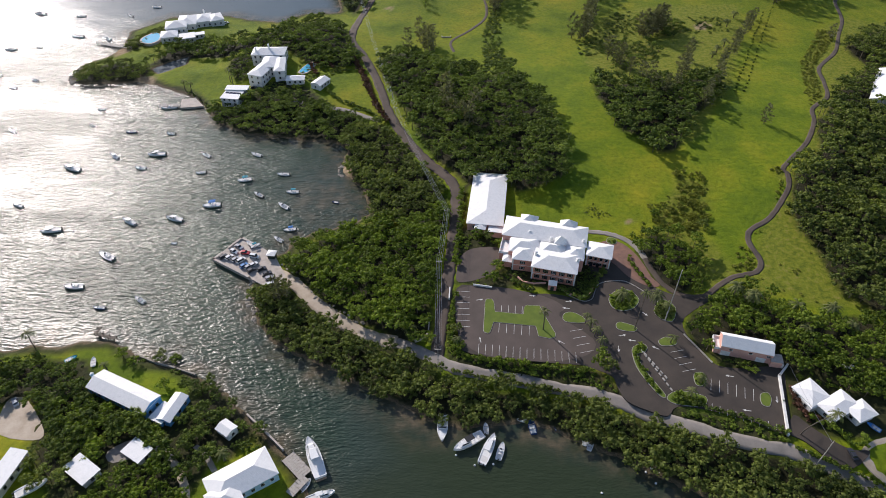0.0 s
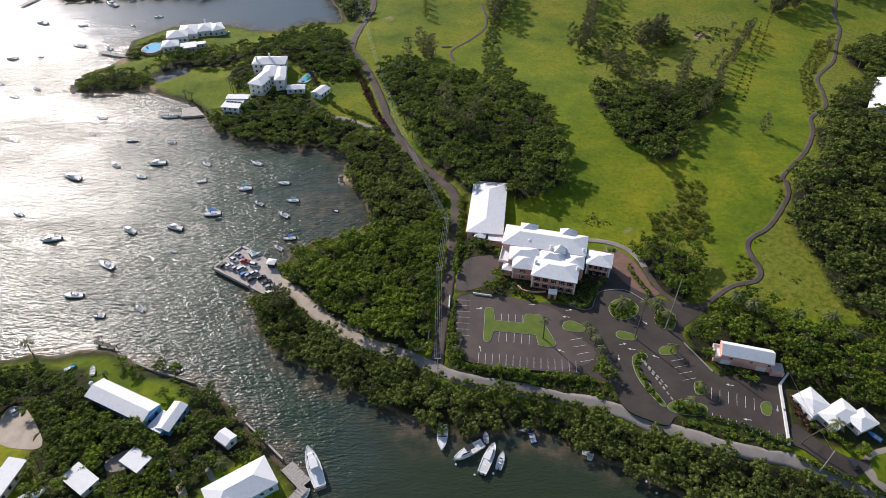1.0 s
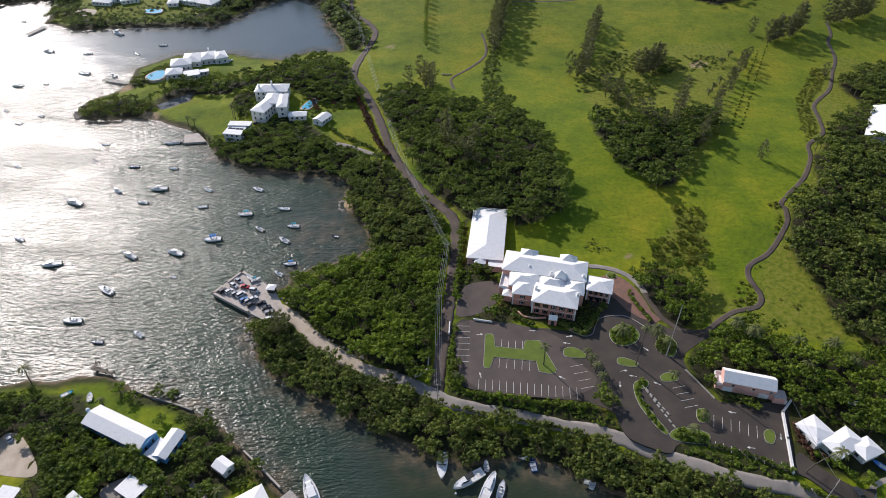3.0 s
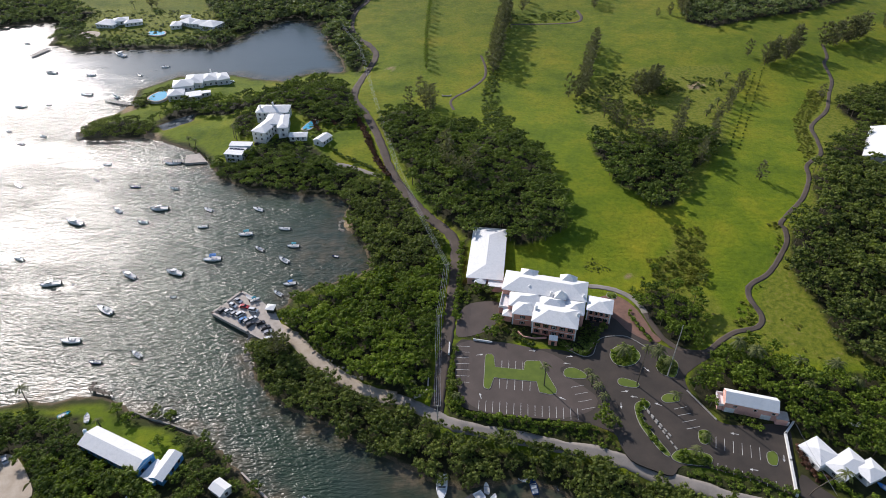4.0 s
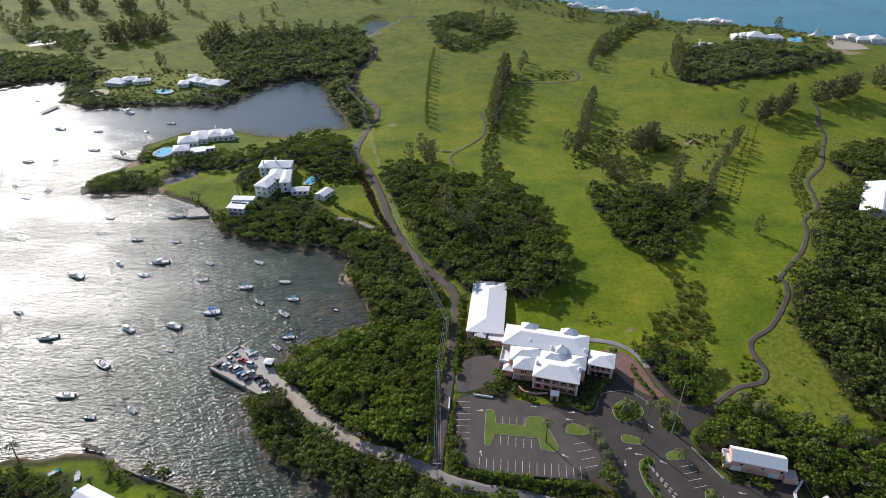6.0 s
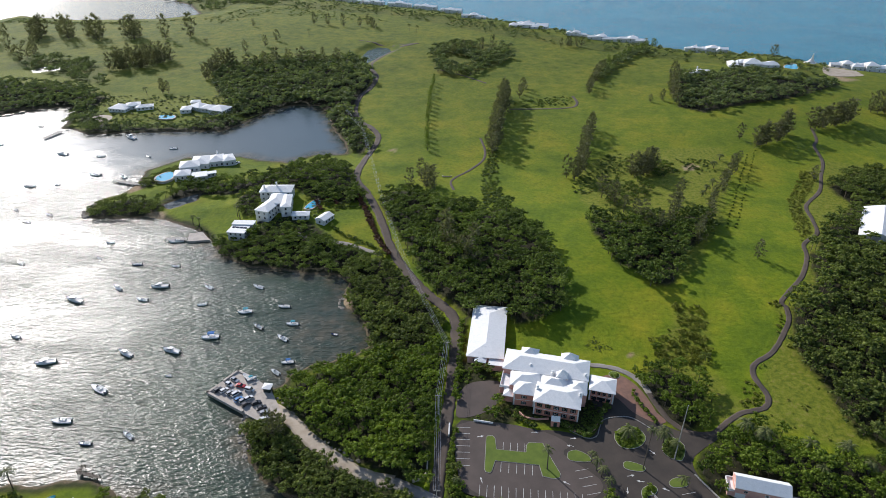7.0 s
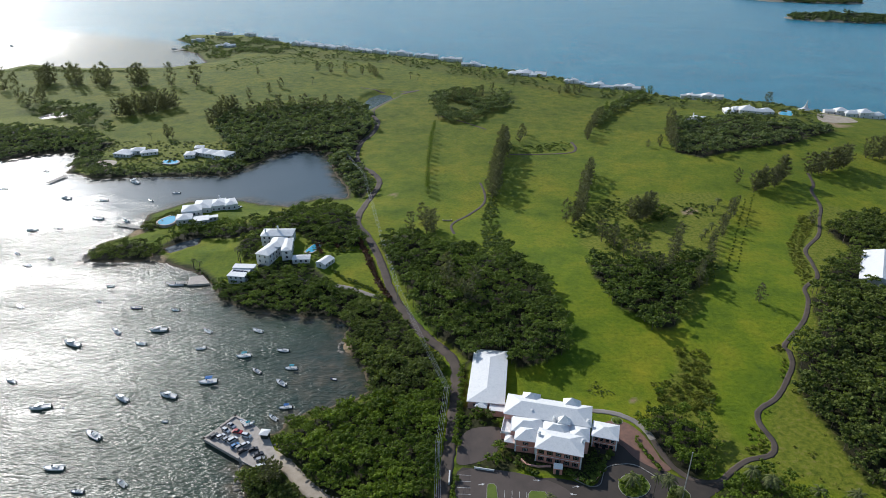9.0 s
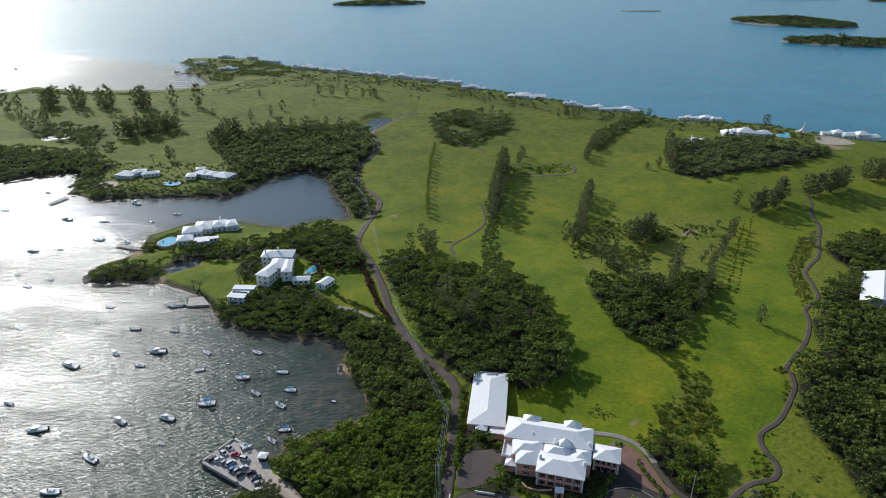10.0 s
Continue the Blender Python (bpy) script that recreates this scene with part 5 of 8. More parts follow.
def car(x, y, heading, paint, label, kind="hatchback", z=None):
    """A small car with its nose along its own +y."""
    L, W, H = {"hatchback": (3.9, 1.65, 1.5), "van": (4.3, 1.68, 1.85), "saloon": (4.3, 1.70, 1.45)}[kind]
    e = thing("car", pose(x, y, height(x, y) + 0.06 if z is None else z, 0, 0, heading), label, "car", "parked cars")
    if kind not in CAR_PARTS:
        bm = fresh()
        prof = {"hatchback": [(-0.5, 0.45), (-0.49, 0.86), (-0.30, 0.9), (0.22, 0.86), (0.44, 0.72), (0.5, 0.5)], "van": [(-0.5, 0.45), (-0.5, 0.95), (-0.3, 1.0), (0.30, 0.98), (0.46, 0.85), (0.5, 0.5)], "saloon": [(-0.5, 0.45), (-0.49, 0.82), (-0.32, 0.88), (0.2, 0.85), (0.43, 0.72), (0.5, 0.5)]}[kind]
        left, right = [], []
        for sgn, row in ((-1, left), (1, right)):
            for s, h in prof + [(0.5, 0.22), (-0.5, 0.22)]:
                row.append(bm.verts.new((sgn * W / 2 * (0.93 if abs(s) > 0.45 else 1.0), s * L, h)))
        n = len(left)
        for k in range(n):
            bm.faces.new((left[k], left[(k + 1) % n], right[(k + 1) % n], right[k]))
        bm.faces.new(left[::-1])
        bm.faces.new(right)
        bmesh.ops.recalc_face_normals(bm, faces=bm.faces[:])
        body = bpy.data.meshes.new("body")
        bm.to_mesh(body)
        bm.free()
        y0, y1 = {"hatchback": (-0.47, 0.22), "van": (-0.49, 0.32), "saloon": (-0.36, 0.2)}[kind]
        bm = fresh()
        slanted(bm, y0 * L, y1 * L, W * 0.94, W * 0.94, 0.85, H - 0.06, 0.07 * L, 0.15 * L, 0.82)
        cabin = bpy.data.meshes.new("greenhouse")
        bm.to_mesh(cabin)
        bm.free()
        cabin.materials.append(GLASS)
        bm = fresh()
        slanted(bm, y0 * L + 0.07 * L, y1 * L - 0.15 * L, W * 0.80, W * 0.80, H - 0.08, H, 0.06, 0.1, 0.92)
        roof = bpy.data.meshes.new("car_roof")
        bm.to_mesh(roof)
        bm.free()
        bm = fresh()
        tube(bm, (-0.1, 0, 0), (0.1, 0, 0), 0.31, 0.31, 12)
        wheel = bpy.data.meshes.new("wheel")
        bm.to_mesh(wheel)
        bm.free()
        wheel.materials.append(DARK)
        CAR_PARTS[kind] = (body, cabin, roof, wheel, L, W)
    body, cabin, roof, wheel, L, W = CAR_PARTS[kind]
    for nm, me in (("body", body), ("roof", roof)):
        me = me.copy()
        me.materials.append(paint)
        share(nm, me, e, pose(0, 0, 0))
    share("windscreen", cabin, e, pose(0, 0, 0))
    for sx in (-1, 1):
        for sy in (-0.31, 0.31):
            share("wheel", wheel, e, pose(sx * (W / 2 - 0.12), sy * L, 0.31))
    return e


PAINT_WHITE, PAINT_SILVER, PAINT_RED, PAINT_BLUE, PAINT_BLACK = car_paint("white_car_paint", (0.75, 0.75, 0.74)), car_paint("silver_car_paint", (0.42, 0.43, 0.45)), car_paint("red_car_paint", (0.5, 0.03, 0.03)), car_paint("blue_car_paint", (0.06, 0.22, 0.48)), car_paint("black_car_paint", (0.03, 0.03, 0.035))

build_ground()
build_sea()

# roads and paved places
ribbon("road_main", ROAD_MAIN, 5.0, LANE, 0.10, "narrow worn asphalt road between woods and fairway", "road")
ribbon("road_shore", ROAD_SHORE, 4.6, OLD_ROAD, 0.12, "pale weathered road along the wooded shore", "road")
ribbon("road_quay", ROAD_SHORE[:7], 5.6, SANDY, 0.15, "sandy worn track up from the quay", "road")
ribbon("path_cart", PATH_CART, 2.5, LANE, 0.06, "winding brown asphalt cart path through scrub", "path")
ribbon("path_club", PATH_CLUB, 2.7, OLD_ROAD, 0.13, "pale concrete path curving behind the clubhouse", "path")
ribbon("path_tee", PATH_TEE, 1.9, LANE, 0.09, "thin cart path curving across the grass", "path")
ribbon("path_far", PATH_FAR, 2.4, LANE, 0.09, "thin pale path over the far fairway", "path")
ribbon("path_ridge", PATH_RIDGE, 2.4, LANE, 0.09, "thin pale path out of a thicket", "path")
ribbon("path_east", PATH_EAST, 2.6, LANE, 0.09, "thin path beside a hedge", "path")
slab("car_park", CAR_PARK, ASPHALT, 0.08, 0.6, "dark asphalt car park with painted bays", "car park", each=3, level=5.0)
slab("parking_lot", [(6.3, 178.4), (21.6, 179.4), (39.0, 174.5), (46.9, 168.2), (44.2, 163.8), (55.1, 152.7), (53.0, 146.1), (43.4, 142.8), (29.3, 142.5), (13.4, 145.8), (6.4, 153.3), (4.7, 164.2)], OLD_ASPHALT, 0.086, 0.05, "worn brown-grey asphalt parking bays", "car park", each=3, level=5.0)
slab("drive_court", [(26.0, 178.2), (32.5, 175.7), (40.2, 175.7), (47.8, 174.5), (55.0, 171.1), (58.6, 172.6), (62.2, 180.4), (61.2, 185.2), (60.1, 191.9), (65.5, 198.7), (74.5, 202.3), (75.9, 191.9), (77.6, 178.8), (66.8, 169.6), (46.3, 163.8), (25.3, 169.6)], ASPHALT, 0.06, 0.5, "dark asphalt court before the clubhouse", "pavement", each=2, level=5.0)
slab("side_lane", SIDE_LANE, ASPHALT, 0.35, 1.4, "dark asphalt lane beside a white wall", "road")
slab("forecourt", FORECOURT, OLD_ASPHALT, 0.10, 0.6, "shaded asphalt forecourt", "pavement")
slab("drive", DRIVE, BRICK, 0.12, 0.6, "red-brown brick drive beside the clubhouse", "pavement")
slab("yard_a", YARD_A, SANDY, 0.08, 0.5, "pale sandy yard", "pavement")
slab("yard_b", YARD_B, OLD_ROAD, 0.08, 0.5, "grey worn yard beside a shed", "pavement")
slab("yard_c", YARD_C, SANDY, 0.3, 1.4, "pale bare sandy yard", "pavement")
KEEP_CLEAR += [(LAGOON, 1.0), (CAR_PARK, 1.5), (SIDE_LANE, 1.0), (FORECOURT, 1.0), (DRIVE, 1.0), (YARD_A, 1.0), (YARD_B, 1.0), (YARD_C, 1.0), (DOCK_TOP, 0.5)]


def strip_plan(line, width):
    """The plan of a road as a polygon, to keep plants off it."""
    p = np.array(rounded(line, False, 3))
    t = np.gradient(p, axis=0)
    t /= np.linalg.norm(t, axis=1)[:, None] + 1e-9
    n = np.stack([-t[:, 1], t[:, 0]], 1) * width / 2
    return [tuple(q) for q in np.concatenate([p + n, (p - n)[::-1]])]


for line, width in ((ROAD_MAIN, 5.4), (ROAD_SHORE, 4.6), (PATH_CART, 3.4)):
    KEEP_CLEAR.append((strip_plan(line, width), 0.6))


def rect_plan(cx, cy, w, d, rot):
    c, s = math.cos(radians(rot)), math.sin(radians(rot))
    return [(cx + a * w / 2 * c - b * d / 2 * s, cy + a * w / 2 * s + b * d / 2 * c) for a, b in ((-1, -1), (1, -1), (1, 1), (-1, 1))]


def clear(cx, cy, w, d, rot, gap=1.5):
    KEEP_CLEAR.append((rect_plan(cx, cy, w, d, rot), gap))
    return cx, cy, w, d, rot


# clubhouse
club = building("clubhouse", "large pink clubhouse with white limewashed roofs and dark shutters", "clubhouse")
Z0 = 5.0
block(club, *clear(45.16, 187.38, 17.32, 10.85, -15.0), Z0, 6.6, PINK, "hip", None, 0.5, 2, 3.15, "flr", True, (1.0, 1.6), trim=WHITE)
block(club, *clear(32.77, 192.49, 8.17, 7.69, -10.2), Z0, 6.0, PINK, "hip", 2.0, 0.4, 2, 4.5, "fl", True, (1.0, 1.3), trim=WHITE)
block(club, *clear(64.31, 194.81, 9.57, 8.21, -16.3), Z0, 5.6, PINK, "hip", None, 0.5, 2, 1.9, "fr", False, (1.2, 1.5), trim=WHITE)
block(club, *clear(43.20, 205.89, 34.17, 12.13, -13.5), Z0, 6.4, CORAL, "hip", 2.6, 0.5, 2, 3.2, "blr", False)
block(club, *clear(42.46, 195.67, 30.46, 7.77, -9.5), Z0, 5.9, CORAL, "flat", 0, 0.2, 2, 3.4, "lr")
block(club, 33.59, 197.46, 11.34, 8.19, -7.5, Z0, 6.1, CORAL, "hip", 2.0, 0.2, 1, 3.0, "")
block(club, 44.80, 194.93, 9.94, 7.14, -13.9, Z0, 6.1, CORAL, "hip", 2.3, 0.2, 1, 3.0, "")
block(club, 53.62, 192.55, 7.43, 7.76, -13.7, Z0, 6.1, CORAL, "hip", 1.9, 0.2, 1, 3.0, "")
block(club, 48.38, 198.20, 4.38, 3.05, -12.3, Z0, 7.2, CORAL, "pyramid", 3.2, 0.3, 1, 3.0, "")
block(club, 37.11, 213.40, 7.00, 5.44, -14.2, Z0, 6.6, CORAL, "pyramid", 2.6, 0.3, 1, 3.0, "")
block(club, 53.41, 209.47, 6.81, 5.02, -14.2, Z0, 6.6, CORAL, "pyramid", 3.2, 0.3, 1, 3.0, "")
block(club, *clear(26.93, 199.89, 5.37, 9.14, -13.2), Z0, 3.4, CORAL, "flat", 0, 0.25, 1, 3.0, "fl", parapet=True)
block(club, *clear(26.60, 193.15, 3.75, 4.45, -13.7), Z0, 3.0, PINK, "hip", 0.9, 0.25, 1, 3.0, "fl")
block(club, 43.20, 178.57, 3.28, 2.28, -9.3, Z0, 2.9, PINK, "gable", 1.3, 0.3, 1, 9.0, "")
for cx, cy, zz, tp in ((37.46, 190.54, 10.0, 3.6), (53.64, 186.73, 10.0, 3.4), (44.76, 199.76, 10.5, 2.8), (36.35, 204.36, 10.5, 2.4), (57.91, 198.23, 10.5, 2.6)):
    chimney(club, cx, cy, zz, tp, 1.0)
px, py, pw, pd, prot = 43.20, 178.57, 3.28, 2.28, -9.3
door_part(club, pose(px, py, Z0, 0, 0, prot) @ pose(0, -pd / 2 - 0.06, 0), 1.3, 2.2, SHUTTER)
gx, gy, gw, gd, grot = 64.31, 194.81, 9.57, 8.21, -16.3
for k in range(3):
    door_part(club, pose(gx, gy, Z0, 0, 0, grot) @ pose(-2.5 + 2.6 * k, -gd / 2 - 0.12, 0), 1.2, 2.2, GLASS)

pavilion = building("pavilion", "long low pavilion with a stained white roof beside the road", "pavilion")
block(pavilion, *clear(20.45, 232.37, 15.21, 37.43, -7.2), Z0, 3.8, CORAL, "hip", 1.7, 0.5, 1, 4.0, "flr")
block(pavilion, *clear(16.34, 213.43, 4.49, 3.85, -14.6), Z0, 3.0, CORAL, "hip", 0.8, 0.3, 1, 4.0, "f")
block(pavilion, *clear(23.05, 212.14, 6.34, 5.73, -10.2), Z0, 3.0, CORAL, "flat", 0.0, 0.2, 1, 4.0, "")

lodge = building("house", "pink two-storey lodge with a white gabled roof and garage doors", "house")
lx, ly, lw, ld, lrot = clear(107.81, 146.50, 17.45, 6.26, -15.1)
block(lodge, lx, ly, lw, ld, lrot, Z0, 4.6, CORAL, "gable", 2.2, 0.3, 2, 6.0, "blr", False, (1.0, 1.0))
for k in (-0.38, 0.30):
    bm = fresh()
    box(bm, 0, 0, 0, 3.2, 0.12, 2.2)
    for q in range(4):
        box(bm, 0, -0.07, 0.12 + q * 0.52, 3.0, 0.04, 0.4)
    part("garage_door", bm, WHITE, lodge, "white panelled garage door").matrix_basis = pose(lx, ly, Z0, 0, 0, lrot) @ pose(k * lw, -ld / 2 - 0.05, 0)
for k in (-0.3, 0.08, 0.42):
    window_at(lodge, pose(lx, ly, Z0, 0, 0, lrot) @ pose(k * lw, -ld / 2 - 0.02, 2.9), 1.1, 0.9)
block(lodge, *clear(116.89, 141.33, 3.73, 3.49, -11.4), Z0, 2.9, CORAL, "flat", 0, 0.2, 1, 3.0, "", roof_mat=CONCRETE)
bm = fresh()
box(bm, 0, 0, 0, 3.0, 0.12, 2.1)
part("garage_door", bm, WHITE, lodge).matrix_basis = pose(lx, ly, Z0, 0, 0, lrot) @ pose(lw / 2 + 2.6, -ld / 2 - 0.9, 0)
block(lodge, *clear(98.64, 148.99, 2.51, 5.58, -11.8), Z0, 2.2, CORAL, "flat", 0, 0.1, 1, 3.0, "", parapet=True)

cottage = building("house", "small white cottage with three low hipped roofs", "house")
for args in ((122.91, 127.09, 7.67, 7.59, -64.5), (129.76, 122.15, 6.33, 11.35, -61.4), (136.07, 119.88, 5.54, 7.15, -67.1)):
    clear(*args)
    block(cottage, *args, height(args[0], args[1]), 3.0, WHITE, "hip", 1.0, 0.6, 1, 3.0, "flr", False, (1.2, 1.2))
block(cottage, 121.50, 123.73, 4.23, 3.21, -69.3, Z0 - 0.4, 2.9, WHITE, "hip", 1.0, 0.3, 1, 3.0, "f")


def villa(label, specs, wall=None, group="", chimneys=(), name="villa", gap=2.8, pitch=0.35):
    """A house of several volumes; spec: plan, eave height, storeys, roof."""
    wall = wall or WHITE
    e = building(name, label, "house", group)
    for (cx, cy, w, d, rot), eave, storeys, roof in specs:
        clear(cx, cy, w, d, rot)
        block(e, cx, cy, w, d, rot, height(cx, cy), eave, wall, roof, (min(w, d) / 2 + 0.4) * pitch, 0.4, storeys, gap, "flr", False, (1.1, 1.4))
    for cx, cy, zz, tp in chimneys:
        chimney(e, cx, cy, height(cx, cy) + zz, tp, 0.9)
    return e


villa("sprawling white waterside villa with stepped white roofs", [
    ((-183.51, 415.66, 10.43, 10.58, 14.5), 3.6, 1, "hip"), ((-182.33, 428.18, 13.46, 12.01, 14.8), 4.6, 1, "hip"),
    ((-177.38, 437.33, 12.18, 16.08, 10.5), 4.8, 1, "hip"), ((-168.50, 442.62, 11.87, 13.85, 20.7), 4.6, 1, "hip"),
    ((-160.08, 444.18, 8.86, 12.61, 26.8), 4.6, 1, "hip"), ((-171.64, 414.58, 10.16, 8.41, 20.3), 3.6, 1, "flat"), ((-164.85, 418.80, 6.92, 3.91, 19.6), 2.8, 1, "flat")],
    chimneys=((-169.37, 449.68, 4.5, 3.5),))
villa("tall white two-storey villa round a courtyard with white roofs", [
    ((-107.43, 357.15, 8.91, 20.09, -19.0), 6.0, 2, "hip"), ((-104.70, 363.77, 8.83, 14.43, 0.8), 6.0, 2, "hip"),
    ((-97.88, 360.37, 5.82, 17.87, 7.3), 6.0, 2, "hip"), ((-107.33, 376.21, 19.92, 10.63, 1.1), 6.0, 2, "hip")],
    chimneys=((-107.17, 376.01, 6.5, 4.0), (-114.65, 373.62, 6.5, 3.4)))
boat_house = villa("white boathouse with a flat roof and solar panels", [((-120.71, 334.33, 10.21, 12.63, -8.5), 4.8, 2, "flat"), ((-119.58, 339.62, 12.42, 4.71, -2.2), 5.2, 2, "flat")])
sx, sy, sw, sd, srot = -120.71, 334.33, 10.21, 12.63, -8.5
bm = fresh()
for k in range(4):
    box(bm, (k - 1.5) * 2.3, -sd * 0.1, 0, 2.1, 3.6, 0.08)
part("solar_panel", bm, SOLAR, boat_house, "dark blue solar panels").matrix_basis = pose(sx, sy, height(sx, sy) + 5.1, 8, 0, srot)
villa("open white pool cabana with a low hipped roof", [((-87.48, 350.10, 10.24, 5.63, 3.7), 2.6, 1, "hip")], name="cabana")
villa("small white gabled cottage by a hedge", [((-72.18, 346.54, 10.07, 6.46, 61.9), 2.7, 1, "gable")], name="garden_cottage")
villa("white villa with pale hipped roofs on the far point", [((-291.0, 563.60, 17.0, 14.0, -13.2), 2.8, 1, "hip"), ((-282.0, 568.0, 12.0, 10.0, 20.0), 3.4, 1, "hip"), ((-270.5, 565.12, 14.5, 8.0, 22.0), 2.6, 1, "hip")])
villa("white villa with hipped roofs beside a far pool", [((-231.0, 560.0, 9.0, 11.0, 7.0), 2.6, 1, "hip"), ((-222.0, 566.5, 13.0, 12.0, -30.0), 3.0, 1, "hip"), ((-211.0, 562.0, 12.0, 11.0, -8.0), 3.4, 1, "hip"), ((-200.0, 558.0, 15.0, 15.0, -20.0), 4.4, 2, "hip"), ((-228.0, 576.0, 8.0, 7.0, 10.0), 3.6, 1, "hip")])
villa("blue-walled cottage with a long white gabled roof", [((-108.65, 129.4, 25.73, 7.6, -24.9), 3.7, 1, "gable"), ((-90.36, 123.85, 11.06, 4.61, 73.5), 2.7, 1, "gable"), ((-93.10, 121.85, 4.91, 6.64, -25.8), 2.4, 1, "flat")], BLUE,
      chimneys=((-121.49, 135.84, 2.8, 2.2),), name="cottage")
villa("small white shed with a flat roof", [((-95.9, 107.1, 7.4, 5.3, -30.5), 2.6, 1, "flat")], name="shed")
villa("white square shed with a flat roof", [((-110.1, 100.2, 9.6, 5.6, -33.0), 2.6, 1, "flat")], name="shed")
villa("small white garden house with a gabled roof", [((-70.65, 116.31, 5.56, 4.06, -33.7), 2.6, 1, "gable")], name="garden_house")
villa("pale blue house with a broad white hipped roof by the creek", [((-61.5, 98.6, 19.5, 10.4, 34.0), 3.6, 1, "hip"), ((-64.6, 91.4, 9.0, 8.0, 34.0), 3.4, 1, "hip")], PALE_BLUE)
villa("long cream outbuilding with a flat white roof", [((-133.15, 96.48, 19.29, 5.54, 79.8), 3.2, 1, "flat")], CREAM, name="outbuilding")
villa("wide white-roofed hall among trees on the slope", [((255.68, 330.74, 20.23, 43.72, -32.9), 4.6, 1, "gable")], name="hall")

COAST = [(-252.3, 1211.5, 49, -8), (-204.4, 1179.5, 36, -10), (-176.0, 1172.0, 22, -10), (-147.6, 1147.6, 29, -12), (-116.8, 1134.5, 31, -12), (-73.4, 1113.9, 34, -12), (-30.5, 1091.2, 35, -12), (9.8, 1059.2, 32, -14), (43.4, 982.0, 33, -8), (113.3, 907.2, 48, -14), (170.8, 856.4, 24, -20), (199.9, 837.3, 31, -16), (242.9, 850.3, 35, -14),
         (306.8, 803.4, 22, -14), (328.2, 799.1, 30, -14), (329.5, 693.5, 49, -12), (263.4, 663.5, 18, -10), (450.3, 724.0, 34, -10), (472.9, 716.0, 40, -6), (-388.1, 1179.5, 31, 5), (-464.9, 1257.0, 22, 0), (-388.6, 1335.0, 20, -5), (-338.4, 1284.0, 31, -8), (-443.9, 1343.0, 30, 10)]
for k, (cx, cy, w, rot) in enumerate(COAST):
    rng = random.Random(200 + k)
    a = radians(rot)
    specs = [((cx, cy, w * 0.36, w * 0.32, rot), rng.choice((3.8, 4.8)), 2, "hip")]
    for at, deep in ((-0.40, -0.05), (-0.20, 0.08), (0.22, -0.10), (0.41, 0.05)):
        q, s = w * at, w * deep * rng.uniform(0.4, 1.8)
        specs.append(((cx + q * math.cos(a) - s * math.sin(a), cy + q * math.sin(a) + s * math.cos(a), w * rng.uniform(0.16, 0.28), w * rng.uniform(0.22, 0.38), rot + rng.choice((0, 90))), rng.uniform(2.3, 3.4), 1, rng.choice(("hip", "hip", "gable"))))
    lift = max(0.0, 3.2 - height(cx, cy))
    specs = [(plan, eave + lift, storeys, roof) for plan, eave, storeys, roof in specs]
    villa("white shoreline villa with clustered hipped roofs", specs, group="villas along the far shore", gap=5.5, pitch=0.5,
          chimneys=((cx + 2, cy + 1, 5.0, 3.4), (cx - w * 0.3, cy + 1, 3.6, 2.6)) if k % 2 else ((cx - 3, cy, 5.0, 3.0),))

woodland(W_CREEK, 4.7, (2.6, 4.2), (0.5, 2.2), NEAR, LEAF_OLIVE, "dense olive-green mangrove and buttonwood along the creek", 1)
woodland(W_TRIANGLE, 4.7, (2.7, 4.4), (1.4, 3.4), NEAR, LEAF, "dense bright-leaved coastal wood between the roads", 2)
woodland(W_COVE, 4.9, (2.6, 4.2), (1.0, 3.0), NEAR, LEAF_OLIVE, "olive-green wood round the cove", 3)
woodland(W_HILL, 5.3, (2.8, 4.6), (3.0, 5.5), NEAR, LEAF_DARK, "tall dark green wood on the hill", 4)
woodland(W_MID, 5.3, (2.8, 4.6), (2.5, 4.5), MIDDLE, LEAF_DARK, "dark thicket between two fairways", 5)
woodland(W_MID_WEST, 5.2, (1.6, 3.2), (0.6, 2.4), MIDDLE, LEAF_DARK, "loose dark bushes at the thicket's western edge", 36)
woodland(W_MID_TOP, 5.0, (1.6, 3.0), (0.6, 2.0), MIDDLE, LEAF_DARK, "dark bushes beside the casuarinas", 37)
woodland(W_EAST, 5.3, (2.8, 4.6), (3.0, 5.5), MIDDLE, LEAF_OLIVE, "olive-brown wood along the eastern slope", 6)
woodland(W_LOW, 4.9, (2.6, 4.0), (2.4, 4.2), NEAR, LEAF, "green wood above the lodge", 7)
woodland(W_HOTEL, 4.4, (2.2, 3.4), (2.2, 4.0), NEAR, LEAF, "green thicket beside the clubhouse", 8)
woodland(W_HOTEL_MID, 4.0, (1.3, 2.6), (-0.6, 0.4), NEAR, LEAF_SCRUB, "loose green shrubs and small trees beside the fairway", 32)
woodland(W_HOTEL_TOP, 3.6, (1.1, 2.0), (-0.6, 0.2), NEAR, LEAF_SCRUB, "low olive bushes on a bank by the fairway", 33)
woodland(W_VILLA, 4.8, (2.2, 3.8), (0.8, 3.0), NEAR, LEAF_DARK, "dark shore wood below the villa", 9)
woodland(W_POINT, 4.2, (2.0, 3.0), (1.6, 2.8), MIDDLE, LEAF_OLIVE, "low scrub wood on the rocky point", 10)
woodland(W_POOLS, 5.0, (2.4, 3.8), (2.0, 4.5), MIDDLE, LEAF_DARK, "dark garden wood between the villas", 11)
woodland(W_NORTH, 6.3, (2.8, 5.8), (1.5, 5.5), DISTANT, LEAF_FAR, "dark wood round the inner bay, leaves paled for haze", 12)
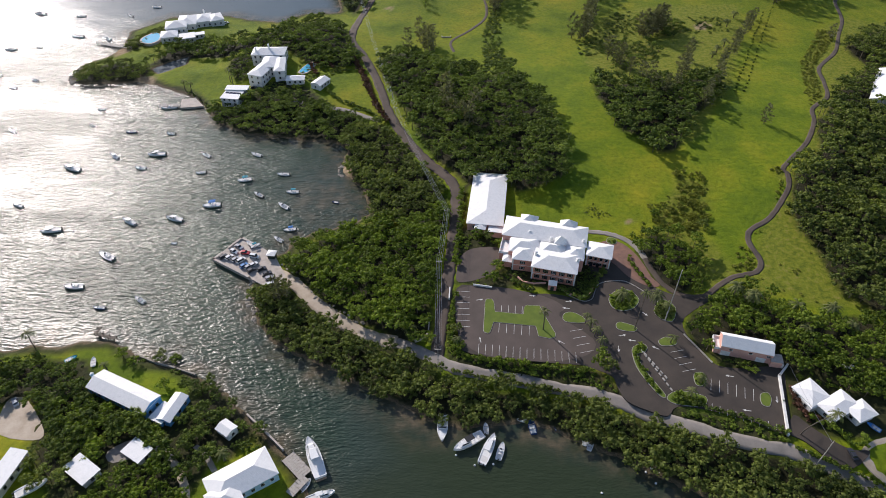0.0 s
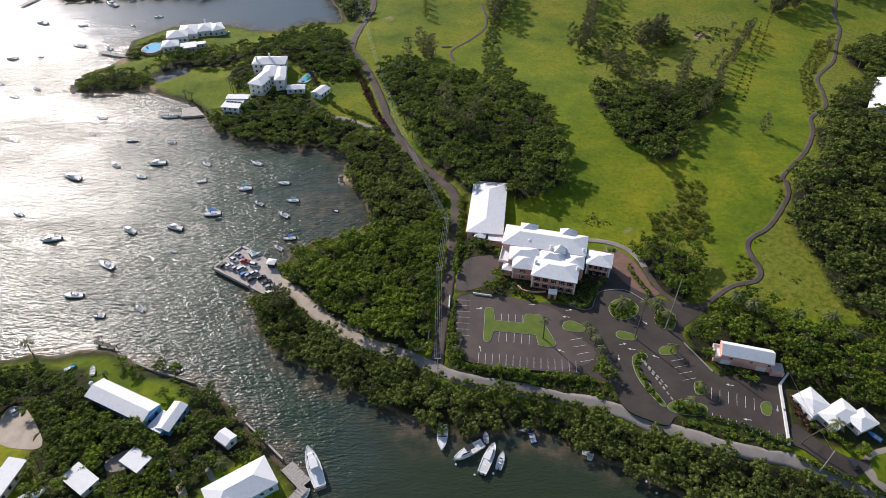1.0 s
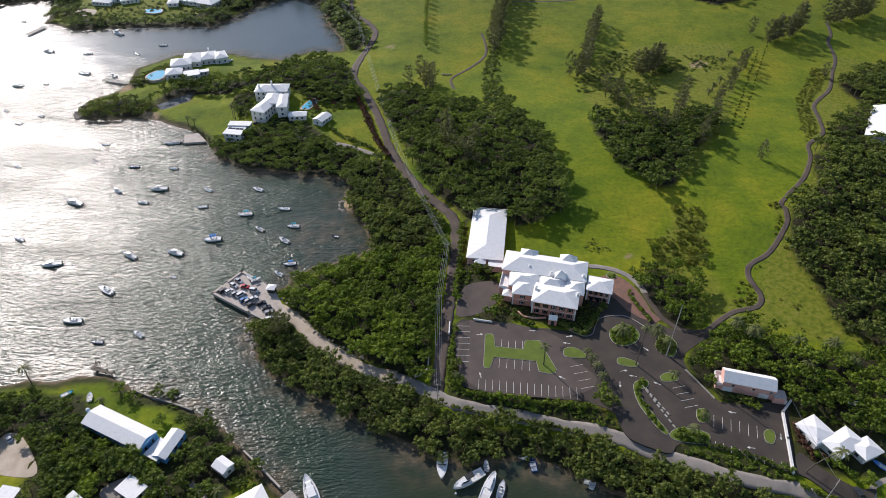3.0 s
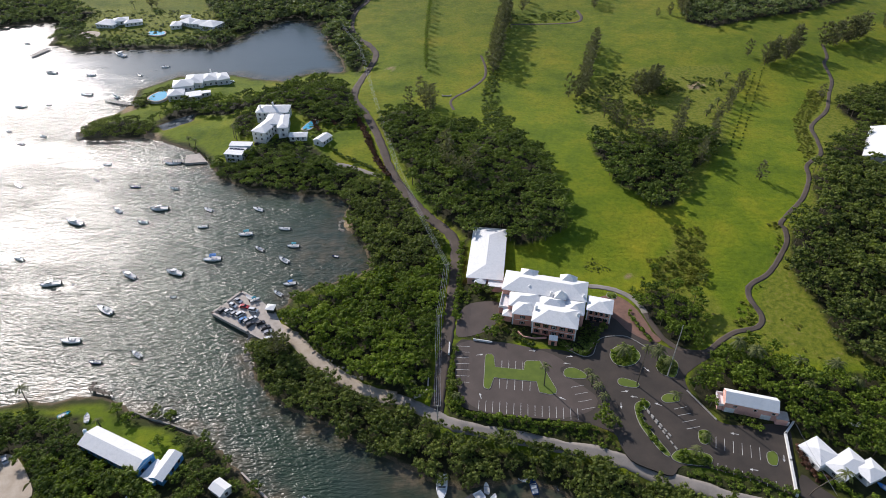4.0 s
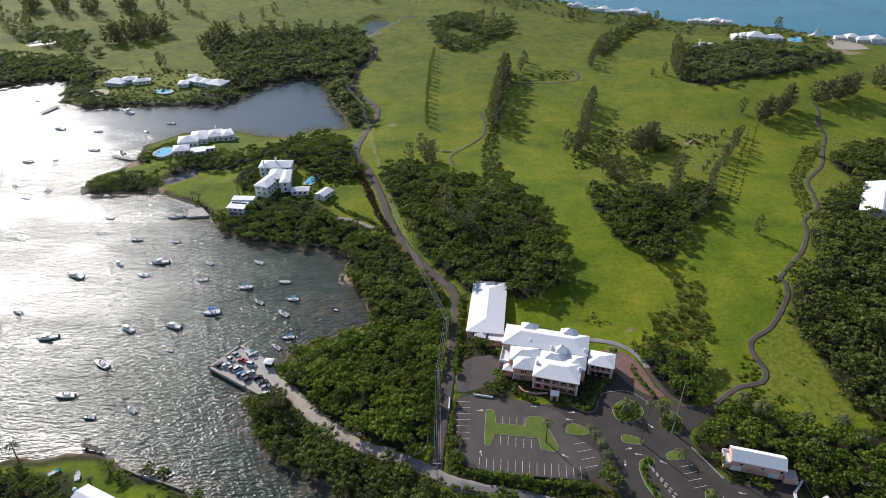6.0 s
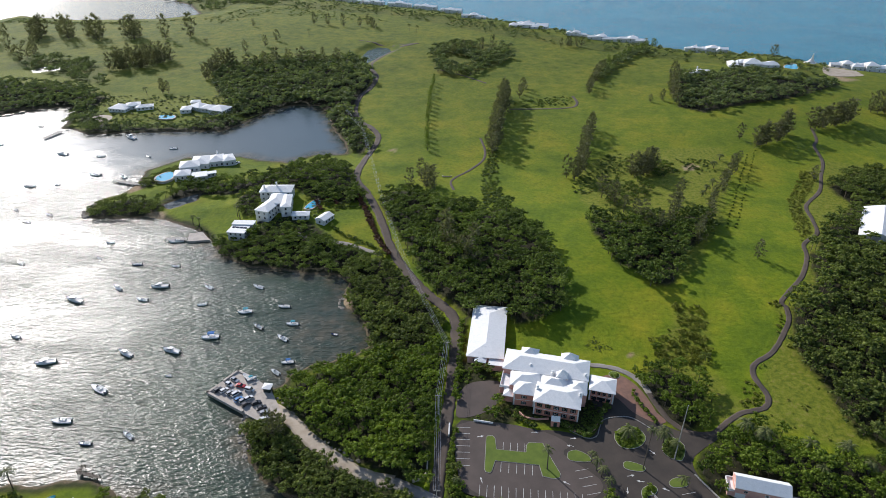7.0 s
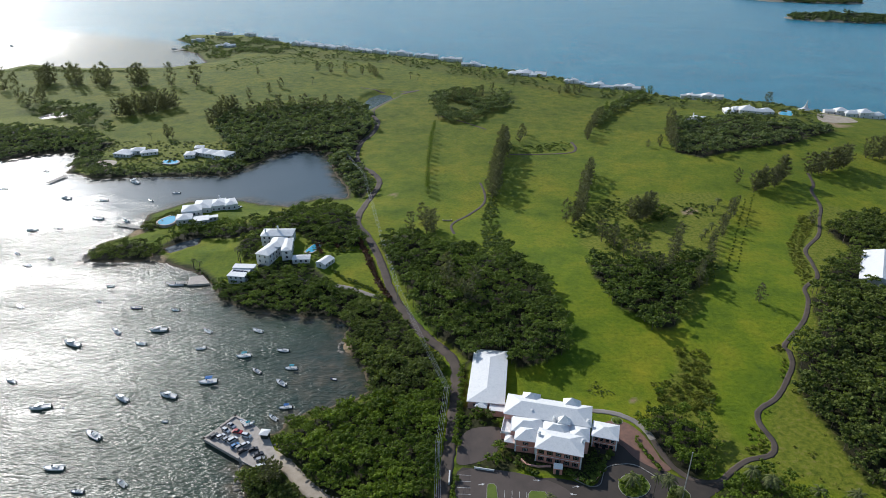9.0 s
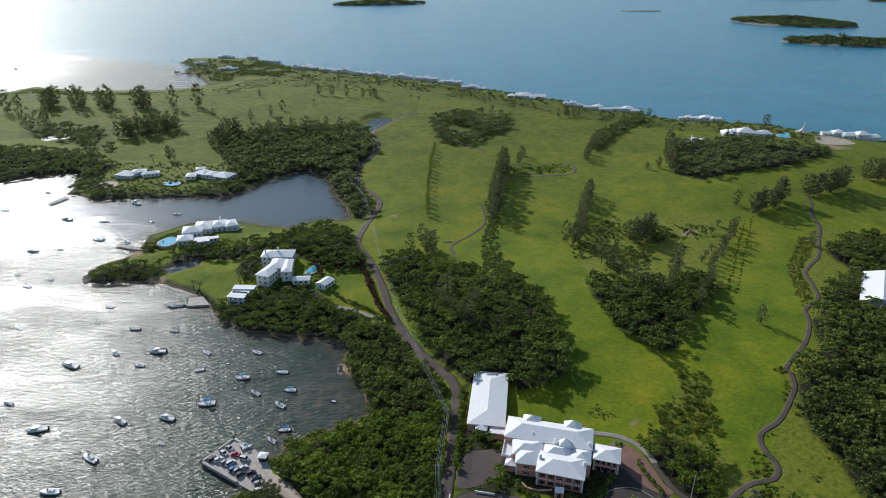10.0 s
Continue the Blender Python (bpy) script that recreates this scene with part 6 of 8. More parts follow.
woodland(W_FAR_WEST, 6.4, (3.2, 4.6), (2.5, 4.0), DISTANT, LEAF_FAR, "far dark wood, leaves paled for haze", 13)
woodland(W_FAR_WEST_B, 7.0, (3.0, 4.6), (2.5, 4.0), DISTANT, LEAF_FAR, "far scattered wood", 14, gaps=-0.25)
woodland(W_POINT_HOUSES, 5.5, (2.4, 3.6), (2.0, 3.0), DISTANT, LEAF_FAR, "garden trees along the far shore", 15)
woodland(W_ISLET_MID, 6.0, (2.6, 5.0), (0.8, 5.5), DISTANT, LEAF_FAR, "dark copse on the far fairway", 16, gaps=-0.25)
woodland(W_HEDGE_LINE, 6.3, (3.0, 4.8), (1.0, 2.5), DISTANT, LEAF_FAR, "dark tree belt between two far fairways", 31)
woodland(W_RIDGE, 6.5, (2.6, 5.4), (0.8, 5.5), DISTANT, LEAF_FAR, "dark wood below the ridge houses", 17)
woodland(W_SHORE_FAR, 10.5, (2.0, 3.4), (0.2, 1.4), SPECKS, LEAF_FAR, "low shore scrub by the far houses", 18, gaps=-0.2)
woodland(W_SHORE_V, 3.2, (1.6, 2.4), (0.6, 1.4), MIDDLE, LEAF_OLIVE, "low shore bushes beside the pool wall", 23)
woodland(W_V2, 4.8, (2.0, 3.2), (1.5, 3.2), MIDDLE, LEAF_DARK, "dark garden trees below the tall villa", 26)
woodland(W_V2N, 5.0, (2.0, 3.2), (1.5, 3.2), MIDDLE, LEAF_DARK, "dark garden trees behind the tall villa", 27)
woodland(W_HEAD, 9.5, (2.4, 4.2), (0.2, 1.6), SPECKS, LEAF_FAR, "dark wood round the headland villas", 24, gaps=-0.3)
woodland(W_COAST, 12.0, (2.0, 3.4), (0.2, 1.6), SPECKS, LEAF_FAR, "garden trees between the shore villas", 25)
woodland(W_SOUTH_A, 4.5, (2.2, 3.8), (0.8, 2.8), NEAR, LEAF_DARK, "garden wood on the south shore", 19)
woodland(W_SOUTH_B, 4.5, (2.2, 3.6), (0.8, 2.6), NEAR, LEAF_DARK, "garden wood by the creek", 20)
woodland(W_SOUTH_C, 4.4, (2.2, 3.6), (0.8, 2.6), NEAR, LEAF, "bright green wood behind the sheds", 21)
woodland(W_SOUTH_E, 5.2, (2.0, 3.4), (0.4, 2.0), NEAR, LEAF, "shady garden trees below the blue cottage", 34)
woodland(W_SOUTH_F, 4.6, (1.8, 3.2), (0.4, 2.0), NEAR, LEAF_DARK, "dark garden trees beside the track", 35)
woodland(W_SOUTH_D, 4.4, (2.0, 3.0), (2.0, 3.4), NEAR, LEAF_OLIVE, "garden trees beside the wall", 22)


# ---- far islets ----
def islet(ax, ay, bx, by, deep, tall, seed, label, trees=True):
    """A low wooded island between two tips."""
    a, b = Vector((ax, ay)), Vector((bx, by))
    c, u = (a + b) / 2, (b - a)
    half = u.length / 2
    u.normalize()
    v = Vector((-u.y, u.x))
    rng = np.random.RandomState(seed)
    verts, faces = [], []
    k, rings = 40, 7
    wob = 1 + 0.16 * np.sin(3 * np.linspace(0, 2 * math.pi, k, False) + seed) + 0.08 * rng.randn(k)
    for j in range(rings):
        s = 1 - j / (rings - 1)
        for i in range(k):
            t = 2 * math.pi * i / k
            w = 1 if abs(math.cos(t)) > 0.9 else wob[i]
            p = c + v * deep / 2 + u * (math.cos(t) * half * s) + v * (math.sin(t) * deep / 2 * s * w)
            z = -2.0 if j == 0 else 1.2 + tall * (1 - s) ** 0.8 * (0.8 + 0.2 * math.sin(t * 2 + seed))
            verts.append((p.x, p.y, z))
    for j in range(rings - 1):
        for i in range(k):
            faces.append((j * k + i, j * k + (i + 1) % k, (j + 1) * k + (i + 1) % k, (j + 1) * k + i))
    ob = finish("islet", verts, faces, STONE, smooth_faces=True)
    ob.data.materials.append(THICKET)
    if trees:
        for f in ob.data.polygons:
            f.material_index = 1 if f.index >= k else 0
    tagged(ob, label, "island", kind="structure")
    if not trees:
        return
    n = int(half * deep / 130)
    t, s = rng.uniform(0, 2 * math.pi, n), np.sqrt(rng.rand(n)) * 0.93
    x = c.x + v.x * deep / 2 + u.x * np.cos(t) * half * s + v.x * np.sin(t) * deep / 2 * s
    y = c.y + v.y * deep / 2 + u.y * np.cos(t) * half * s + v.y * np.sin(t) * deep / 2 * s
    z = 1.2 + tall * (1 - s) ** 0.8 * (0.8 + 0.2 * np.sin(t * 2 + seed))
    pick = rng.randint(0, 5, n)
    vs, ts, off = [], [], 0
    for i in range(n):
        tv, tt = SPECKS[pick[i]]
        r = rng.uniform(6.5, 10)
        vs.append(tv * r + [x[i], y[i], z[i] - 0.25 * r])
        ts.append(tt + off)
        off += len(tv)
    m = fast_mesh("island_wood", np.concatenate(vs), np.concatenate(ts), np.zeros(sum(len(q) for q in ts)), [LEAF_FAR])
    tagged(m, "dark pine wood covering a far islet", "woodland", kind="stuff")


islet(889.53, 2234.05, 1186.13, 1968.69, 250, 22, 1, "rocky wooded islet far out at sea")
islet(818.49, 1620.35, 1112.24, 1542.44, 150, 15, 2, "long wooded islet with a rocky tip")
islet(688.69, 2701.49, 883.50, 2709.76, 60, 3, 3, "bare low rocks far out at sea", False)
islet(-477.86, 2947.14, -46.78, 3120.90, 160, 22, 4, "distant dark wooded islet")
islet(1533.90, 3725.02, 2086.54, 3544.55, 160, 14, 5, "distant low islet on the open sea")
islet(2101.96, 3401.32, 2327.48, 3322.79, 160, 14, 6, "distant low islet on the open sea")


def marquee(x, y, w, tall):
    """A white tent whose roof sweeps up to a spire."""
    e = thing("marquee", pose(x, y, height(x, y)), "white marquee with a tall pointed peak on a lawn", "tent")
    bm = fresh()
    rings = []
    for r, z in ((1.0, 2.4), (0.62, 3.4), (0.34, 5.0), (0.15, 7.6), (0.03, tall)):
        rings.append([bm.verts.new((0.5 * w * r * math.cos(k * math.pi / 5) + 0.12 * w * (1 - r), 0.4 * w * r * math.sin(k * math.pi / 5), z)) for k in range(10)])
    for a, b in zip(rings, rings[1:]):
        for k in range(10):
            bm.faces.new((a[k], a[(k + 1) % 10], b[(k + 1) % 10], b[k]))
    part("canopy", bm, WHITE, e)
    for k in range(5):
        bm = fresh()
        q = k * math.pi * 0.4
        tube(bm, (0.48 * w * math.cos(q), 0.38 * w * math.sin(q), -0.3), (0.48 * w * math.cos(q), 0.38 * w * math.sin(q), 2.5), 0.09, 0.08, 6)
        part("pole", bm, STEEL, e)
    return e


marquee(397.6, 704.8, 14.0, 13.0)
slab("terrace_shore", [(409.6, 698.7), (452.6, 750.5), (437.0, 682.9), (431.5, 661.2), (391.9, 654.7)], SANDY, 0.2, 1.2, "pale bare terrace before the shore house", "terrace")

# ---- ponds and pools ----
def pool(outline, level, label, deck=1.2, wall=0.4, name="swimming_pool", water=None):
    cx, cy = sum(p[0] for p in outline) / len(outline), sum(p[1] for p in outline) / len(outline)
    e = thing(name, pose(0, 0, 0), label, "pool")
    grown = [(cx + (x - cx) * (1 + deck / max(1.0, math.hypot(x - cx, y - cy))), cy + (y - cy) * (1 + deck / max(1.0, math.hypot(x - cx, y - cy)))) for x, y in outline]
    slab("pool_deck", grown, CONCRETE, 0, wall + 1.5, parent=e, level=level)
    slab("pool_water", outline, water or POOL, 0.03, 0.03, parent=e, level=level)
    return e


pool([(-200.0, 409.0), (-201.3, 415.0), (-197.5, 422.1), (-193.5, 422.4), (-190.1, 413.7), (-193.2, 407.3)], 4.0, "bright blue pool with a curved white wall by the sea")
pool([(-87.4, 362.3), (-83.8, 371.9), (-80.1, 373.8), (-80.2, 368.2), (-82.9, 361.1)], height(-83.29, 367.19) + 0.3, "bright turquoise garden pool")
pool([(-249.7, 542.9), (-251.0, 550.3), (-247.3, 554.1), (-238.8, 549.1), (-237.2, 543.2), (-242.2, 540.5)], height(-245.02, 547.96) + 0.3, "blue pool beside the far villa")
pool([(363.5, 690.6), (374.9, 701.3), (380.4, 696.0), (369.7, 677.0), (360.6, 673.3)], height(369.18, 688.32) + 0.3, "turquoise pool by the ridge houses")
slab("terrace", [(-311.5, 546.0), (-308.1, 552.9), (-294.6, 548.5), (-290.9, 541.6), (-294.2, 535.6), (-302.4, 537.9)], SANDY, 0.15, 0.5, "pale oval terrace on the point", "terrace")
for outline, nm in ((POND, "east"), (POND_WEST, "west")):
    slab("water_pond_" + nm, outline, WATER, 0, 0.05, "still pond on the golf course", "water", level=2.75, each=3)

# ---- piers, quay ----
quay = thing("quay", pose(0, 0, 0), "concrete quay crowded with parked cars", "quay")
slab("quay_deck", DOCK_TOP, CONCRETE, 0, 3.5, parent=quay, level=1.4, each=1)


def wall_run(parent, pts, z, h, thick, mat, name="parapet"):
    bm = fresh()
    for (ax, ay), (bx, by) in zip(pts, pts[1:]):
        L = math.hypot(bx - ax, by - ay)
        box(bm, (ax + bx) / 2, (ay + by) / 2, z, L + thick, thick, h, math.degrees(math.atan2(by - ay, bx - ax)))
    return part(name, bm, mat, parent)


wall_run(quay, [(-80.2, 188.5), (-97.2, 199.1), (-94.8, 202.6)], 1.4, 0.7, 1.0, CONCRETE)
wall_run(quay, [(-92.6, 206.6), (-88.5, 212.9), (-79.8, 207.3)], 1.4, 0.6, 0.9, CONCRETE)
kiosk = building("kiosk", "small white-roofed shelter on the quay", "shelter")
# its open sides are solid dark walls that stand for the shade inside
block(kiosk, -72.73, 200.78, 2.9, 2.6, -7.5, 1.4, 2.2, SHUTTER, "hip", 0.5, 0.5, 1, 3.0, "")


def jetty(label, pts, width, z=1.1, step=3.0, timber=None):
    timber = timber or WOOD
    e = thing("jetty", pose(0, 0, 0), label, "jetty")
    bm = fresh()
    tube(bm, (0, 0, -2.0), (0, 0, z + 0.7), 0.14, 0.12, 7)
    post = bpy.data.meshes.new("post")
    bm.to_mesh(post)
    bm.free()
    post.materials.append(timber)
    for (ax, ay), (bx, by) in zip(pts, pts[1:]):
        L, rot = math.hypot(bx - ax, by - ay), math.degrees(math.atan2(by - ay, bx - ax))
        n = max(2, int(L / 0.9))
        bm = fresh()
        box(bm, 0, 0, 0, L / n * 0.93, width, 0.12)
        plank = bpy.data.meshes.new("plank")
        bm.to_mesh(plank)
        bm.free()
        plank.materials.append(timber)
        for k in range(n):
            s = (k + 0.5) / n
            share("plank", plank, e, pose(ax + (bx - ax) * s, ay + (by - ay) * s, z + 0.015 * math.sin(k * 3.1), 0, 0, rot))
        c, q = math.cos(radians(rot)), math.sin(radians(rot))
        for k in range(int(L / step) + 1):
            for sg in (-1, 1):
                s = min(1, k * step / L)
                share("post", post, e, pose(ax + (bx - ax) * s - sg * q * width / 2, ay + (by - ay) * s + sg * c * width / 2, 0))
    return e


jetty("weathered timber jetty below the villa lawn", [(-163.8, 330.0), (-151.5, 330.0)], 3.2)
pier = thing("pier", pose(0, 0, 0), "broad concrete landing pier", "pier")
slab("pier_deck", [(-150.5, 327.1), (-152.5, 336.9), (-145.2, 338.9), (-137.8, 329.0)], CONCRETE, 0, 3.2, parent=pier, level=1.2, each=1)
jetty("timber jetty at the sandy cove", [(-232.3, 414.1), (-220.7, 409.7), (-205.8, 406.3)], 3.0)
jetty("grey timber jetty at the far point", [(-327.0, 496.8), (-321.3, 514.9)], 4.0)
jetty("timber jetty beside the moored yacht", [(-49.5, 107.6), (-42.7, 101.1)], 4.6)
jetty("short jetty with steps by the creek", [(-42.6, 100.5), (-46.7, 94.8)], 3.0)
jetty("dark landing stage on the south shore", [(-122.6, 156.1), (-130.9, 158.3), (-130.6, 161.6)], 1.3, timber=BARK)
jetty("far landing stage beyond the headland", [(-475.1, 1158.2), (-453.5, 1190.1)], 5.0)

# ---- boats ----
cr, co, ru, di = "white cabin cruiser on a mooring", "white console motorboat on a mooring", "small white motorboat on a mooring", "small open dinghy on the water"
BOATS = [("cruiser", -295.03, 464.52, 9.5, cr, None, None), ("console", -263.46, 460.37, 6.5, co, None, None), ("console", -227.61, 461.40, 5.5, co, None, None), ("runabout", -213.90, 477.28, 6.5, ru, None, None),
         ("console", -251.13, 425.38, 8.5, co, None, None), ("cruiser", -229.49, 421.73, 8.0, cr, None, None), ("cruiser", -286.80, 405.00, 7.5, cr, None, None), ("runabout", -250.81, 362.22, 5.5, ru, None, None),
         ("console", -260.03, 352.86, 7.0, co, None, None), ("dinghy", -195.43, 326.66, 4.6, di, None, None), ("runabout", -235.12, 303.55, 6.0, ru, None, None), ("runabout", -147.70, 300.67, 5.0, ru, None, None),
         ("console", -169.82, 302.40, 5.8, co, NAVY, None), ("cruiser", -170.10, 278.83, 7.4, cr, None, None), ("cruiser", -148.66, 280.40, 9.0, cr, None, None), ("runabout", -152.89, 268.16, 6.0, ru, None, None),
         ("console", -122.96, 279.87, 6.0, co, None, None), ("runabout", -121.21, 264.22, 5.0, ru, None, None), ("console", -96.95, 280.39, 6.4, co, None, None), ("cruiser", -187.26, 267.66, 10.0, cr, None, None),
         ("console", -97.97, 257.98, 6.8, "white motorboat under a turquoise sunshade", None, TEAL), ("runabout", -88.44, 246.02, 6.2, ru, WOOD, None), ("console", -79.60, 262.77, 6.0, co, None, None),
         ("console", -72.55, 248.27, 6.0, "white motorboat under a turquoise sunshade", None, TEAL), ("runabout", -74.89, 237.27, 6.6, ru, None, None), ("console", -108.73, 237.70, 8.2, "white motorboat under a blue sunshade", None, SKYBLUE),
         ("cruiser", -123.15, 227.66, 8.6, cr, None, None), ("cruiser", -143.15, 225.63, 8.4, cr, None, None), ("cruiser", -175.86, 219.27, 8.6, cr, None, None), ("console", -144.43, 202.43, 8.6, co, None, None),
         ("dinghy", -51.10, 240.29, 3.4, di, NAVY, None), ("console", -68.91, 220.05, 5.6, "small boat under a blue cover", None, SKYBLUE), ("runabout", -72.74, 213.48, 5.4, ru, None, None), ("console", -150.65, 184.06, 8.0, co, None, None),
         ("runabout", -135.66, 172.49, 5.0, ru, NAVY, None), ("runabout", -121.10, 176.78, 5.6, ru, None, None), ("console", -157.47, 328.58, 8.6, "white motorboat lying at a jetty", None, None), ("cruiser", -199.91, 237.71, 6.0, cr, None, None),
         ("runabout", -275.95, 368.90, 5.0, ru, None, None), ("dinghy", -269.15, 407.87, 3.6, di, None, None), ("yacht", -257.70, 501.62, 12.0, "white motor yacht off the far point", None, None), ("console", -356.71, 484.69, 8.0, co, None, None),
         ("dinghy", -118.17, 210.85, 2.6, di, None, None), ("dinghy", -194.56, 309.49, 3.0, di, None, None), ("console", -207.01, 215.40, 7.0, co, None, None), ("runabout", -346.14, 527.61, 5.0, ru, None, None), ("cruiser", -790.73, 1209.13, 12.0, "white boat far out on the sound", None, None), ("cruiser", -483.77, 1183.09, 10.0, "white boat at the headland jetty", None, None)]
for k, (kind, bx, by, L, label, hull, canvas) in enumerate(BOATS):
    turn = 78 + 26 * math.sin(k * 2.3)
    boat(kind, bx, by, turn, L, label, hull, canvas)
boat("runabout", -0.19, 118.11, 178, 10.0, "white motorboat moored to the mangroves", group="boats in the creek")
boat("cruiser", 8.28, 112.87, 122, 11.5, "white cabin cruiser with a dark hardtop", canvas=DARK, group="boats in the creek")
boat("cruiser", 14.59, 110.42, -24, 11.5, "white fishing cruiser with an open cockpit", group="boats in the creek")
boat("console", 18.57, 109.81, -18, 6.4, "white console boat tied beside a cruiser", group="boats in the creek")
for px_, py_, hd, L, lab in ((14.26, 118.32, 2, 4.2, "grey dinghy at the mangrove edge"), (29.52, 118.97, 8, 6.0, "slim dark dinghy at the mangrove edge"), (27.23, 124.66, 30, 3.6, "small dinghy under the trees"), (30.49, 124.66, 10, 3.8, "small dinghy under the trees"), (26.35, 121.35, 80, 3.2, "pale dinghy under the trees"),
                           (46.55, 113.90, -20, 4.2, "white dinghy lying by the shore"), (47.90, 112.05, -25, 4.2, "white dinghy lying by the shore"), (65.90, 105.26, 5, 3.6, "white dinghy near the mangroves"), (68.73, 103.71, -15, 3.2, "white dinghy near the mangroves"), (37.83, 119.18, 0, 3.8, "dark dinghy by the shore")):
    boat("dinghy", px_, py_, hd, L, lab, NAVY if "dark" in lab else None, group="dinghies by the shore")
boat("yacht", -40.98, 107.42, 24, 15.0, "large white motor yacht with a tan cockpit at a jetty", group="boats in the creek")
boat("dinghy", -42.87, 97.87, -38, 6.0, "grey workboat beside the jetty", group="boats in the creek")
boat("cruiser", -37.18, 94.59, -70, 9.0, "white cabin cruiser moored by the jetty", group="boats in the creek")
qx, qy = -81.15, 207.56
boat("console", qx, qy, -60, 4.6, "small boat under a turquoise cover on the quay", canvas=TEAL, z=1.75, group="boats ashore")
qx, qy = -84.17, 209.04
boat("dinghy", qx, qy, 50, 4.2, "white dinghy stored on the quay", z=1.75, group="boats ashore")
for qx, qy, hd, paint, lab in ((139.13, 115.38, 40, SKYBLUE, "blue dinghy lying on the grass"), (-135.04, 146.30, -50, TEAL, "turquoise dinghy on the lawn"), (-126.24, 144.93, 20, None, "white dinghy upright on the lawn"), (142.10, 139.62, 80, None, "pale dinghy stored under trees")):
    boat("dinghy", qx, qy, hd, 4.4, lab, paint, z=height(qx, qy) + 0.3, group="boats ashore")
lx2, ly2 = -123.32, 94.94
boat("console", lx2, ly2, -55, 9.0, "white boat laid up on the grass", z=height(lx2, ly2) + 0.4, group="boats ashore")
for k, (bx, by) in enumerate(((4.17, 108.61), (10.02, 105.06), (48.59, 95.85), (63.70, 102.75), (65.96, 98.98), (15.95, 105.45), (-192.21, 308.24), (-165.96, 219.27))):
    bm = fresh()
    bmesh.ops.create_icosphere(bm, subdivisions=2, radius=0.38)
    tube(bm, (0, 0, 0.3), (0, 0, 0.6), 0.06, 0.05, 6)
    me = bpy.data.meshes.new("mooring_buoy")
    bm.to_mesh(me)
    bm.free()
    me.materials.append(GEL)
    tagged(share("mooring_buoy", me, None, pose(bx, by, 0.05)), "small white mooring buoy on the water", "buoy", "mooring buoys")

# ---- cars ----
CARS = [(-88.22, 206.75, -124, PAINT_SILVER, "silver car parked on the quay", "saloon"), (-84.70, 203.12, -102, PAINT_RED, "red car parked on the quay", "saloon"), (-90.77, 200.26, -42, PAINT_WHITE, "white car parked on the quay", "hatchback"), (-87.79, 198.85, -42, PAINT_SILVER, "silver car parked on the quay", "hatchback"),
        (-85.24, 198.15, -42, PAINT_WHITE, "white van parked on the quay", "van"), (-83.32, 195.03, -42, PAINT_BLUE, "blue car parked on the quay", "hatchback"), (-80.28, 200.62, -105, PAINT_WHITE, "white van parked on the quay", "van"), (-81.27, 194.34, -42, PAINT_SILVER, "silver car parked on the quay", "hatchback"),
        (-79.45, 195.72, -45, PAINT_WHITE, "white car parked on the quay", "hatchback"), (-75.55, 192.98, -60, PAINT_BLACK, "black car parked by the quay", "hatchback"), (-72.88, 190.28, -60, PAINT_BLACK, "black car parked by the quay", "saloon"), (-71.18, 187.61, -60, PAINT_SILVER, "silver car parked by the quay", "hatchback"),
        (-69.93, 183.70, -62, PAINT_WHITE, "white car parked by the quay", "van"), (-93.50, 200.62, -42, PAINT_BLACK, "black car parked on the quay", "hatchback"), (-79.64, 192.30, -45, PAINT_BLACK, "dark car parked on the quay", "hatchback"), (-89.72, 203.84, -120, PAINT_WHITE, "white car parked on the quay", "hatchback")]
for cx, cy, hd, paint, label, kind in CARS:
    car(cx, cy, hd, paint, label, kind, 1.42)
car(-145.03, 126.83, 40, PAINT_SILVER, "silver saloon parked in a sandy yard", "saloon")
car(-93.59, 111.33, 70, PAINT_BLUE, "bright blue car on a dirt track", "hatchback")
car(127.78, 105.97, 5, PAINT_BLACK, "dark blue car parked on the lane", "saloon")
car(-153.89, 444.76, -60, PAINT_WHITE, "white car parked by the villa", "saloon")
car(-154.69, 441.83, -60, PAINT_WHITE, "white car parked by the villa", "hatchback")
car(-111.91, 345.89, -80, PAINT_BLACK, "dark car below the tall villa", "hatchback")

# ---- car park: bays, arrows, islands ----
LEVEL = 5.09


def bay_row(x0, y0, x1, y1, n, reach, label="faded white bay lines"):
    """Painted lines square to the base from the first to the last point."""
    L = math.hypot(x1 - x0, y1 - y0)
    ux, uy = (x1 - x0) / L, (y1 - y0) / L
    nx, ny = -uy, ux
    bm = fresh()
    for k in range(n + 1):
        cx, cy = x0 + ux * L * k / n + nx * reach / 2, y0 + uy * L * k / n + ny * reach / 2
        box(bm, cx, cy, LEVEL - 0.02, abs(reach), 0.13, 0.03, math.degrees(math.atan2(ny, nx)))
    me = bpy.data.meshes.new("bay_lines")
    bm.to_mesh(me)
    bm.free()
    me.materials.append(PAINT)
    tagged(new("trim_bay_lines", me), label, "road marking", kind="structure")


bay_row(12.55, 145.38, 47.18, 141.59, 14, 5.0)
bay_row(22.15, 164.67, 30.02, 163.81, 3, 5.0)
bay_row(21.24, 160.68, 32.36, 159.28, 4, -5.0)
bay_row(5.57, 176.95, 4.85, 158.72, 6, 5.0)
bay_row(51.93, 157.33, 54.15, 147.18, 3, -5.0)
bay_row(91.19, 130.07, 104.25, 125.74, 5, 5.0)
bay_row(88.80, 121.76, 107.34, 114.12, 8, 3.0)
bay_row(81.84, 146.41, 83.74, 137.89, 3, 5.0)


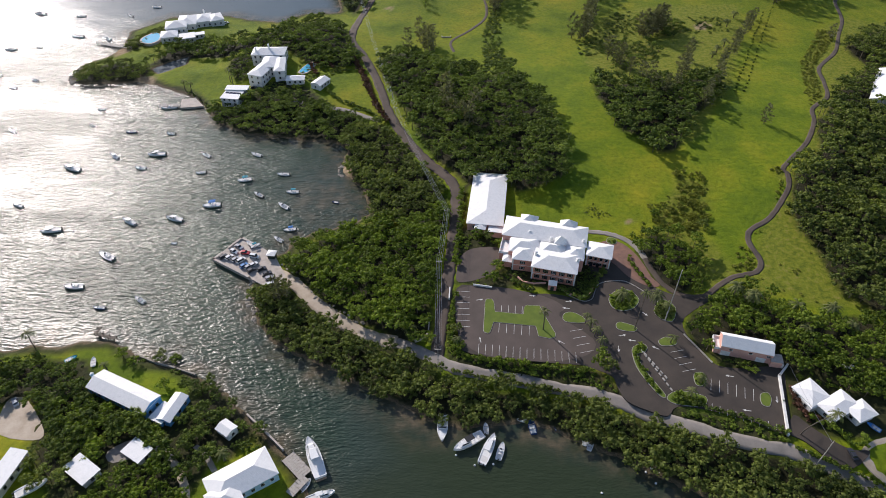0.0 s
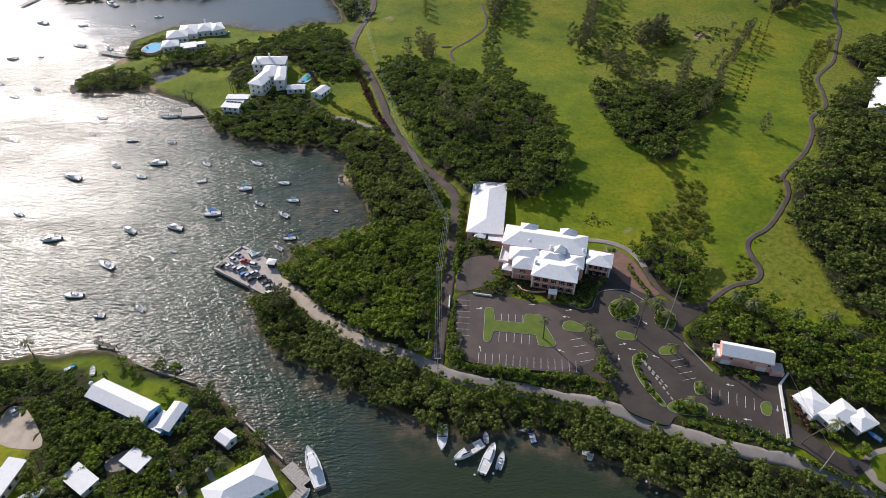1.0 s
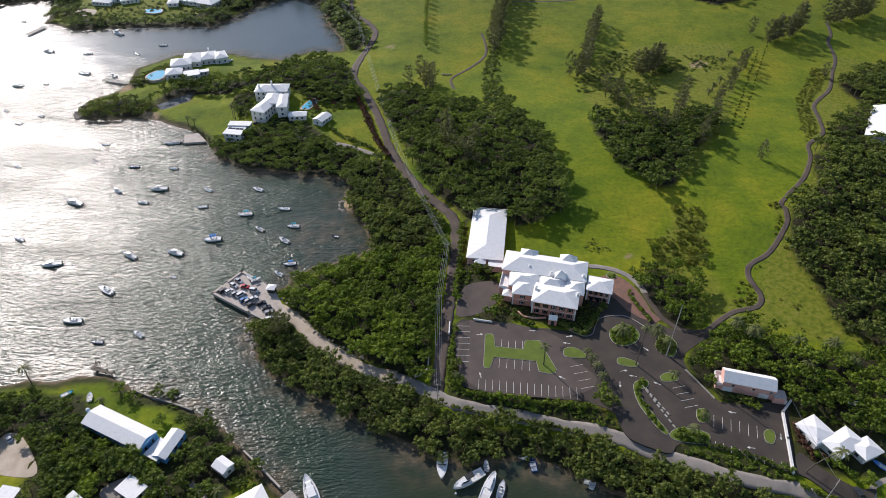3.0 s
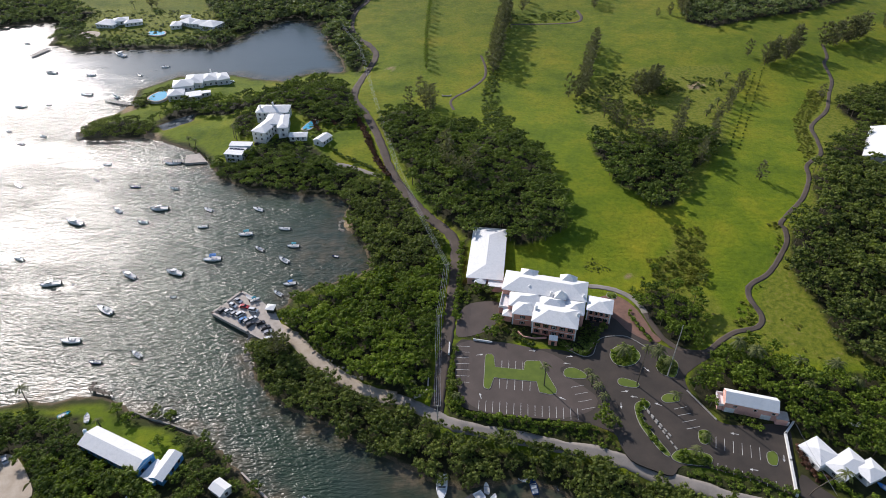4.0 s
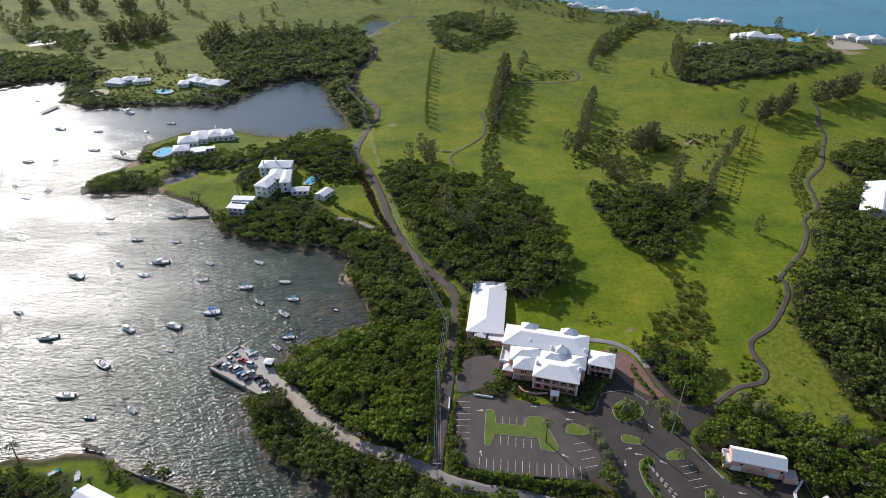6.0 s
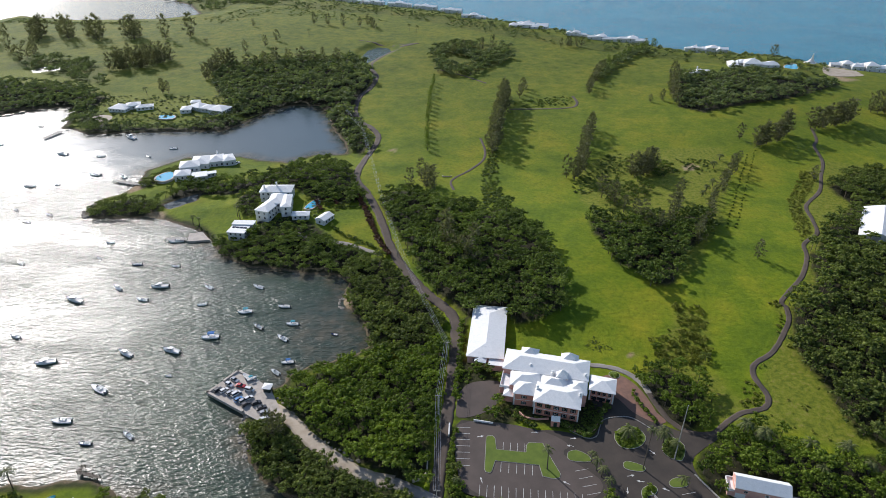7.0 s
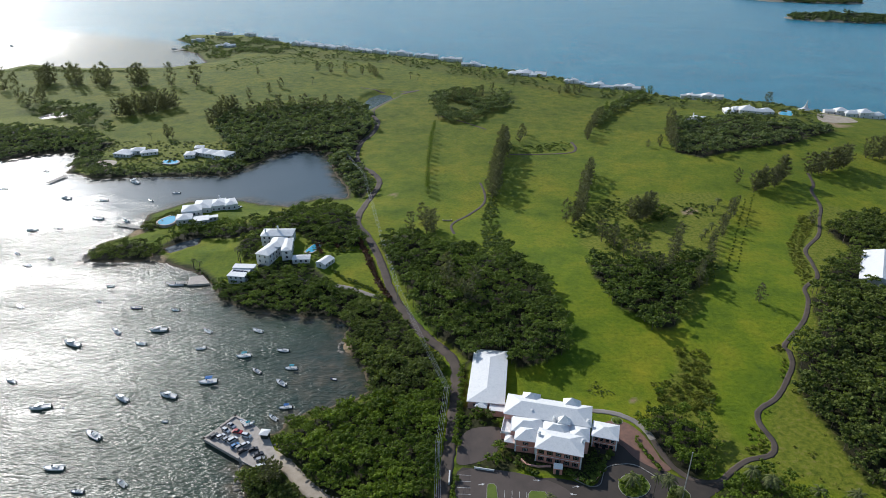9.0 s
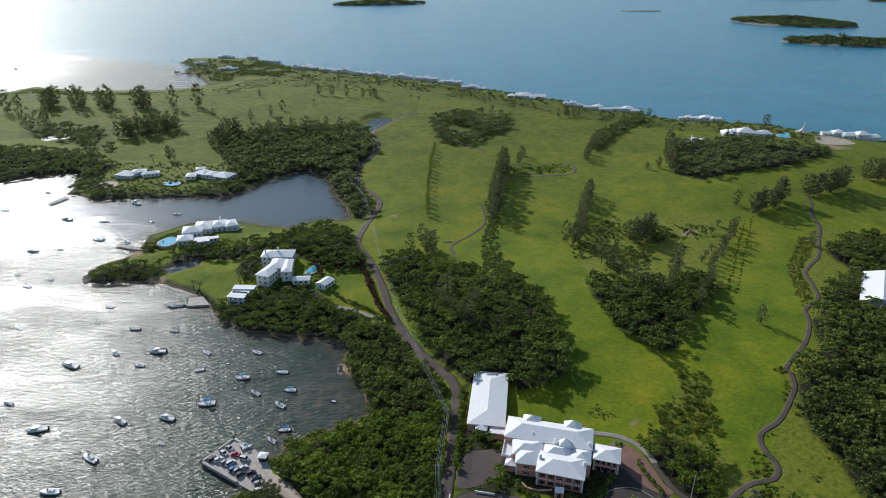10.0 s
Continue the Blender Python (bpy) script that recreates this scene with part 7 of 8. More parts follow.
def paint_arrow(x, y, turn):
    bm = fresh()
    box(bm, 0, -0.5, 0, 0.22, 1.7, 0.02)
    v = [bm.verts.new(p) for p in ((-0.5, 0.3, 0.02), (0.5, 0.3, 0.02), (0, 1.4, 0.02))]
    bm.faces.new(v)
    me = bpy.data.meshes.new("arrow")
    bm.to_mesh(me)
    bm.free()
    me.materials.append(PAINT)
    ob = new("trim_arrow", me)
    ob.matrix_basis = pose(x, y, LEVEL - 0.002, 0, 0, turn)
    tagged(ob, "white painted direction arrow on asphalt", "road marking", kind="structure")


for ax, ay, turn in ((14.30, 172.35, -80), (34.99, 174.48, -92), (48.94, 171.45, -80), (47.34, 167.88, 80), (43.09, 151.11, 60), (66.23, 154.33, -80), (69.03, 151.91, 80), (63.47, 147.96, 170), (76.87, 148.48, 60), (76.84, 164.96, -140), (13.65, 152.18, 10), (99.49, 135.96, 76), (100.65, 121.98, 80), (112.20, 126.19, 160)):
    paint_arrow(ax, ay, turn)


def inset(outline, by):
    """The same plan drawn in by so many metres."""
    P = np.array(outline)
    area = np.sum(P[:, 0] * np.roll(P[:, 1], -1) - np.roll(P[:, 0], -1) * P[:, 1])
    e = np.roll(P, -1, 0) - P
    n = np.stack([-e[:, 1], e[:, 0]], 1) / (np.hypot(e[:, 0], e[:, 1])[:, None] + 1e-9) * (1 if area > 0 else -1)
    m = n + np.roll(n, 1, 0)
    m /= np.maximum(np.hypot(m[:, 0], m[:, 1]), 0.3)[:, None]
    return [tuple(q) for q in P + m * by]


def traffic_island(outline, label, planted=0, seed=0, leaf=None, each=3):
    """A kerbed bed of grass in the car park."""
    e = thing("traffic_island", pose(0, 0, 0), label, "traffic island", "car park islands")
    slab("kerb", outline, KERB, 0.14, 0.4, parent=e, level=LEVEL, each=each)
    inner = inset(outline, 0.16)
    slab("grass_bed", inner, BED, 0.18, 0.1, parent=e, level=LEVEL, each=each)
    if planted > 0:
        x, y = scatter(inner, 1.25, seed, False, -0.35)
        if len(x):
            m = foliage_mesh("shrubs", x, y, (0.8, 1.4), (0.1, 0.5), BUSHES, leaf or LEAF, seed, trunk=0.0)
            m.parent = e
    return e


BED = worn("bed_grass", (0.130, 0.180, 0.016), (0.085, 0.130, 0.012), 0.3, 4.0, 0.9, 0.06)
traffic_island([(16.3, 171.7), (17.0, 172.7), (18.9, 172.7), (19.8, 171.4), (19.9, 166.1), (30.5, 164.7), (31.1, 168.2), (32.1, 169.4), (37.3, 169.1), (38.3, 165.2), (41.7, 154.9), (41.1, 153.2), (39.0, 152.7), (35.1, 153.8), (34.6, 158.7), (19.1, 160.7), (17.6, 156.0), (16.7, 155.1), (15.3, 155.7), (14.9, 156.8)], "T-shaped grass island between parking bays", each=1)
traffic_island([(45.8, 164.7), (49.2, 165.8), (53.1, 163.2), (53.1, 160.4), (45.9, 161.0)], "small grass island with a pale kerb")
traffic_island([(64.5, 172.7), (67.0, 176.3), (71.2, 178.2), (74.8, 176.3), (76.3, 172.0), (73.4, 167.9), (68.7, 166.4), (65.2, 168.2)], "round planted island with shrubs and a palm", 1, 3)
traffic_island([(64.8, 159.8), (67.1, 160.7), (72.1, 158.4), (70.8, 156.0), (65.3, 157.1)], "narrow grass island with pale kerb")
traffic_island([(80.9, 167.3), (85.0, 172.7), (89.5, 168.2), (86.3, 161.0), (81.6, 163.2)], "grass island with agaves and palms", 1, 4, LEAF_OLIVE)
traffic_island([(78.7, 151.6), (81.8, 153.5), (85.0, 152.2), (84.6, 149.8), (79.5, 149.3)], "small grass island with a palm")
traffic_island([(67.9, 146.9), (69.7, 149.5), (72.8, 150.3), (74.0, 148.5), (72.2, 146.1), (69.7, 145.6), (70.1, 141.1), (72.5, 134.5), (75.3, 128.0), (73.6, 127.3), (70.6, 132.6), (68.0, 139.9)], "long kerbed median in the car park", 1, 5)
traffic_island([(107.3, 128.2), (109.9, 129.1), (110.6, 126.9), (108.7, 123.5), (106.4, 124.4)], "small round grass island with a sapling")
traffic_island([(87.4, 136.9), (90.5, 137.4), (91.0, 134.5), (88.8, 131.7), (86.6, 132.6)], "small planted island with a palm", 1, 6)
traffic_island([(75.4, 127.1), (80.0, 129.8), (88.5, 127.5), (86.5, 123.5), (77.7, 124.4)], "shrub bed at the car park edge", 1, 7)
for x0, y0, x1, y1, n in ((71.60, 146.92, 77.78, 130.30, 9), (72.46, 145.38, 77.19, 135.48, 6), (89.14, 154.33, 95.00, 142.34, 14)):
    for k in range(n):
        s = k / (n - 1)
        bm = fresh()
        box(bm, 0, 0, 0, 0.5, 1.5, 0.35, 0, 0.85)
        me = bpy.data.meshes.new("kerb_block")
        bm.to_mesh(me)
        bm.free()
        me.materials.append(KERB)
        tagged(share("kerb_block", me, None, pose(x0 + (x1 - x0) * s, y0 + (y1 - y0) * s, LEVEL - 0.02, 0, 0, math.degrees(math.atan2(y1 - y0, x1 - x0)) - 90)), "white-painted kerb block on asphalt", "kerb block", "kerb blocks")

boundary = thing("boundary_wall", pose(0, 0, 0), "long white-washed wall at the car park's end", "wall")
wall_run(boundary, [(121.1, 140.3), (116.5, 135.7), (113.7, 125.1), (110.4, 112.7)], 3.6, 2.5, 0.7, WHITE, "wall_run")
entrance = thing("boundary_wall", pose(0, 0, 0), "low curved pink garden wall before the clubhouse", "wall")
wall_run(entrance, [(47.2, 177.9), (50.1, 175.1), (55.4, 173.6), (58.1, 176.3), (61.5, 182.9)], 4.8, 0.9, 0.45, CORAL, "wall_run")
wall_run(entrance, [(30.3, 184.6), (31.9, 182.0), (36.3, 181.0), (40.9, 181.3)], 4.8, 0.9, 0.45, CORAL, "wall_run")
drive_kerb = thing("kerb", pose(0, 0, 0), "pale curved kerb along the clubhouse drive", "kerb")
wall_run(drive_kerb, rounded([(48.6, 175.4), (54.0, 171.7), (57.9, 172.6), (60.1, 177.2), (62.3, 181.0), (67.8, 182.6), (73.8, 182.0), (80.2, 175.7)], False, 5), 5.0, 0.24, 0.32, KERB, "kerb_run")
railing = thing("boundary_wall", pose(0, 0, 0), "short white balustrade beside the car park", "wall")
wall_run(railing, [(12.2, 180.2), (19.3, 178.8)], 4.9, 1.0, 0.35, WHITE, "wall_run")
planter = [(72.4 + 2.3 * math.cos(k * 0.785), 207.0 + 2.3 * math.sin(k * 0.785)) for k in range(8)]
traffic_island(planter, "round kerbed planter on the brick drive", 1, 9)
low = thing("boundary_wall", pose(0, 0, 0), "low white wall beside the gateway", "wall")
wall_run(low, [(2.7, 178.3), (2.4, 172.8)], 4.6, 1.3, 0.5, WHITE, "wall_run")
ret = thing("boundary_wall", pose(0, 0, 0), "pale curved retaining wall at the road bend", "wall")
wall_run(ret, [(-10.2, 153.1), (-7.1, 153.9), (-5.5, 156.9), (-5.2, 164.4)], height(-7.12, 154.34) - 0.3, 1.2, 0.5, CONCRETE, "wall_run")


# ---- hedges ----
def hedge(line, width, tall, label, seed, leaf=None):
    pts = np.array(rounded(line, False, 6))
    d = np.concatenate([[0], np.cumsum(np.hypot(*np.diff(pts, axis=0).T))])
    n = max(2, int(d[-1] / (width * 0.42)))
    s = np.linspace(0, d[-1], n)
    rng = np.random.RandomState(seed)
    x = np.interp(s, d, pts[:, 0]) + rng.uniform(-0.15, 0.15, n) * width
    y = np.interp(s, d, pts[:, 1]) + rng.uniform(-0.15, 0.15, n) * width
    return tagged(foliage_mesh("hedge", x, y, (width * 0.5, width * 0.66), (tall * 0.4, tall * 0.6), BUSHES, leaf or LEAF, seed, trunk=0.1), label, "hedge")


hedge([(4.9, 175.0), (3.4, 163.4), (2.7, 152.7), (4.3, 148.0), (10.3, 144.2), (23.2, 141.9), (35.0, 140.2), (44.6, 138.5), (51.4, 137.9)], 2.6, 1.8, "clipped green hedge round the car park", 1)
hedge([(9.0, 242.5), (8.1, 224.5), (6.8, 208.9), (5.2, 198.0), (5.6, 191.7)], 3.4, 2.6, "dense green hedge along the road", 2)
hedge([(-57.1, 382.6), (-49.3, 360.2), (-43.5, 339.5), (-36.9, 321.6), (-30.6, 307.4)], 4.0, 2.4, "reddish-brown oleander hedge along the road", 3, LEAF_RED)
hedge([(-55.2, 378.0), (-46.0, 353.0), (-40.3, 333.2), (-33.9, 315.7)], 3.0, 2.0, "reddish-brown oleander hedge inside the garden", 4, LEAF_RED)
hedge([(120.9, 118.5), (125.0, 115.4), (128.5, 111.2), (131.2, 108.7), (135.0, 111.2)], 3.2, 2.0, "thick green hedge before the cottage", 5)
hedge([(117.6, 129.6), (118.2, 124.6), (119.1, 119.6), (121.6, 118.1)], 2.8, 1.8, "reddish shrubs beside the cottage drive", 6, LEAF_RED)
hedge([(78.7, 126.2), (88.9, 122.4), (100.4, 118.1), (109.9, 113.3)], 2.6, 1.8, "dark green hedge below the car park", 7, LEAF_DARK)
hedge([(-69.2, 342.8), (-59.7, 331.2), (-45.9, 322.5), (-39.1, 316.5)], 2.6, 1.6, "dark garden hedge across a lawn", 8, LEAF_DARK)
hedge([(-66.8, 363.2), (-55.9, 364.4)], 2.4, 1.6, "trimmed dark hedge on a lawn", 9, LEAF_DARK)
hedge([(-76.5, 359.2), (-81.5, 369.6), (-73.4, 373.8), (-67.4, 368.3)], 3.0, 1.8, "brown shrub border by a pool", 10, LEAF_RED)
hedge([(111.3, 108.4), (117.2, 105.2), (121.6, 102.8), (129.1, 99.5), (134.3, 96.4)], 2.4, 1.6, "green hedge along the shore road", 11)
hedge([(3.2, 139.5), (15.0, 136.2), (28.6, 133.9), (41.8, 130.5), (52.6, 126.1)], 1.8, 1.0, "low olive scrub beside the road", 12, LEAF_OLIVE)
hedge([(28.0, 182.6), (32.7, 179.4), (34.6, 176.3)], 3.0, 1.8, "dark shrubs under the clubhouse windows", 13, LEAF_DARK)
hedge([(45.9, 177.2), (51.0, 174.1), (55.3, 173.5), (58.3, 177.2), (61.4, 181.6), (64.1, 186.8)], 3.2, 1.8, "dark shrubs in the clubhouse garden", 14, LEAF_DARK)
hedge([(77.3, 197.0), (78.3, 190.8), (80.7, 183.6), (82.2, 180.4)], 2.6, 1.2, "low shrubs between drive and path", 15)

# ---- trees that stand alone ----
PALMS = [(37.18, 157.06, 11.0, 2.8, 0.5, 1.0), (69.36, 171.44, 5.0, 4.4, 0.2, 1.8), (82.08, 169.65, 6.0, 4.0, 0.4, 1.5), (84.06, 162.09, 9.0, 2.8, 1.2, 1.0), (82.74, 150.58, 4.0, 2.8, 0.4, 1.0), (54.57, 156.78, 5.0, 2.8, 0.4, 1.0), (55.72, 153.79, 5.0, 2.6, 0.5, 1.0), (53.48, 160.40, 4.5, 2.4, 0.4, 1.0), (57.02, 149.53, 4.5, 2.6, 0.4, 1.0),
         (111.52, 171.33, 9.0, 4.2, 0.4, 1.6), (116.80, 167.47, 9.0, 4.2, 0.4, 1.6), (133.06, 164.47, 5.5, 4.6, 0.3, 2.0), (146.01, 163.03, 5.5, 4.8, 0.3, 2.0), (132.52, 154.19, 5.0, 3.6, 0.3, 1.5), (150.09, 155.55, 5.0, 3.6, 0.3, 1.5), (88.63, 133.10, 3.6, 2.8, 0.3, 1.2), (83.54, 127.55, 3.6, 2.8, 0.3, 1.2),
         (-151.10, 151.99, 8.0, 3.2, 0.8, 1.0), (-156.83, 142.91, 7.0, 3.2, 0.8, 1.0), (-128.45, 355.77, 9.0, 2.8, 0.5, 1.0), (-125.99, 352.51, 9.5, 2.8, 0.5, 1.0), (-154.13, 348.59, 6.0, 2.6, 0.5, 1.0), (-149.23, 345.74, 6.0, 2.6, 0.5, 1.0), (5.32, 150.90, 3.5, 2.6, 0.3, 1.0), (173.30, 385.66, 4.0, 3.2, 0.3, 1.4), (167.56, 376.78, 4.0, 3.2, 0.3, 1.4), (180.97, 394.66, 4.5, 3.2, 0.3, 1.4), (193.24, 426.23, 4.5, 3.4, 0.3, 1.4),
         (202.31, 439.78, 4.5, 3.4, 0.3, 1.4), (-12.41, 158.19, 3.0, 3.6, 0.2, 1.6), (-285.24, 606.23, 8.0, 4.0, 0.6, 1.0), (-291.22, 803.51, 9.0, 4.0, 0.6, 1.0), (-174.57, 853.96, 10.0, 4.0, 0.6, 1.0), (-46.85, 887.98, 9.0, 4.0, 0.6, 1.0), (-36.25, 876.01, 9.0, 4.0, 0.6, 1.0), (-68.88, 106.11, 4.5, 2.8, 0.3, 1.2), (-120.16, 141.63, 4.0, 2.6, 0.3, 1.2)]
for k, (qx, qy, tall, spread, lean, stout) in enumerate(PALMS):
    palm_thing(qx, qy, tall, spread, k, "stout date palm with a dense feathery crown" if stout > 1.25 else "slender palm with a grey trunk and arching fronds", lean, "palms", stout, 26 if stout > 1.25 else 16)
palm_thing(71.24, 157.26, 19.6, 2.6, 78, "very tall slender palm in the car park", 0.5, "palms", 1.0, 18)
lp = palm_thing(114.48, 112.89, 11.0, 3.4, 77, "tall leaning palm bent over the lane", 8.0, "palms", 1.0, 18)
lp.rotation_euler = (0, 0, radians(5))

ROWS_OF_PINES = [  # line of feet, count, crown radius, trunk, group
    ([(37.2, 454.4), (43.6, 507.8), (51.5, 560.7), (58.8, 604.2)], 26, (5.4, 6.6), (1.5, 3.0), "casuarinas between the fairways"),
    ([(85.4, 413.7), (88.6, 405.2), (94.7, 416.6), (103.7, 446.1), (112.7, 479.1), (121.9, 511.3)], 18, (4.4, 5.6), (1.0, 2.0), "casuarinas on the second ridge"),
    ([(130.1, 414.4), (135.2, 410.0), (142.5, 416.1), (149.4, 428.7)], 10, (5.0, 6.2), (1.0, 2.0), "casuarinas above the thicket"),
    ([(235.6, 462.5), (245.8, 466.9), (258.7, 476.0), (274.9, 490.4)], 13, (5.0, 6.4), (0.8, 1.6), "casuarinas on the east fairway"),
    ([(296.7, 499.0), (312.0, 505.0), (328.5, 513.8), (345.1, 525.4)], 13, (5.4, 6.8), (0.8, 1.6), "casuarinas by the ridge path"),
    ([(371.3, 543.6), (381.4, 541.8), (398.5, 549.1)], 7, (5.4, 6.8), (0.8, 1.6), "casuarinas at the eastern edge"),
    ([(-363.6, 695.4), (-344.4, 700.3), (-325.2, 715.1), (-310.4, 740.5)], 18, (5.4, 6.8), (0.8, 1.6), "casuarinas on the western fairway"),
    ([(-246.5, 660.0), (-245.9, 691.8), (-240.5, 711.1), (-226.3, 701.6)], 12, (5.4, 6.8), (0.8, 1.6), "casuarinas behind the inner bay"),
    ([(-275.0, 614.1), (-267.2, 614.2)], 3, (3.8, 4.6), (1.5, 2.5), "casuarinas behind the inner bay"),
    ([(136.7, 600.5), (148.3, 635.7), (160.1, 669.7), (169.8, 692.3)], 10, (3.4, 4.4), (1.5, 2.5), "casuarinas on the far hedge line"),
    ([(175.4, 706.5), (199.0, 736.4), (228.5, 773.1), (268.8, 837.7)], 12, (2.6, 3.4), (1.0, 2.0), "small trees on the far hedge line"),
    ([(70.3, 593.1), (77.0, 615.2), (80.7, 638.8)], 4, (3.0, 4.0), (1.5, 2.5), "casuarinas beside the copse"),
    ([(138.7, 791.0), (157.3, 797.5), (171.6, 798.1)], 5, (3.0, 4.0), (1.5, 2.5), "casuarinas near the far shore"),
    ([(-117.8, 914.1), (-103.5, 930.6), (-93.8, 898.1)], 5, (3.6, 4.6), (1.0, 2.0), "casuarinas on the far fairway"),
    ([(-542.0, 859.2), (-536.9, 866.3), (-527.6, 866.1), (-522.3, 873.2)], 5, (7.0, 9.0), (0.5, 1.0), "casuarinas on the western shore"),
    ([(-508.9, 872.7), (-481.7, 857.3)], 3, (8.0, 10.0), (0.5, 1.0), "casuarinas on the western shore"),
    ([(-466.1, 856.5), (-438.7, 854.8)], 4, (6.0, 8.0), (0.5, 1.0), "casuarinas on the western shore"),
    ([(-411.4, 852.9), (-389.7, 851.5)], 4, (7.0, 9.0), (0.5, 1.0), "casuarinas on the western shore"),
    ([(-482.1, 730.1), (-481.3, 757.4), (-488.9, 786.5)], 4, (6.0, 8.0), (0.5, 1.0), "casuarinas on the western shore"),
    ([(-371.1, 719.9), (-351.0, 730.1), (-328.4, 756.2)], 12, (5.4, 6.8), (0.5, 1.0), "casuarinas on the western fairway"),
    ([(-213.5, 682.8), (-195.9, 711.7), (-171.5, 716.8), (-146.7, 721.8), (-115.0, 726.7)], 9, (5.0, 7.0), (1.0, 2.0), "casuarinas behind the inner bay"),
    ([(229.7, 646.9), (216.7, 598.7), (209.0, 561.6)], 6, (5.0, 6.5), (1.0, 2.0), "casuarinas below the ridge houses"),
    ([(217.7, 441.8), (187.5, 392.9), (161.2, 346.6), (138.9, 306.0)], 20, (2.6, 4.0), (0.8, 2.0), "casuarinas along the thicket's edge"),
    ([(98.0, 380.0), (112.0, 352.0), (120.0, 322.0), (140.0, 345.0), (152.0, 375.0)], 14, (3.4, 4.8), (2.0, 3.5), "casuarinas in the thicket"),
    ([(8.8, 754.0), (29.6, 774.7), (64.7, 784.8)], 5, (4.0, 5.5), (1.0, 2.0), "casuarinas beside the copse"),
    ([(-9.9, 655.9), (-12.6, 613.8), (-13.3, 569.0), (-13.7, 521.9), (-12.6, 458.8)], 18, (2.2, 3.0), (0.6, 1.2), "young trees in a line along the fairway"),
]
for q, (line, n, rad, rise, group) in enumerate(ROWS_OF_PINES):
    pts = np.array(rounded(line, False, 5))
    d = np.concatenate([[0], np.cumsum(np.hypot(*np.diff(pts, axis=0).T))])
    rng = np.random.RandomState(300 + q)
    for k in range(n):
        s = d[-1] * (k + 0.5) / n
        j = 0.4 if "line along" in group else 2.0
        x, y = np.interp(s, d, pts[:, 0]) + rng.uniform(-j, j), np.interp(s, d, pts[:, 1]) + rng.uniform(-j, j)
        tree_thing("pine", float(x), float(y), rng.uniform(*rad), rng.uniform(*rise), int(q * 40 + k), "young feathery tree in a planted line on the fairway" if "line along" in group else "feathery grey-brown casuarina on the golf course", "tree", group, name="casuarina", leaf=LEAF_DARK if "line along" in group or "small trees" in group else None)
SINGLES = [(231.80, 477.89, 3.4, 1.5), (255.43, 407.64, 3.2, 1.2), (-519.08, 780.75, 8.0, 1.0), (-516.34, 837.89, 8.0, 1.0), (-480.60, 843.52, 8.0, 1.0), (-440.59, 834.99, 8.0, 1.0), (-394.07, 838.85, 8.0, 1.0), (-356.39, 843.32, 8.0, 1.0), (-325.45, 848.70, 8.0, 1.0), (-181.54, 935.05, 4.4, 1.2), (-161.70, 928.44, 4.4, 1.2), (-139.64, 921.57, 4.0, 1.2), (-564.02, 824.97, 8.0, 1.0), (199.52, 575.91, 2.6, 1.0), (188.51, 573.99, 2.2, 0.8), (212.95, 585.27, 3.0, 1.0), (-7.03, 400.93, 3.4, 2.5), (-11.66, 392.37, 3.0, 2.5), (1.85, 312.82, 3.6, 4.0), (169.21, 295.72, 3.0, 1.0), (369.07, 730.51, 4.0, 3.0), (-63.04, 177.84, 3.2, 1.5), (-65.61, 175.80, 3.0, 1.5), (-261.10, 911.71, 3.0, 1.0), (-236.09, 776.44, 3.4, 1.0), (-218.33, 802.52, 3.4, 1.0), (-211.09, 832.93, 3.4, 1.0)]
for k, (x, y, r, rise) in enumerate(SINGLES):
    tree_thing("pine", x, y, r * 1.25, rise, 900 + k, "lone feathery casuarina on the grass", "tree", "lone trees", name="casuarina")
HILL_PINES = [(4.9, 298.5), (9.4, 295.1), (13.7, 289.0), (-15.3, 410.8), (-11.1, 396.9), (-8.0, 387.9), (-22.3, 392.4), (16.8, 306.2), (1.9, 327.7)]
for k, (x, y) in enumerate(HILL_PINES):
    tree_thing("pine", x, y, 4.6 + 0.4 * (k % 3), 2.0, 1500 + k, "tall feathery casuarina rising out of the wood", "tree", "casuarinas in the hill wood", name="casuarina")
BROAD = [(-70.61, 354.07, 2.4, 1.0), (19.43, 183.20, 3.6, 1.5), (14.87, 210.35, 3.4, 1.5), (18.90, 208.08, 3.2, 1.5), (24.18, 203.67, 3.0, 1.5), (22.11, 189.75, 3.4, 1.5), (58.29, 138.81, 3.6, 1.8), (55.10, 140.78, 3.4, 1.8), (56.99, 144.54, 3.0, 1.5), (5.02, 157.00, 2.8, 1.2), (5.71, 149.13, 2.8, 1.2), (105.81, 139.54, 2.6, 0.8), (104.26, 140.78, 2.4, 0.6), (108.16, 137.83, 2.2, 0.6), (-71.26, 321.70, 3.4, 1.4), (-115.24, 332.46, 3.2, 1.4), (-93.23, 338.56, 3.4, 1.6), (-85.42, 341.26, 3.2, 1.6), (-113.38, 131.38, 3.0, 1.4), (-96.94, 134.11, 3.0, 1.2), (-111.35, 144.04, 3.0, 1.2), (-102.63, 147.16, 3.2, 2.0), (-97.74, 146.99, 2.8, 1.6), (-116.85, 147.90, 3.0, 1.2), (-117.52, 114.95, 3.0, 1.4), (94.89, 223.98, 2.6, 1.0), (81.65, 209.17, 2.2, 0.8), (113.97, 216.12, 3.2, 1.2), (100.60, 186.43, 3.0, 1.5), (-60.22, 108.09, 2.8, 1.0), (-73.48, 122.77, 2.6, 1.0), (143.96, 128.86, 3.0, 1.0)]
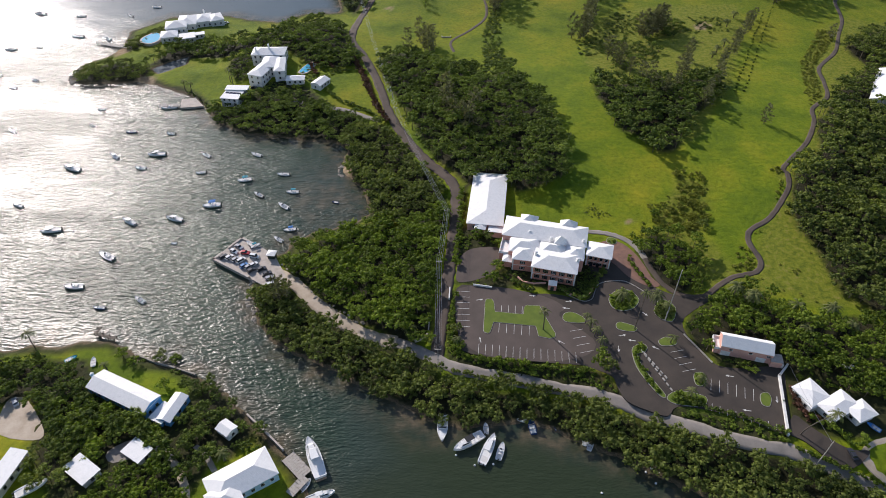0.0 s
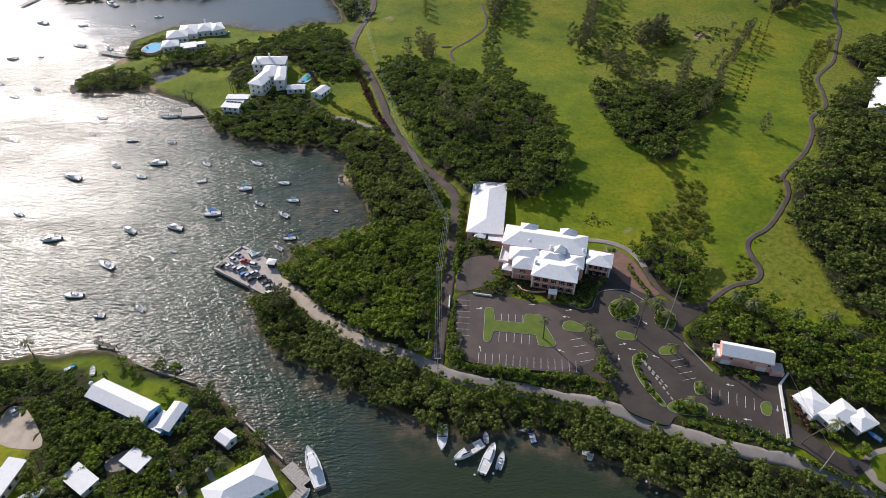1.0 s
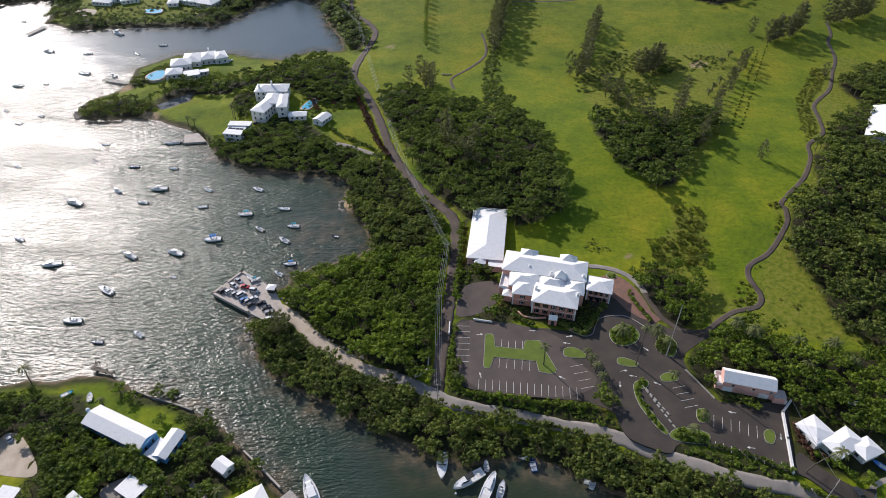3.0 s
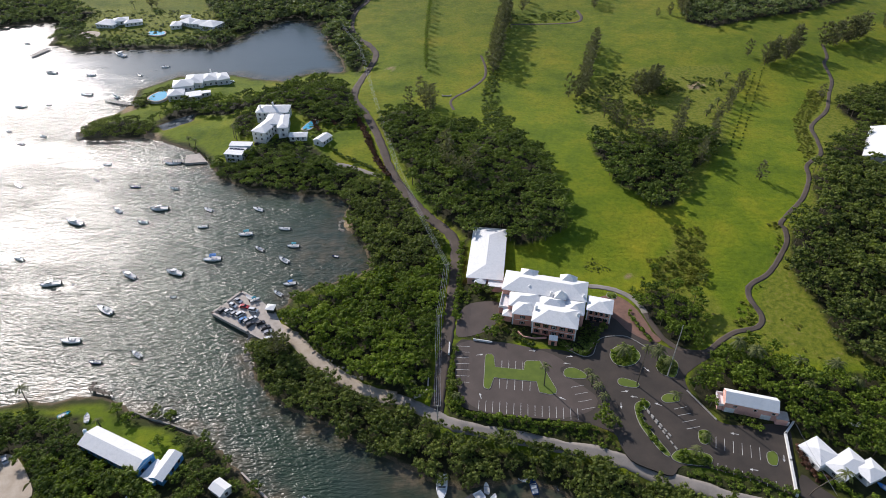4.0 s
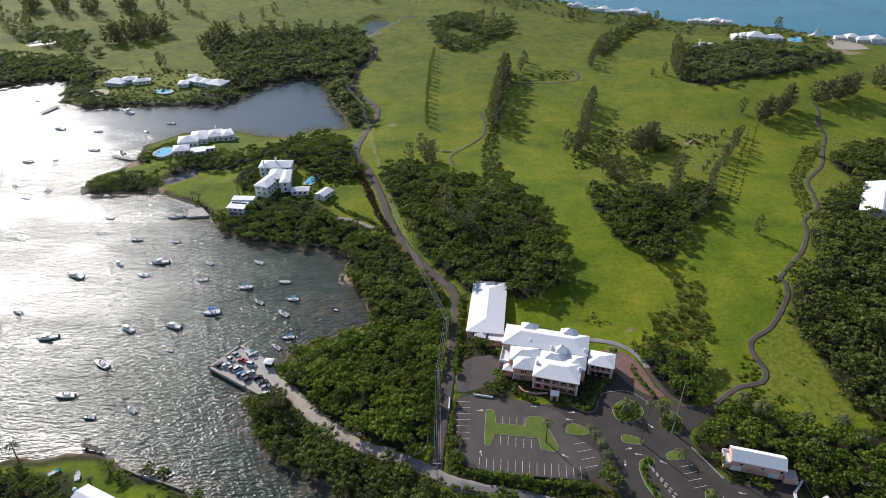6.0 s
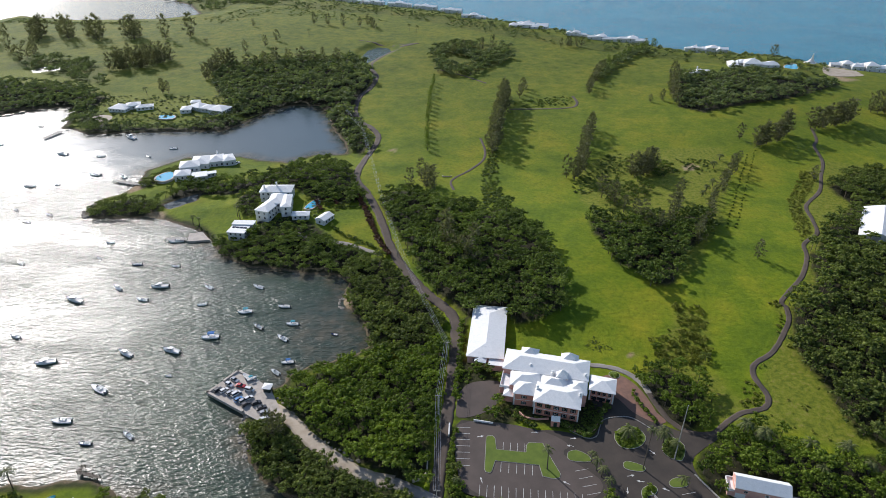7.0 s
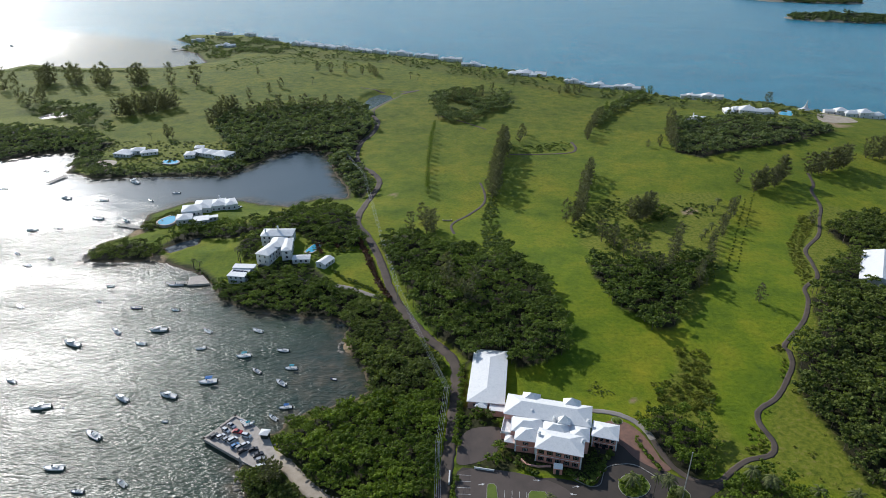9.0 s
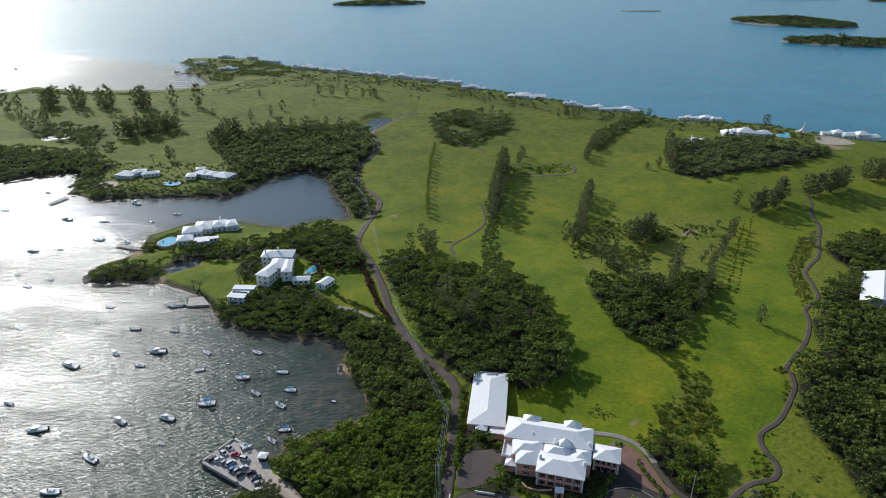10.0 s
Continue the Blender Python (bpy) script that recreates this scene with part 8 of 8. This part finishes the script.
for k, (x, y, r, rise) in enumerate(BROAD):
    tree_thing("broad", x, y, r, rise, 1200 + k, "round leafy garden tree with dense green crown", "tree", "garden trees", LEAF if k % 3 else LEAF_OLIVE, "garden_tree")

# two rows of young shrubs along the fairway
shrub = None
for row, (x0, y0, x1, y1) in enumerate(((235.15, 456.18, 168.70, 325.54), (227.56, 450.73, 164.38, 328.77))):
    for k in range(26):
        s = (k + 0.5 * row) / 26
        rng = random.Random(row * 100 + k)
        x, y = x0 + (x1 - x0) * s + rng.uniform(-0.5, 0.5), y0 + (y1 - y0) * s + rng.uniform(-0.5, 0.5)
        m = pose(x, y, height(x, y) - 0.1, 0, 0, rng.uniform(0, 360))
        if shrub is None:
            tv, tt = BUSHES[0]
            shrub = fast_mesh("shrub", tv * [1.1, 1.1, 1.3], tt, np.zeros(len(tt)), [LEAF_DARK])
            shrub.matrix_basis = m
            tagged(shrub, "young dark green shrub planted in a row on the fairway", "shrub", "shrub rows on the fairway")
        else:
            copy_thing(shrub, m)


def scrub(poly, spacing, rad, label, seed, leaf, keep=0.55):
    x, y = scatter(poly, spacing, seed)
    rng = np.random.RandomState(seed)
    # bushes gather in drifts
    drift = np.sin(x * 0.11 + seed) * np.sin(y * 0.09 + 2 * seed) + 0.5 * np.sin(x * 0.31 + y * 0.27)
    ok = (rng.rand(len(x)) < keep + 0.35 * drift)
    for wood in WOODS:
        ok &= edge_distance(wood, x, y) < 0.5
    x, y = x[ok], y[ok]
    if len(x):
        tagged(foliage_mesh("scrub", x, y, rad, (0.0, 0.4), BUSHES, leaf, seed, trunk=0.0, squash=0.5), label, "scrub", kind="stuff")


scrub([(76.5, 205.9), (86.3, 217.1), (103.1, 235.5), (113.6, 256.0), (123.6, 243.3), (115.0, 209.3), (103.7, 195.3), (92.2, 191.9)], 2.2, (0.5, 1.2), "rough scrub beside the fairway", 41, LEAF_SCRUB, 0.5)
scrub([(114.5, 185.2), (122.4, 198.6), (135.3, 215.8), (147.2, 224.9), (160.7, 251.0), (157.0, 255.6), (180.5, 273.8), (193.8, 295.2), (221.3, 373.4), (255.9, 424.6), (263.8, 416.3), (226.7, 365.7), (216.2, 331.2), (198.1, 298.1), (184.4, 276.2), (165.5, 255.3), (159.9, 238.3), (146.4, 219.2), (131.9, 207.0), (130.5, 191.7), (117.7, 184.6)], 2.2, (0.9, 1.9), "low olive scrub along the cart path", 42, LEAF_SCRUB, 0.95)
scrub([(129.3, 188.4), (136.5, 205.1), (159.6, 234.3), (154.2, 207.9), (157.1, 181.4), (167.9, 163.5), (143.2, 169.6), (125.9, 182.0)], 3.2, (0.8, 1.7), "a few low bushes in the rough grass of the slope", 43, LEAF_SCRUB, -0.05)
scrub([(84.0, 381.2), (95.3, 427.9), (128.1, 456.1), (165.1, 443.7), (196.2, 442.3), (191.2, 415.1), (157.4, 415.6), (114.0, 389.0), (96.3, 371.6)], 3.0, (1.0, 2.2), "scrub above the thicket", 44, LEAF_DARK, 0.5)
scrub([(24.7, 367.4), (27.2, 420.4), (36.3, 481.2), (42.7, 481.1), (38.6, 420.1), (38.8, 370.6)], 2.6, (1.4, 2.6), "dark bushes between the fairways", 45, LEAF_DARK, 0.9)
scrub([(60.1, 225.1), (69.0, 232.8), (76.2, 223.0), (69.7, 221.9)], 1.4, (0.4, 0.9), "low weeds on a bank", 46, LEAF_OLIVE, 0.9)
scrub([(61.0, 586.1), (95.0, 599.6), (122.7, 601.7), (120.5, 574.4), (91.2, 571.2), (61.8, 565.5)], 3.2, (1.2, 2.4), "scrub on a far bank", 47, LEAF_DARK, 0.5)
scrub([(-88.2, 665.1), (-80.9, 711.2), (-93.6, 766.5), (-129.2, 777.8), (-131.8, 750.3), (-96.8, 736.3)], 4.0, (1.5, 3.0), "reedy scrub round the pond", 48, LEAF_OLIVE, 0.7)
scrub([(-350.0, 962.3), (-303.7, 1072.3), (-248.6, 1074.9), (-148.8, 1025.0), (-72.4, 951.7), (-158.7, 973.0), (-267.5, 1001.7), (-311.0, 918.1)], 7.0, (1.6, 3.0), "far bushes on the headland", 49, LEAF_DARK, 0.6)
scrub([(-647.5, 939.0), (-635.7, 1002.5), (-536.2, 962.9), (-404.3, 950.4), (-356.8, 982.2), (-372.8, 955.5), (-479.6, 933.1), (-607.1, 954.7)], 4.0, (1.4, 2.6), "dark hedge along the far western shore", 50, LEAF_DARK, 0.95)
scrub([(-100.3, 273.4), (-88.6, 273.4), (-54.6, 146.9), (-76.4, 169.7)], 3.0, (0.8, 1.4), "bushes by the quay", 51, LEAF_OLIVE, 0.6)
scrub([(-160.7, 145.6), (-142.6, 150.9), (-123.0, 153.8), (-91.9, 141.1), (-86.7, 130.9), (-109.6, 145.7), (-132.1, 150.8)], 4.5, (0.8, 1.8), "garden shrubs on the south shore", 52, LEAF, 0.4)

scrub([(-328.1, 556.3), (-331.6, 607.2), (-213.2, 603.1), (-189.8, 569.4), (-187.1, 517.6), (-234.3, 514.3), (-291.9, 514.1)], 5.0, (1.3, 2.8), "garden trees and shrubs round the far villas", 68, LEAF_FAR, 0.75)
scrub(GARDENS[1], 1.9, (0.9, 1.8), "dense green shrubs between car park and road", 53, LEAF, 1.2)
scrub(GARDENS[0], 1.7, (0.6, 1.2), "dark shrubs in the clubhouse beds", 54, LEAF_DARK, 0.75)
scrub(GARDENS[8], 1.5, (0.6, 1.3), "dense shrubs in the beds before the clubhouse", 66, LEAF_DARK, 1.1)
scrub(GARDENS[9], 2.6, (0.8, 1.9), "garden undergrowth round the sheds", 67, LEAF_OLIVE, 0.55)
scrub(GARDENS[12], 1.8, (0.7, 1.6), "dark shrubs before the pink lodge", 69, LEAF_DARK, 0.6)
scrub(GARDENS[7], 2.6, (0.8, 1.8), "garden shrubs round the white cottage", 64, LEAF, 0.45)
scrub(GARDENS[10], 2.0, (0.8, 1.6), "shrubs beside the forecourt", 65, LEAF, 0.6)
scrub(GARDENS[2], 2.2, (0.9, 1.8), "dense shrubs beside the pavilion", 55, LEAF, 0.8)
scrub(GARDENS[5], 3.0, (0.9, 2.0), "garden shrubs round the blue cottage", 56, LEAF_OLIVE, 0.6)
scrub(GARDENS[6], 2.6, (0.9, 2.0), "garden shrubs below the tall villa", 57, LEAF_DARK, 0.8)
scrub([(45.7, 142.3), (54.6, 138.4), (59.8, 134.5), (61.0, 138.6), (58.9, 148.7), (57.3, 155.4), (55.5, 159.6), (53.3, 156.8), (55.0, 149.5), (53.7, 144.4)], 2.0, (1.2, 2.4), "dense shrubs and small trees in the car park", 58, LEAF, 1.2)
scrub([(117.6, 130.3), (118.2, 124.6), (121.1, 118.1), (121.5, 114.9), (117.0, 112.9), (114.5, 119.2)], 2.0, (0.8, 1.6), "reddish shrubs by the cottage lane", 59, LEAF_RED, 0.9)
scrub([(-91.7, 378.3), (-70.0, 387.7), (-51.0, 377.1), (-63.3, 361.7), (-75.0, 347.6), (-86.6, 357.2)], 2.6, (1.0, 2.0), "garden shrubs round the pool", 60, LEAF_DARK, 0.6)
scrub([(-150.0, 348.5), (-135.3, 331.7), (-129.6, 322.1), (-133.3, 320.9), (-142.2, 334.0), (-154.6, 346.2)], 2.2, (0.9, 1.8), "shore bushes by the landing", 61, LEAF_DARK, 0.9)
scrub([(-109.6, 143.1), (-89.2, 141.6), (-85.5, 133.3), (-89.4, 133.3), (-108.6, 143.1)], 3.0, (0.8, 1.6), "bushes along the sea wall", 62, LEAF, 0.5)
scrub([(122.5, 139.9), (150.9, 130.3), (147.5, 123.5), (144.4, 128.0), (134.0, 130.3), (124.4, 135.0)], 2.6, (1.0, 2.2), "bushes behind the cottage", 63, LEAF, 0.8)

# ---- boulders along the shore road and shore ----
rng = random.Random(5)
rock_meshes = []
for k in range(4):
    bm = fresh()
    bmesh.ops.create_icosphere(bm, subdivisions=1, radius=1.0)
    for v in bm.verts:
        v.co *= rng.uniform(0.7, 1.15)
    me = bpy.data.meshes.new("boulder")
    bm.to_mesh(me)
    bm.free()
    me.materials.append(STONE)
    rock_meshes.append(me)
for line, n, size in (([(-66.9, 196.1), (-61.8, 190.5), (-55.9, 183.5), (-50.3, 176.9), (-42.8, 170.7), (-35.7, 165.8), (-28.8, 161.4)], 26, 0.9), ([(-45.4, 165.1), (-39.5, 161.2), (-30.4, 155.7), (-19.6, 151.2)], 14, 0.7), ([(-78.5, 186.7), (-78.4, 180.3), (-75.6, 172.5), (-72.4, 165.1)], 18, 1.2), ([(-225.1, 359.3), (-229.7, 365.1), (-229.3, 375.7)], 14, 1.6), ([(-50.3, 261.2), (-52.4, 267.1), (-49.6, 272.1)], 12, 1.2)):
    pts = np.array(rounded(line, False, 5))
    for k in range(n):
        q = pts[int(k / n * len(pts))]
        x, y = q[0] + rng.uniform(-1, 1), q[1] + rng.uniform(-1, 1)
        s = size * rng.uniform(0.6, 1.3)
        ob = share("boulder", rng.choice(rock_meshes), None, pose(x, y, max(height(x, y), -0.2), 0, 0, rng.uniform(0, 360)) @ Matrix.Diagonal((s, s * 0.8, s * 0.6, 1)))
        tagged(ob, "weathered pale limestone boulder", "boulder", "boulders along road and shore")


# ---- poles and wires ----
def utility_pole(x, y, tall, turn, label="grey utility pole with a crossarm and insulators"):
    e = thing("utility_pole", pose(x, y, height(x, y), 0, 0, turn), label, "utility pole", "utility poles")
    bm = fresh()
    tube(bm, (0, 0, -0.5), (0, 0, tall), 0.17, 0.11, 8)
    part("pole", bm, WOOD, e)
    bm = fresh()
    box(bm, 0, 0.12, tall - 0.6, 2.4, 0.14, 0.16)
    part("crossarm", bm, WOOD, e)
    for k in (-1.05, -0.4, 0.4, 1.05):
        bm = fresh()
        tube(bm, (k, 0.12, tall - 0.44), (k, 0.12, tall - 0.15), 0.07, 0.05, 6)
        part("insulator", bm, CONCRETE, e)
    return e


POLES = [(-1.77, 141.94), (-1.56, 184.37), (1.71, 217.62), (-25.43, 306.11), (-65.14, 494.22), (-88.07, 551.99)]
for k, (x, y) in enumerate(POLES):
    utility_pole(x, y, 10.0, (0, 0, 14, 22, 10, 10)[k])
utility_pole(116.74, 103.81, 12.0, 40)


def wire(points, label):
    bm = fresh()
    for a, b in zip(points, points[1:]):
        a, b = Vector(a), Vector(b)
        sag = 0.018 * (b - a).length
        prev = a
        for k in range(1, 9):
            s = k / 8
            q = a.lerp(b, s) - Vector((0, 0, 4 * sag * s * (1 - s)))
            tube(bm, prev, q, 0.04, 0.04, 4, False)
            prev = q
    me = bpy.data.meshes.new("power_line")
    bm.to_mesh(me)
    bm.free()
    me.materials.append(STEEL)
    tagged(new("power_line", me), label, "power line", "power lines")


for off in (-1.05, -0.4, 0.4, 1.05):
    wire([(x + off, y + 0.12, height(x, y) + 9.85) for x, y in POLES], "thin overhead wire slung between utility poles")
ex, ey = 116.74, 103.81
fx, fy = 116.88, 134.18
wire([(ex, ey, height(ex, ey) + 11.5), (fx, fy, height(fx, fy) + 8.0)], "thin overhead wire crossing the car park's end")


def flagpole(x, y, tall, label):
    e = thing("flagpole", pose(x, y, height(x, y)), label, "pole")
    bm = fresh()
    tube(bm, (0, 0, -0.3), (0, 0, tall), 0.24, 0.14, 8)
    part("pole", bm, KERB, e)
    bm = fresh()
    tube(bm, (0, 0, -0.2), (0, 0, 0.5), 0.32, 0.28, 10)
    part("footing", bm, CONCRETE, e)
    bm = fresh()
    bmesh.ops.create_icosphere(bm, subdivisions=1, radius=0.16)
    part("finial", bm, GEL, e).matrix_basis = pose(0, 0, tall + 0.1)
    return e


flagpole(83.78, 161.81, 26.0, "tall pale flagpole beside the drive")

# lanes on the south shore and small golf things
ribbon("path_track", [(-94.8, 111.2), (-88.8, 108.3), (-82.7, 102.6), (-78.9, 96.9), (-75.9, 89.7)], 2.6, SANDY, 0.08, "sandy wheel track between gardens", "path")
ribbon("path_garden", [(-79.8, 110.9), (-76.0, 108.3), (-73.3, 104.9), (-71.1, 102.0)], 1.8, OLD_ROAD, 0.08, "grey garden path", "path")
ribbon("path_villa", [(-91.5, 336.0), (-78.8, 327.7), (-68.7, 324.5), (-55.6, 321.8), (-42.1, 314.2), (-35.5, 309.7)], 3.0, OLD_ROAD, 0.08, "pale villa drive through trees", "path")
sea_wall = thing("boundary_wall", pose(0, 0, 0), "low grey sea wall along a lawn", "wall")
wall_run(sea_wall, [(-112.0, 148.5), (-104.2, 145.1), (-95.9, 142.6), (-88.4, 139.8)], -0.5, 1.7, 0.6, STONE, "wall_run")
creek_wall = thing("boundary_wall", pose(0, 0, 0), "grey creek-side retaining wall", "wall")
wall_run(creek_wall, [(-65.8, 123.0), (-58.4, 116.5), (-51.6, 110.2)], -0.5, 1.9, 0.6, CONCRETE, "wall_run")
bench_x, bench_y = 2.27, 415.15
shelter = thing("tee_shelter", pose(bench_x, bench_y, height(bench_x, bench_y)), "small pale stone tee marker wall on the grass", "wall")
wall_run(shelter, [(-3.0, 0.9), (-3.0, -0.9), (3.0, -0.9), (3.0, 0.9)], -0.2, 0.9, 0.4, CONCRETE, "wall_run")
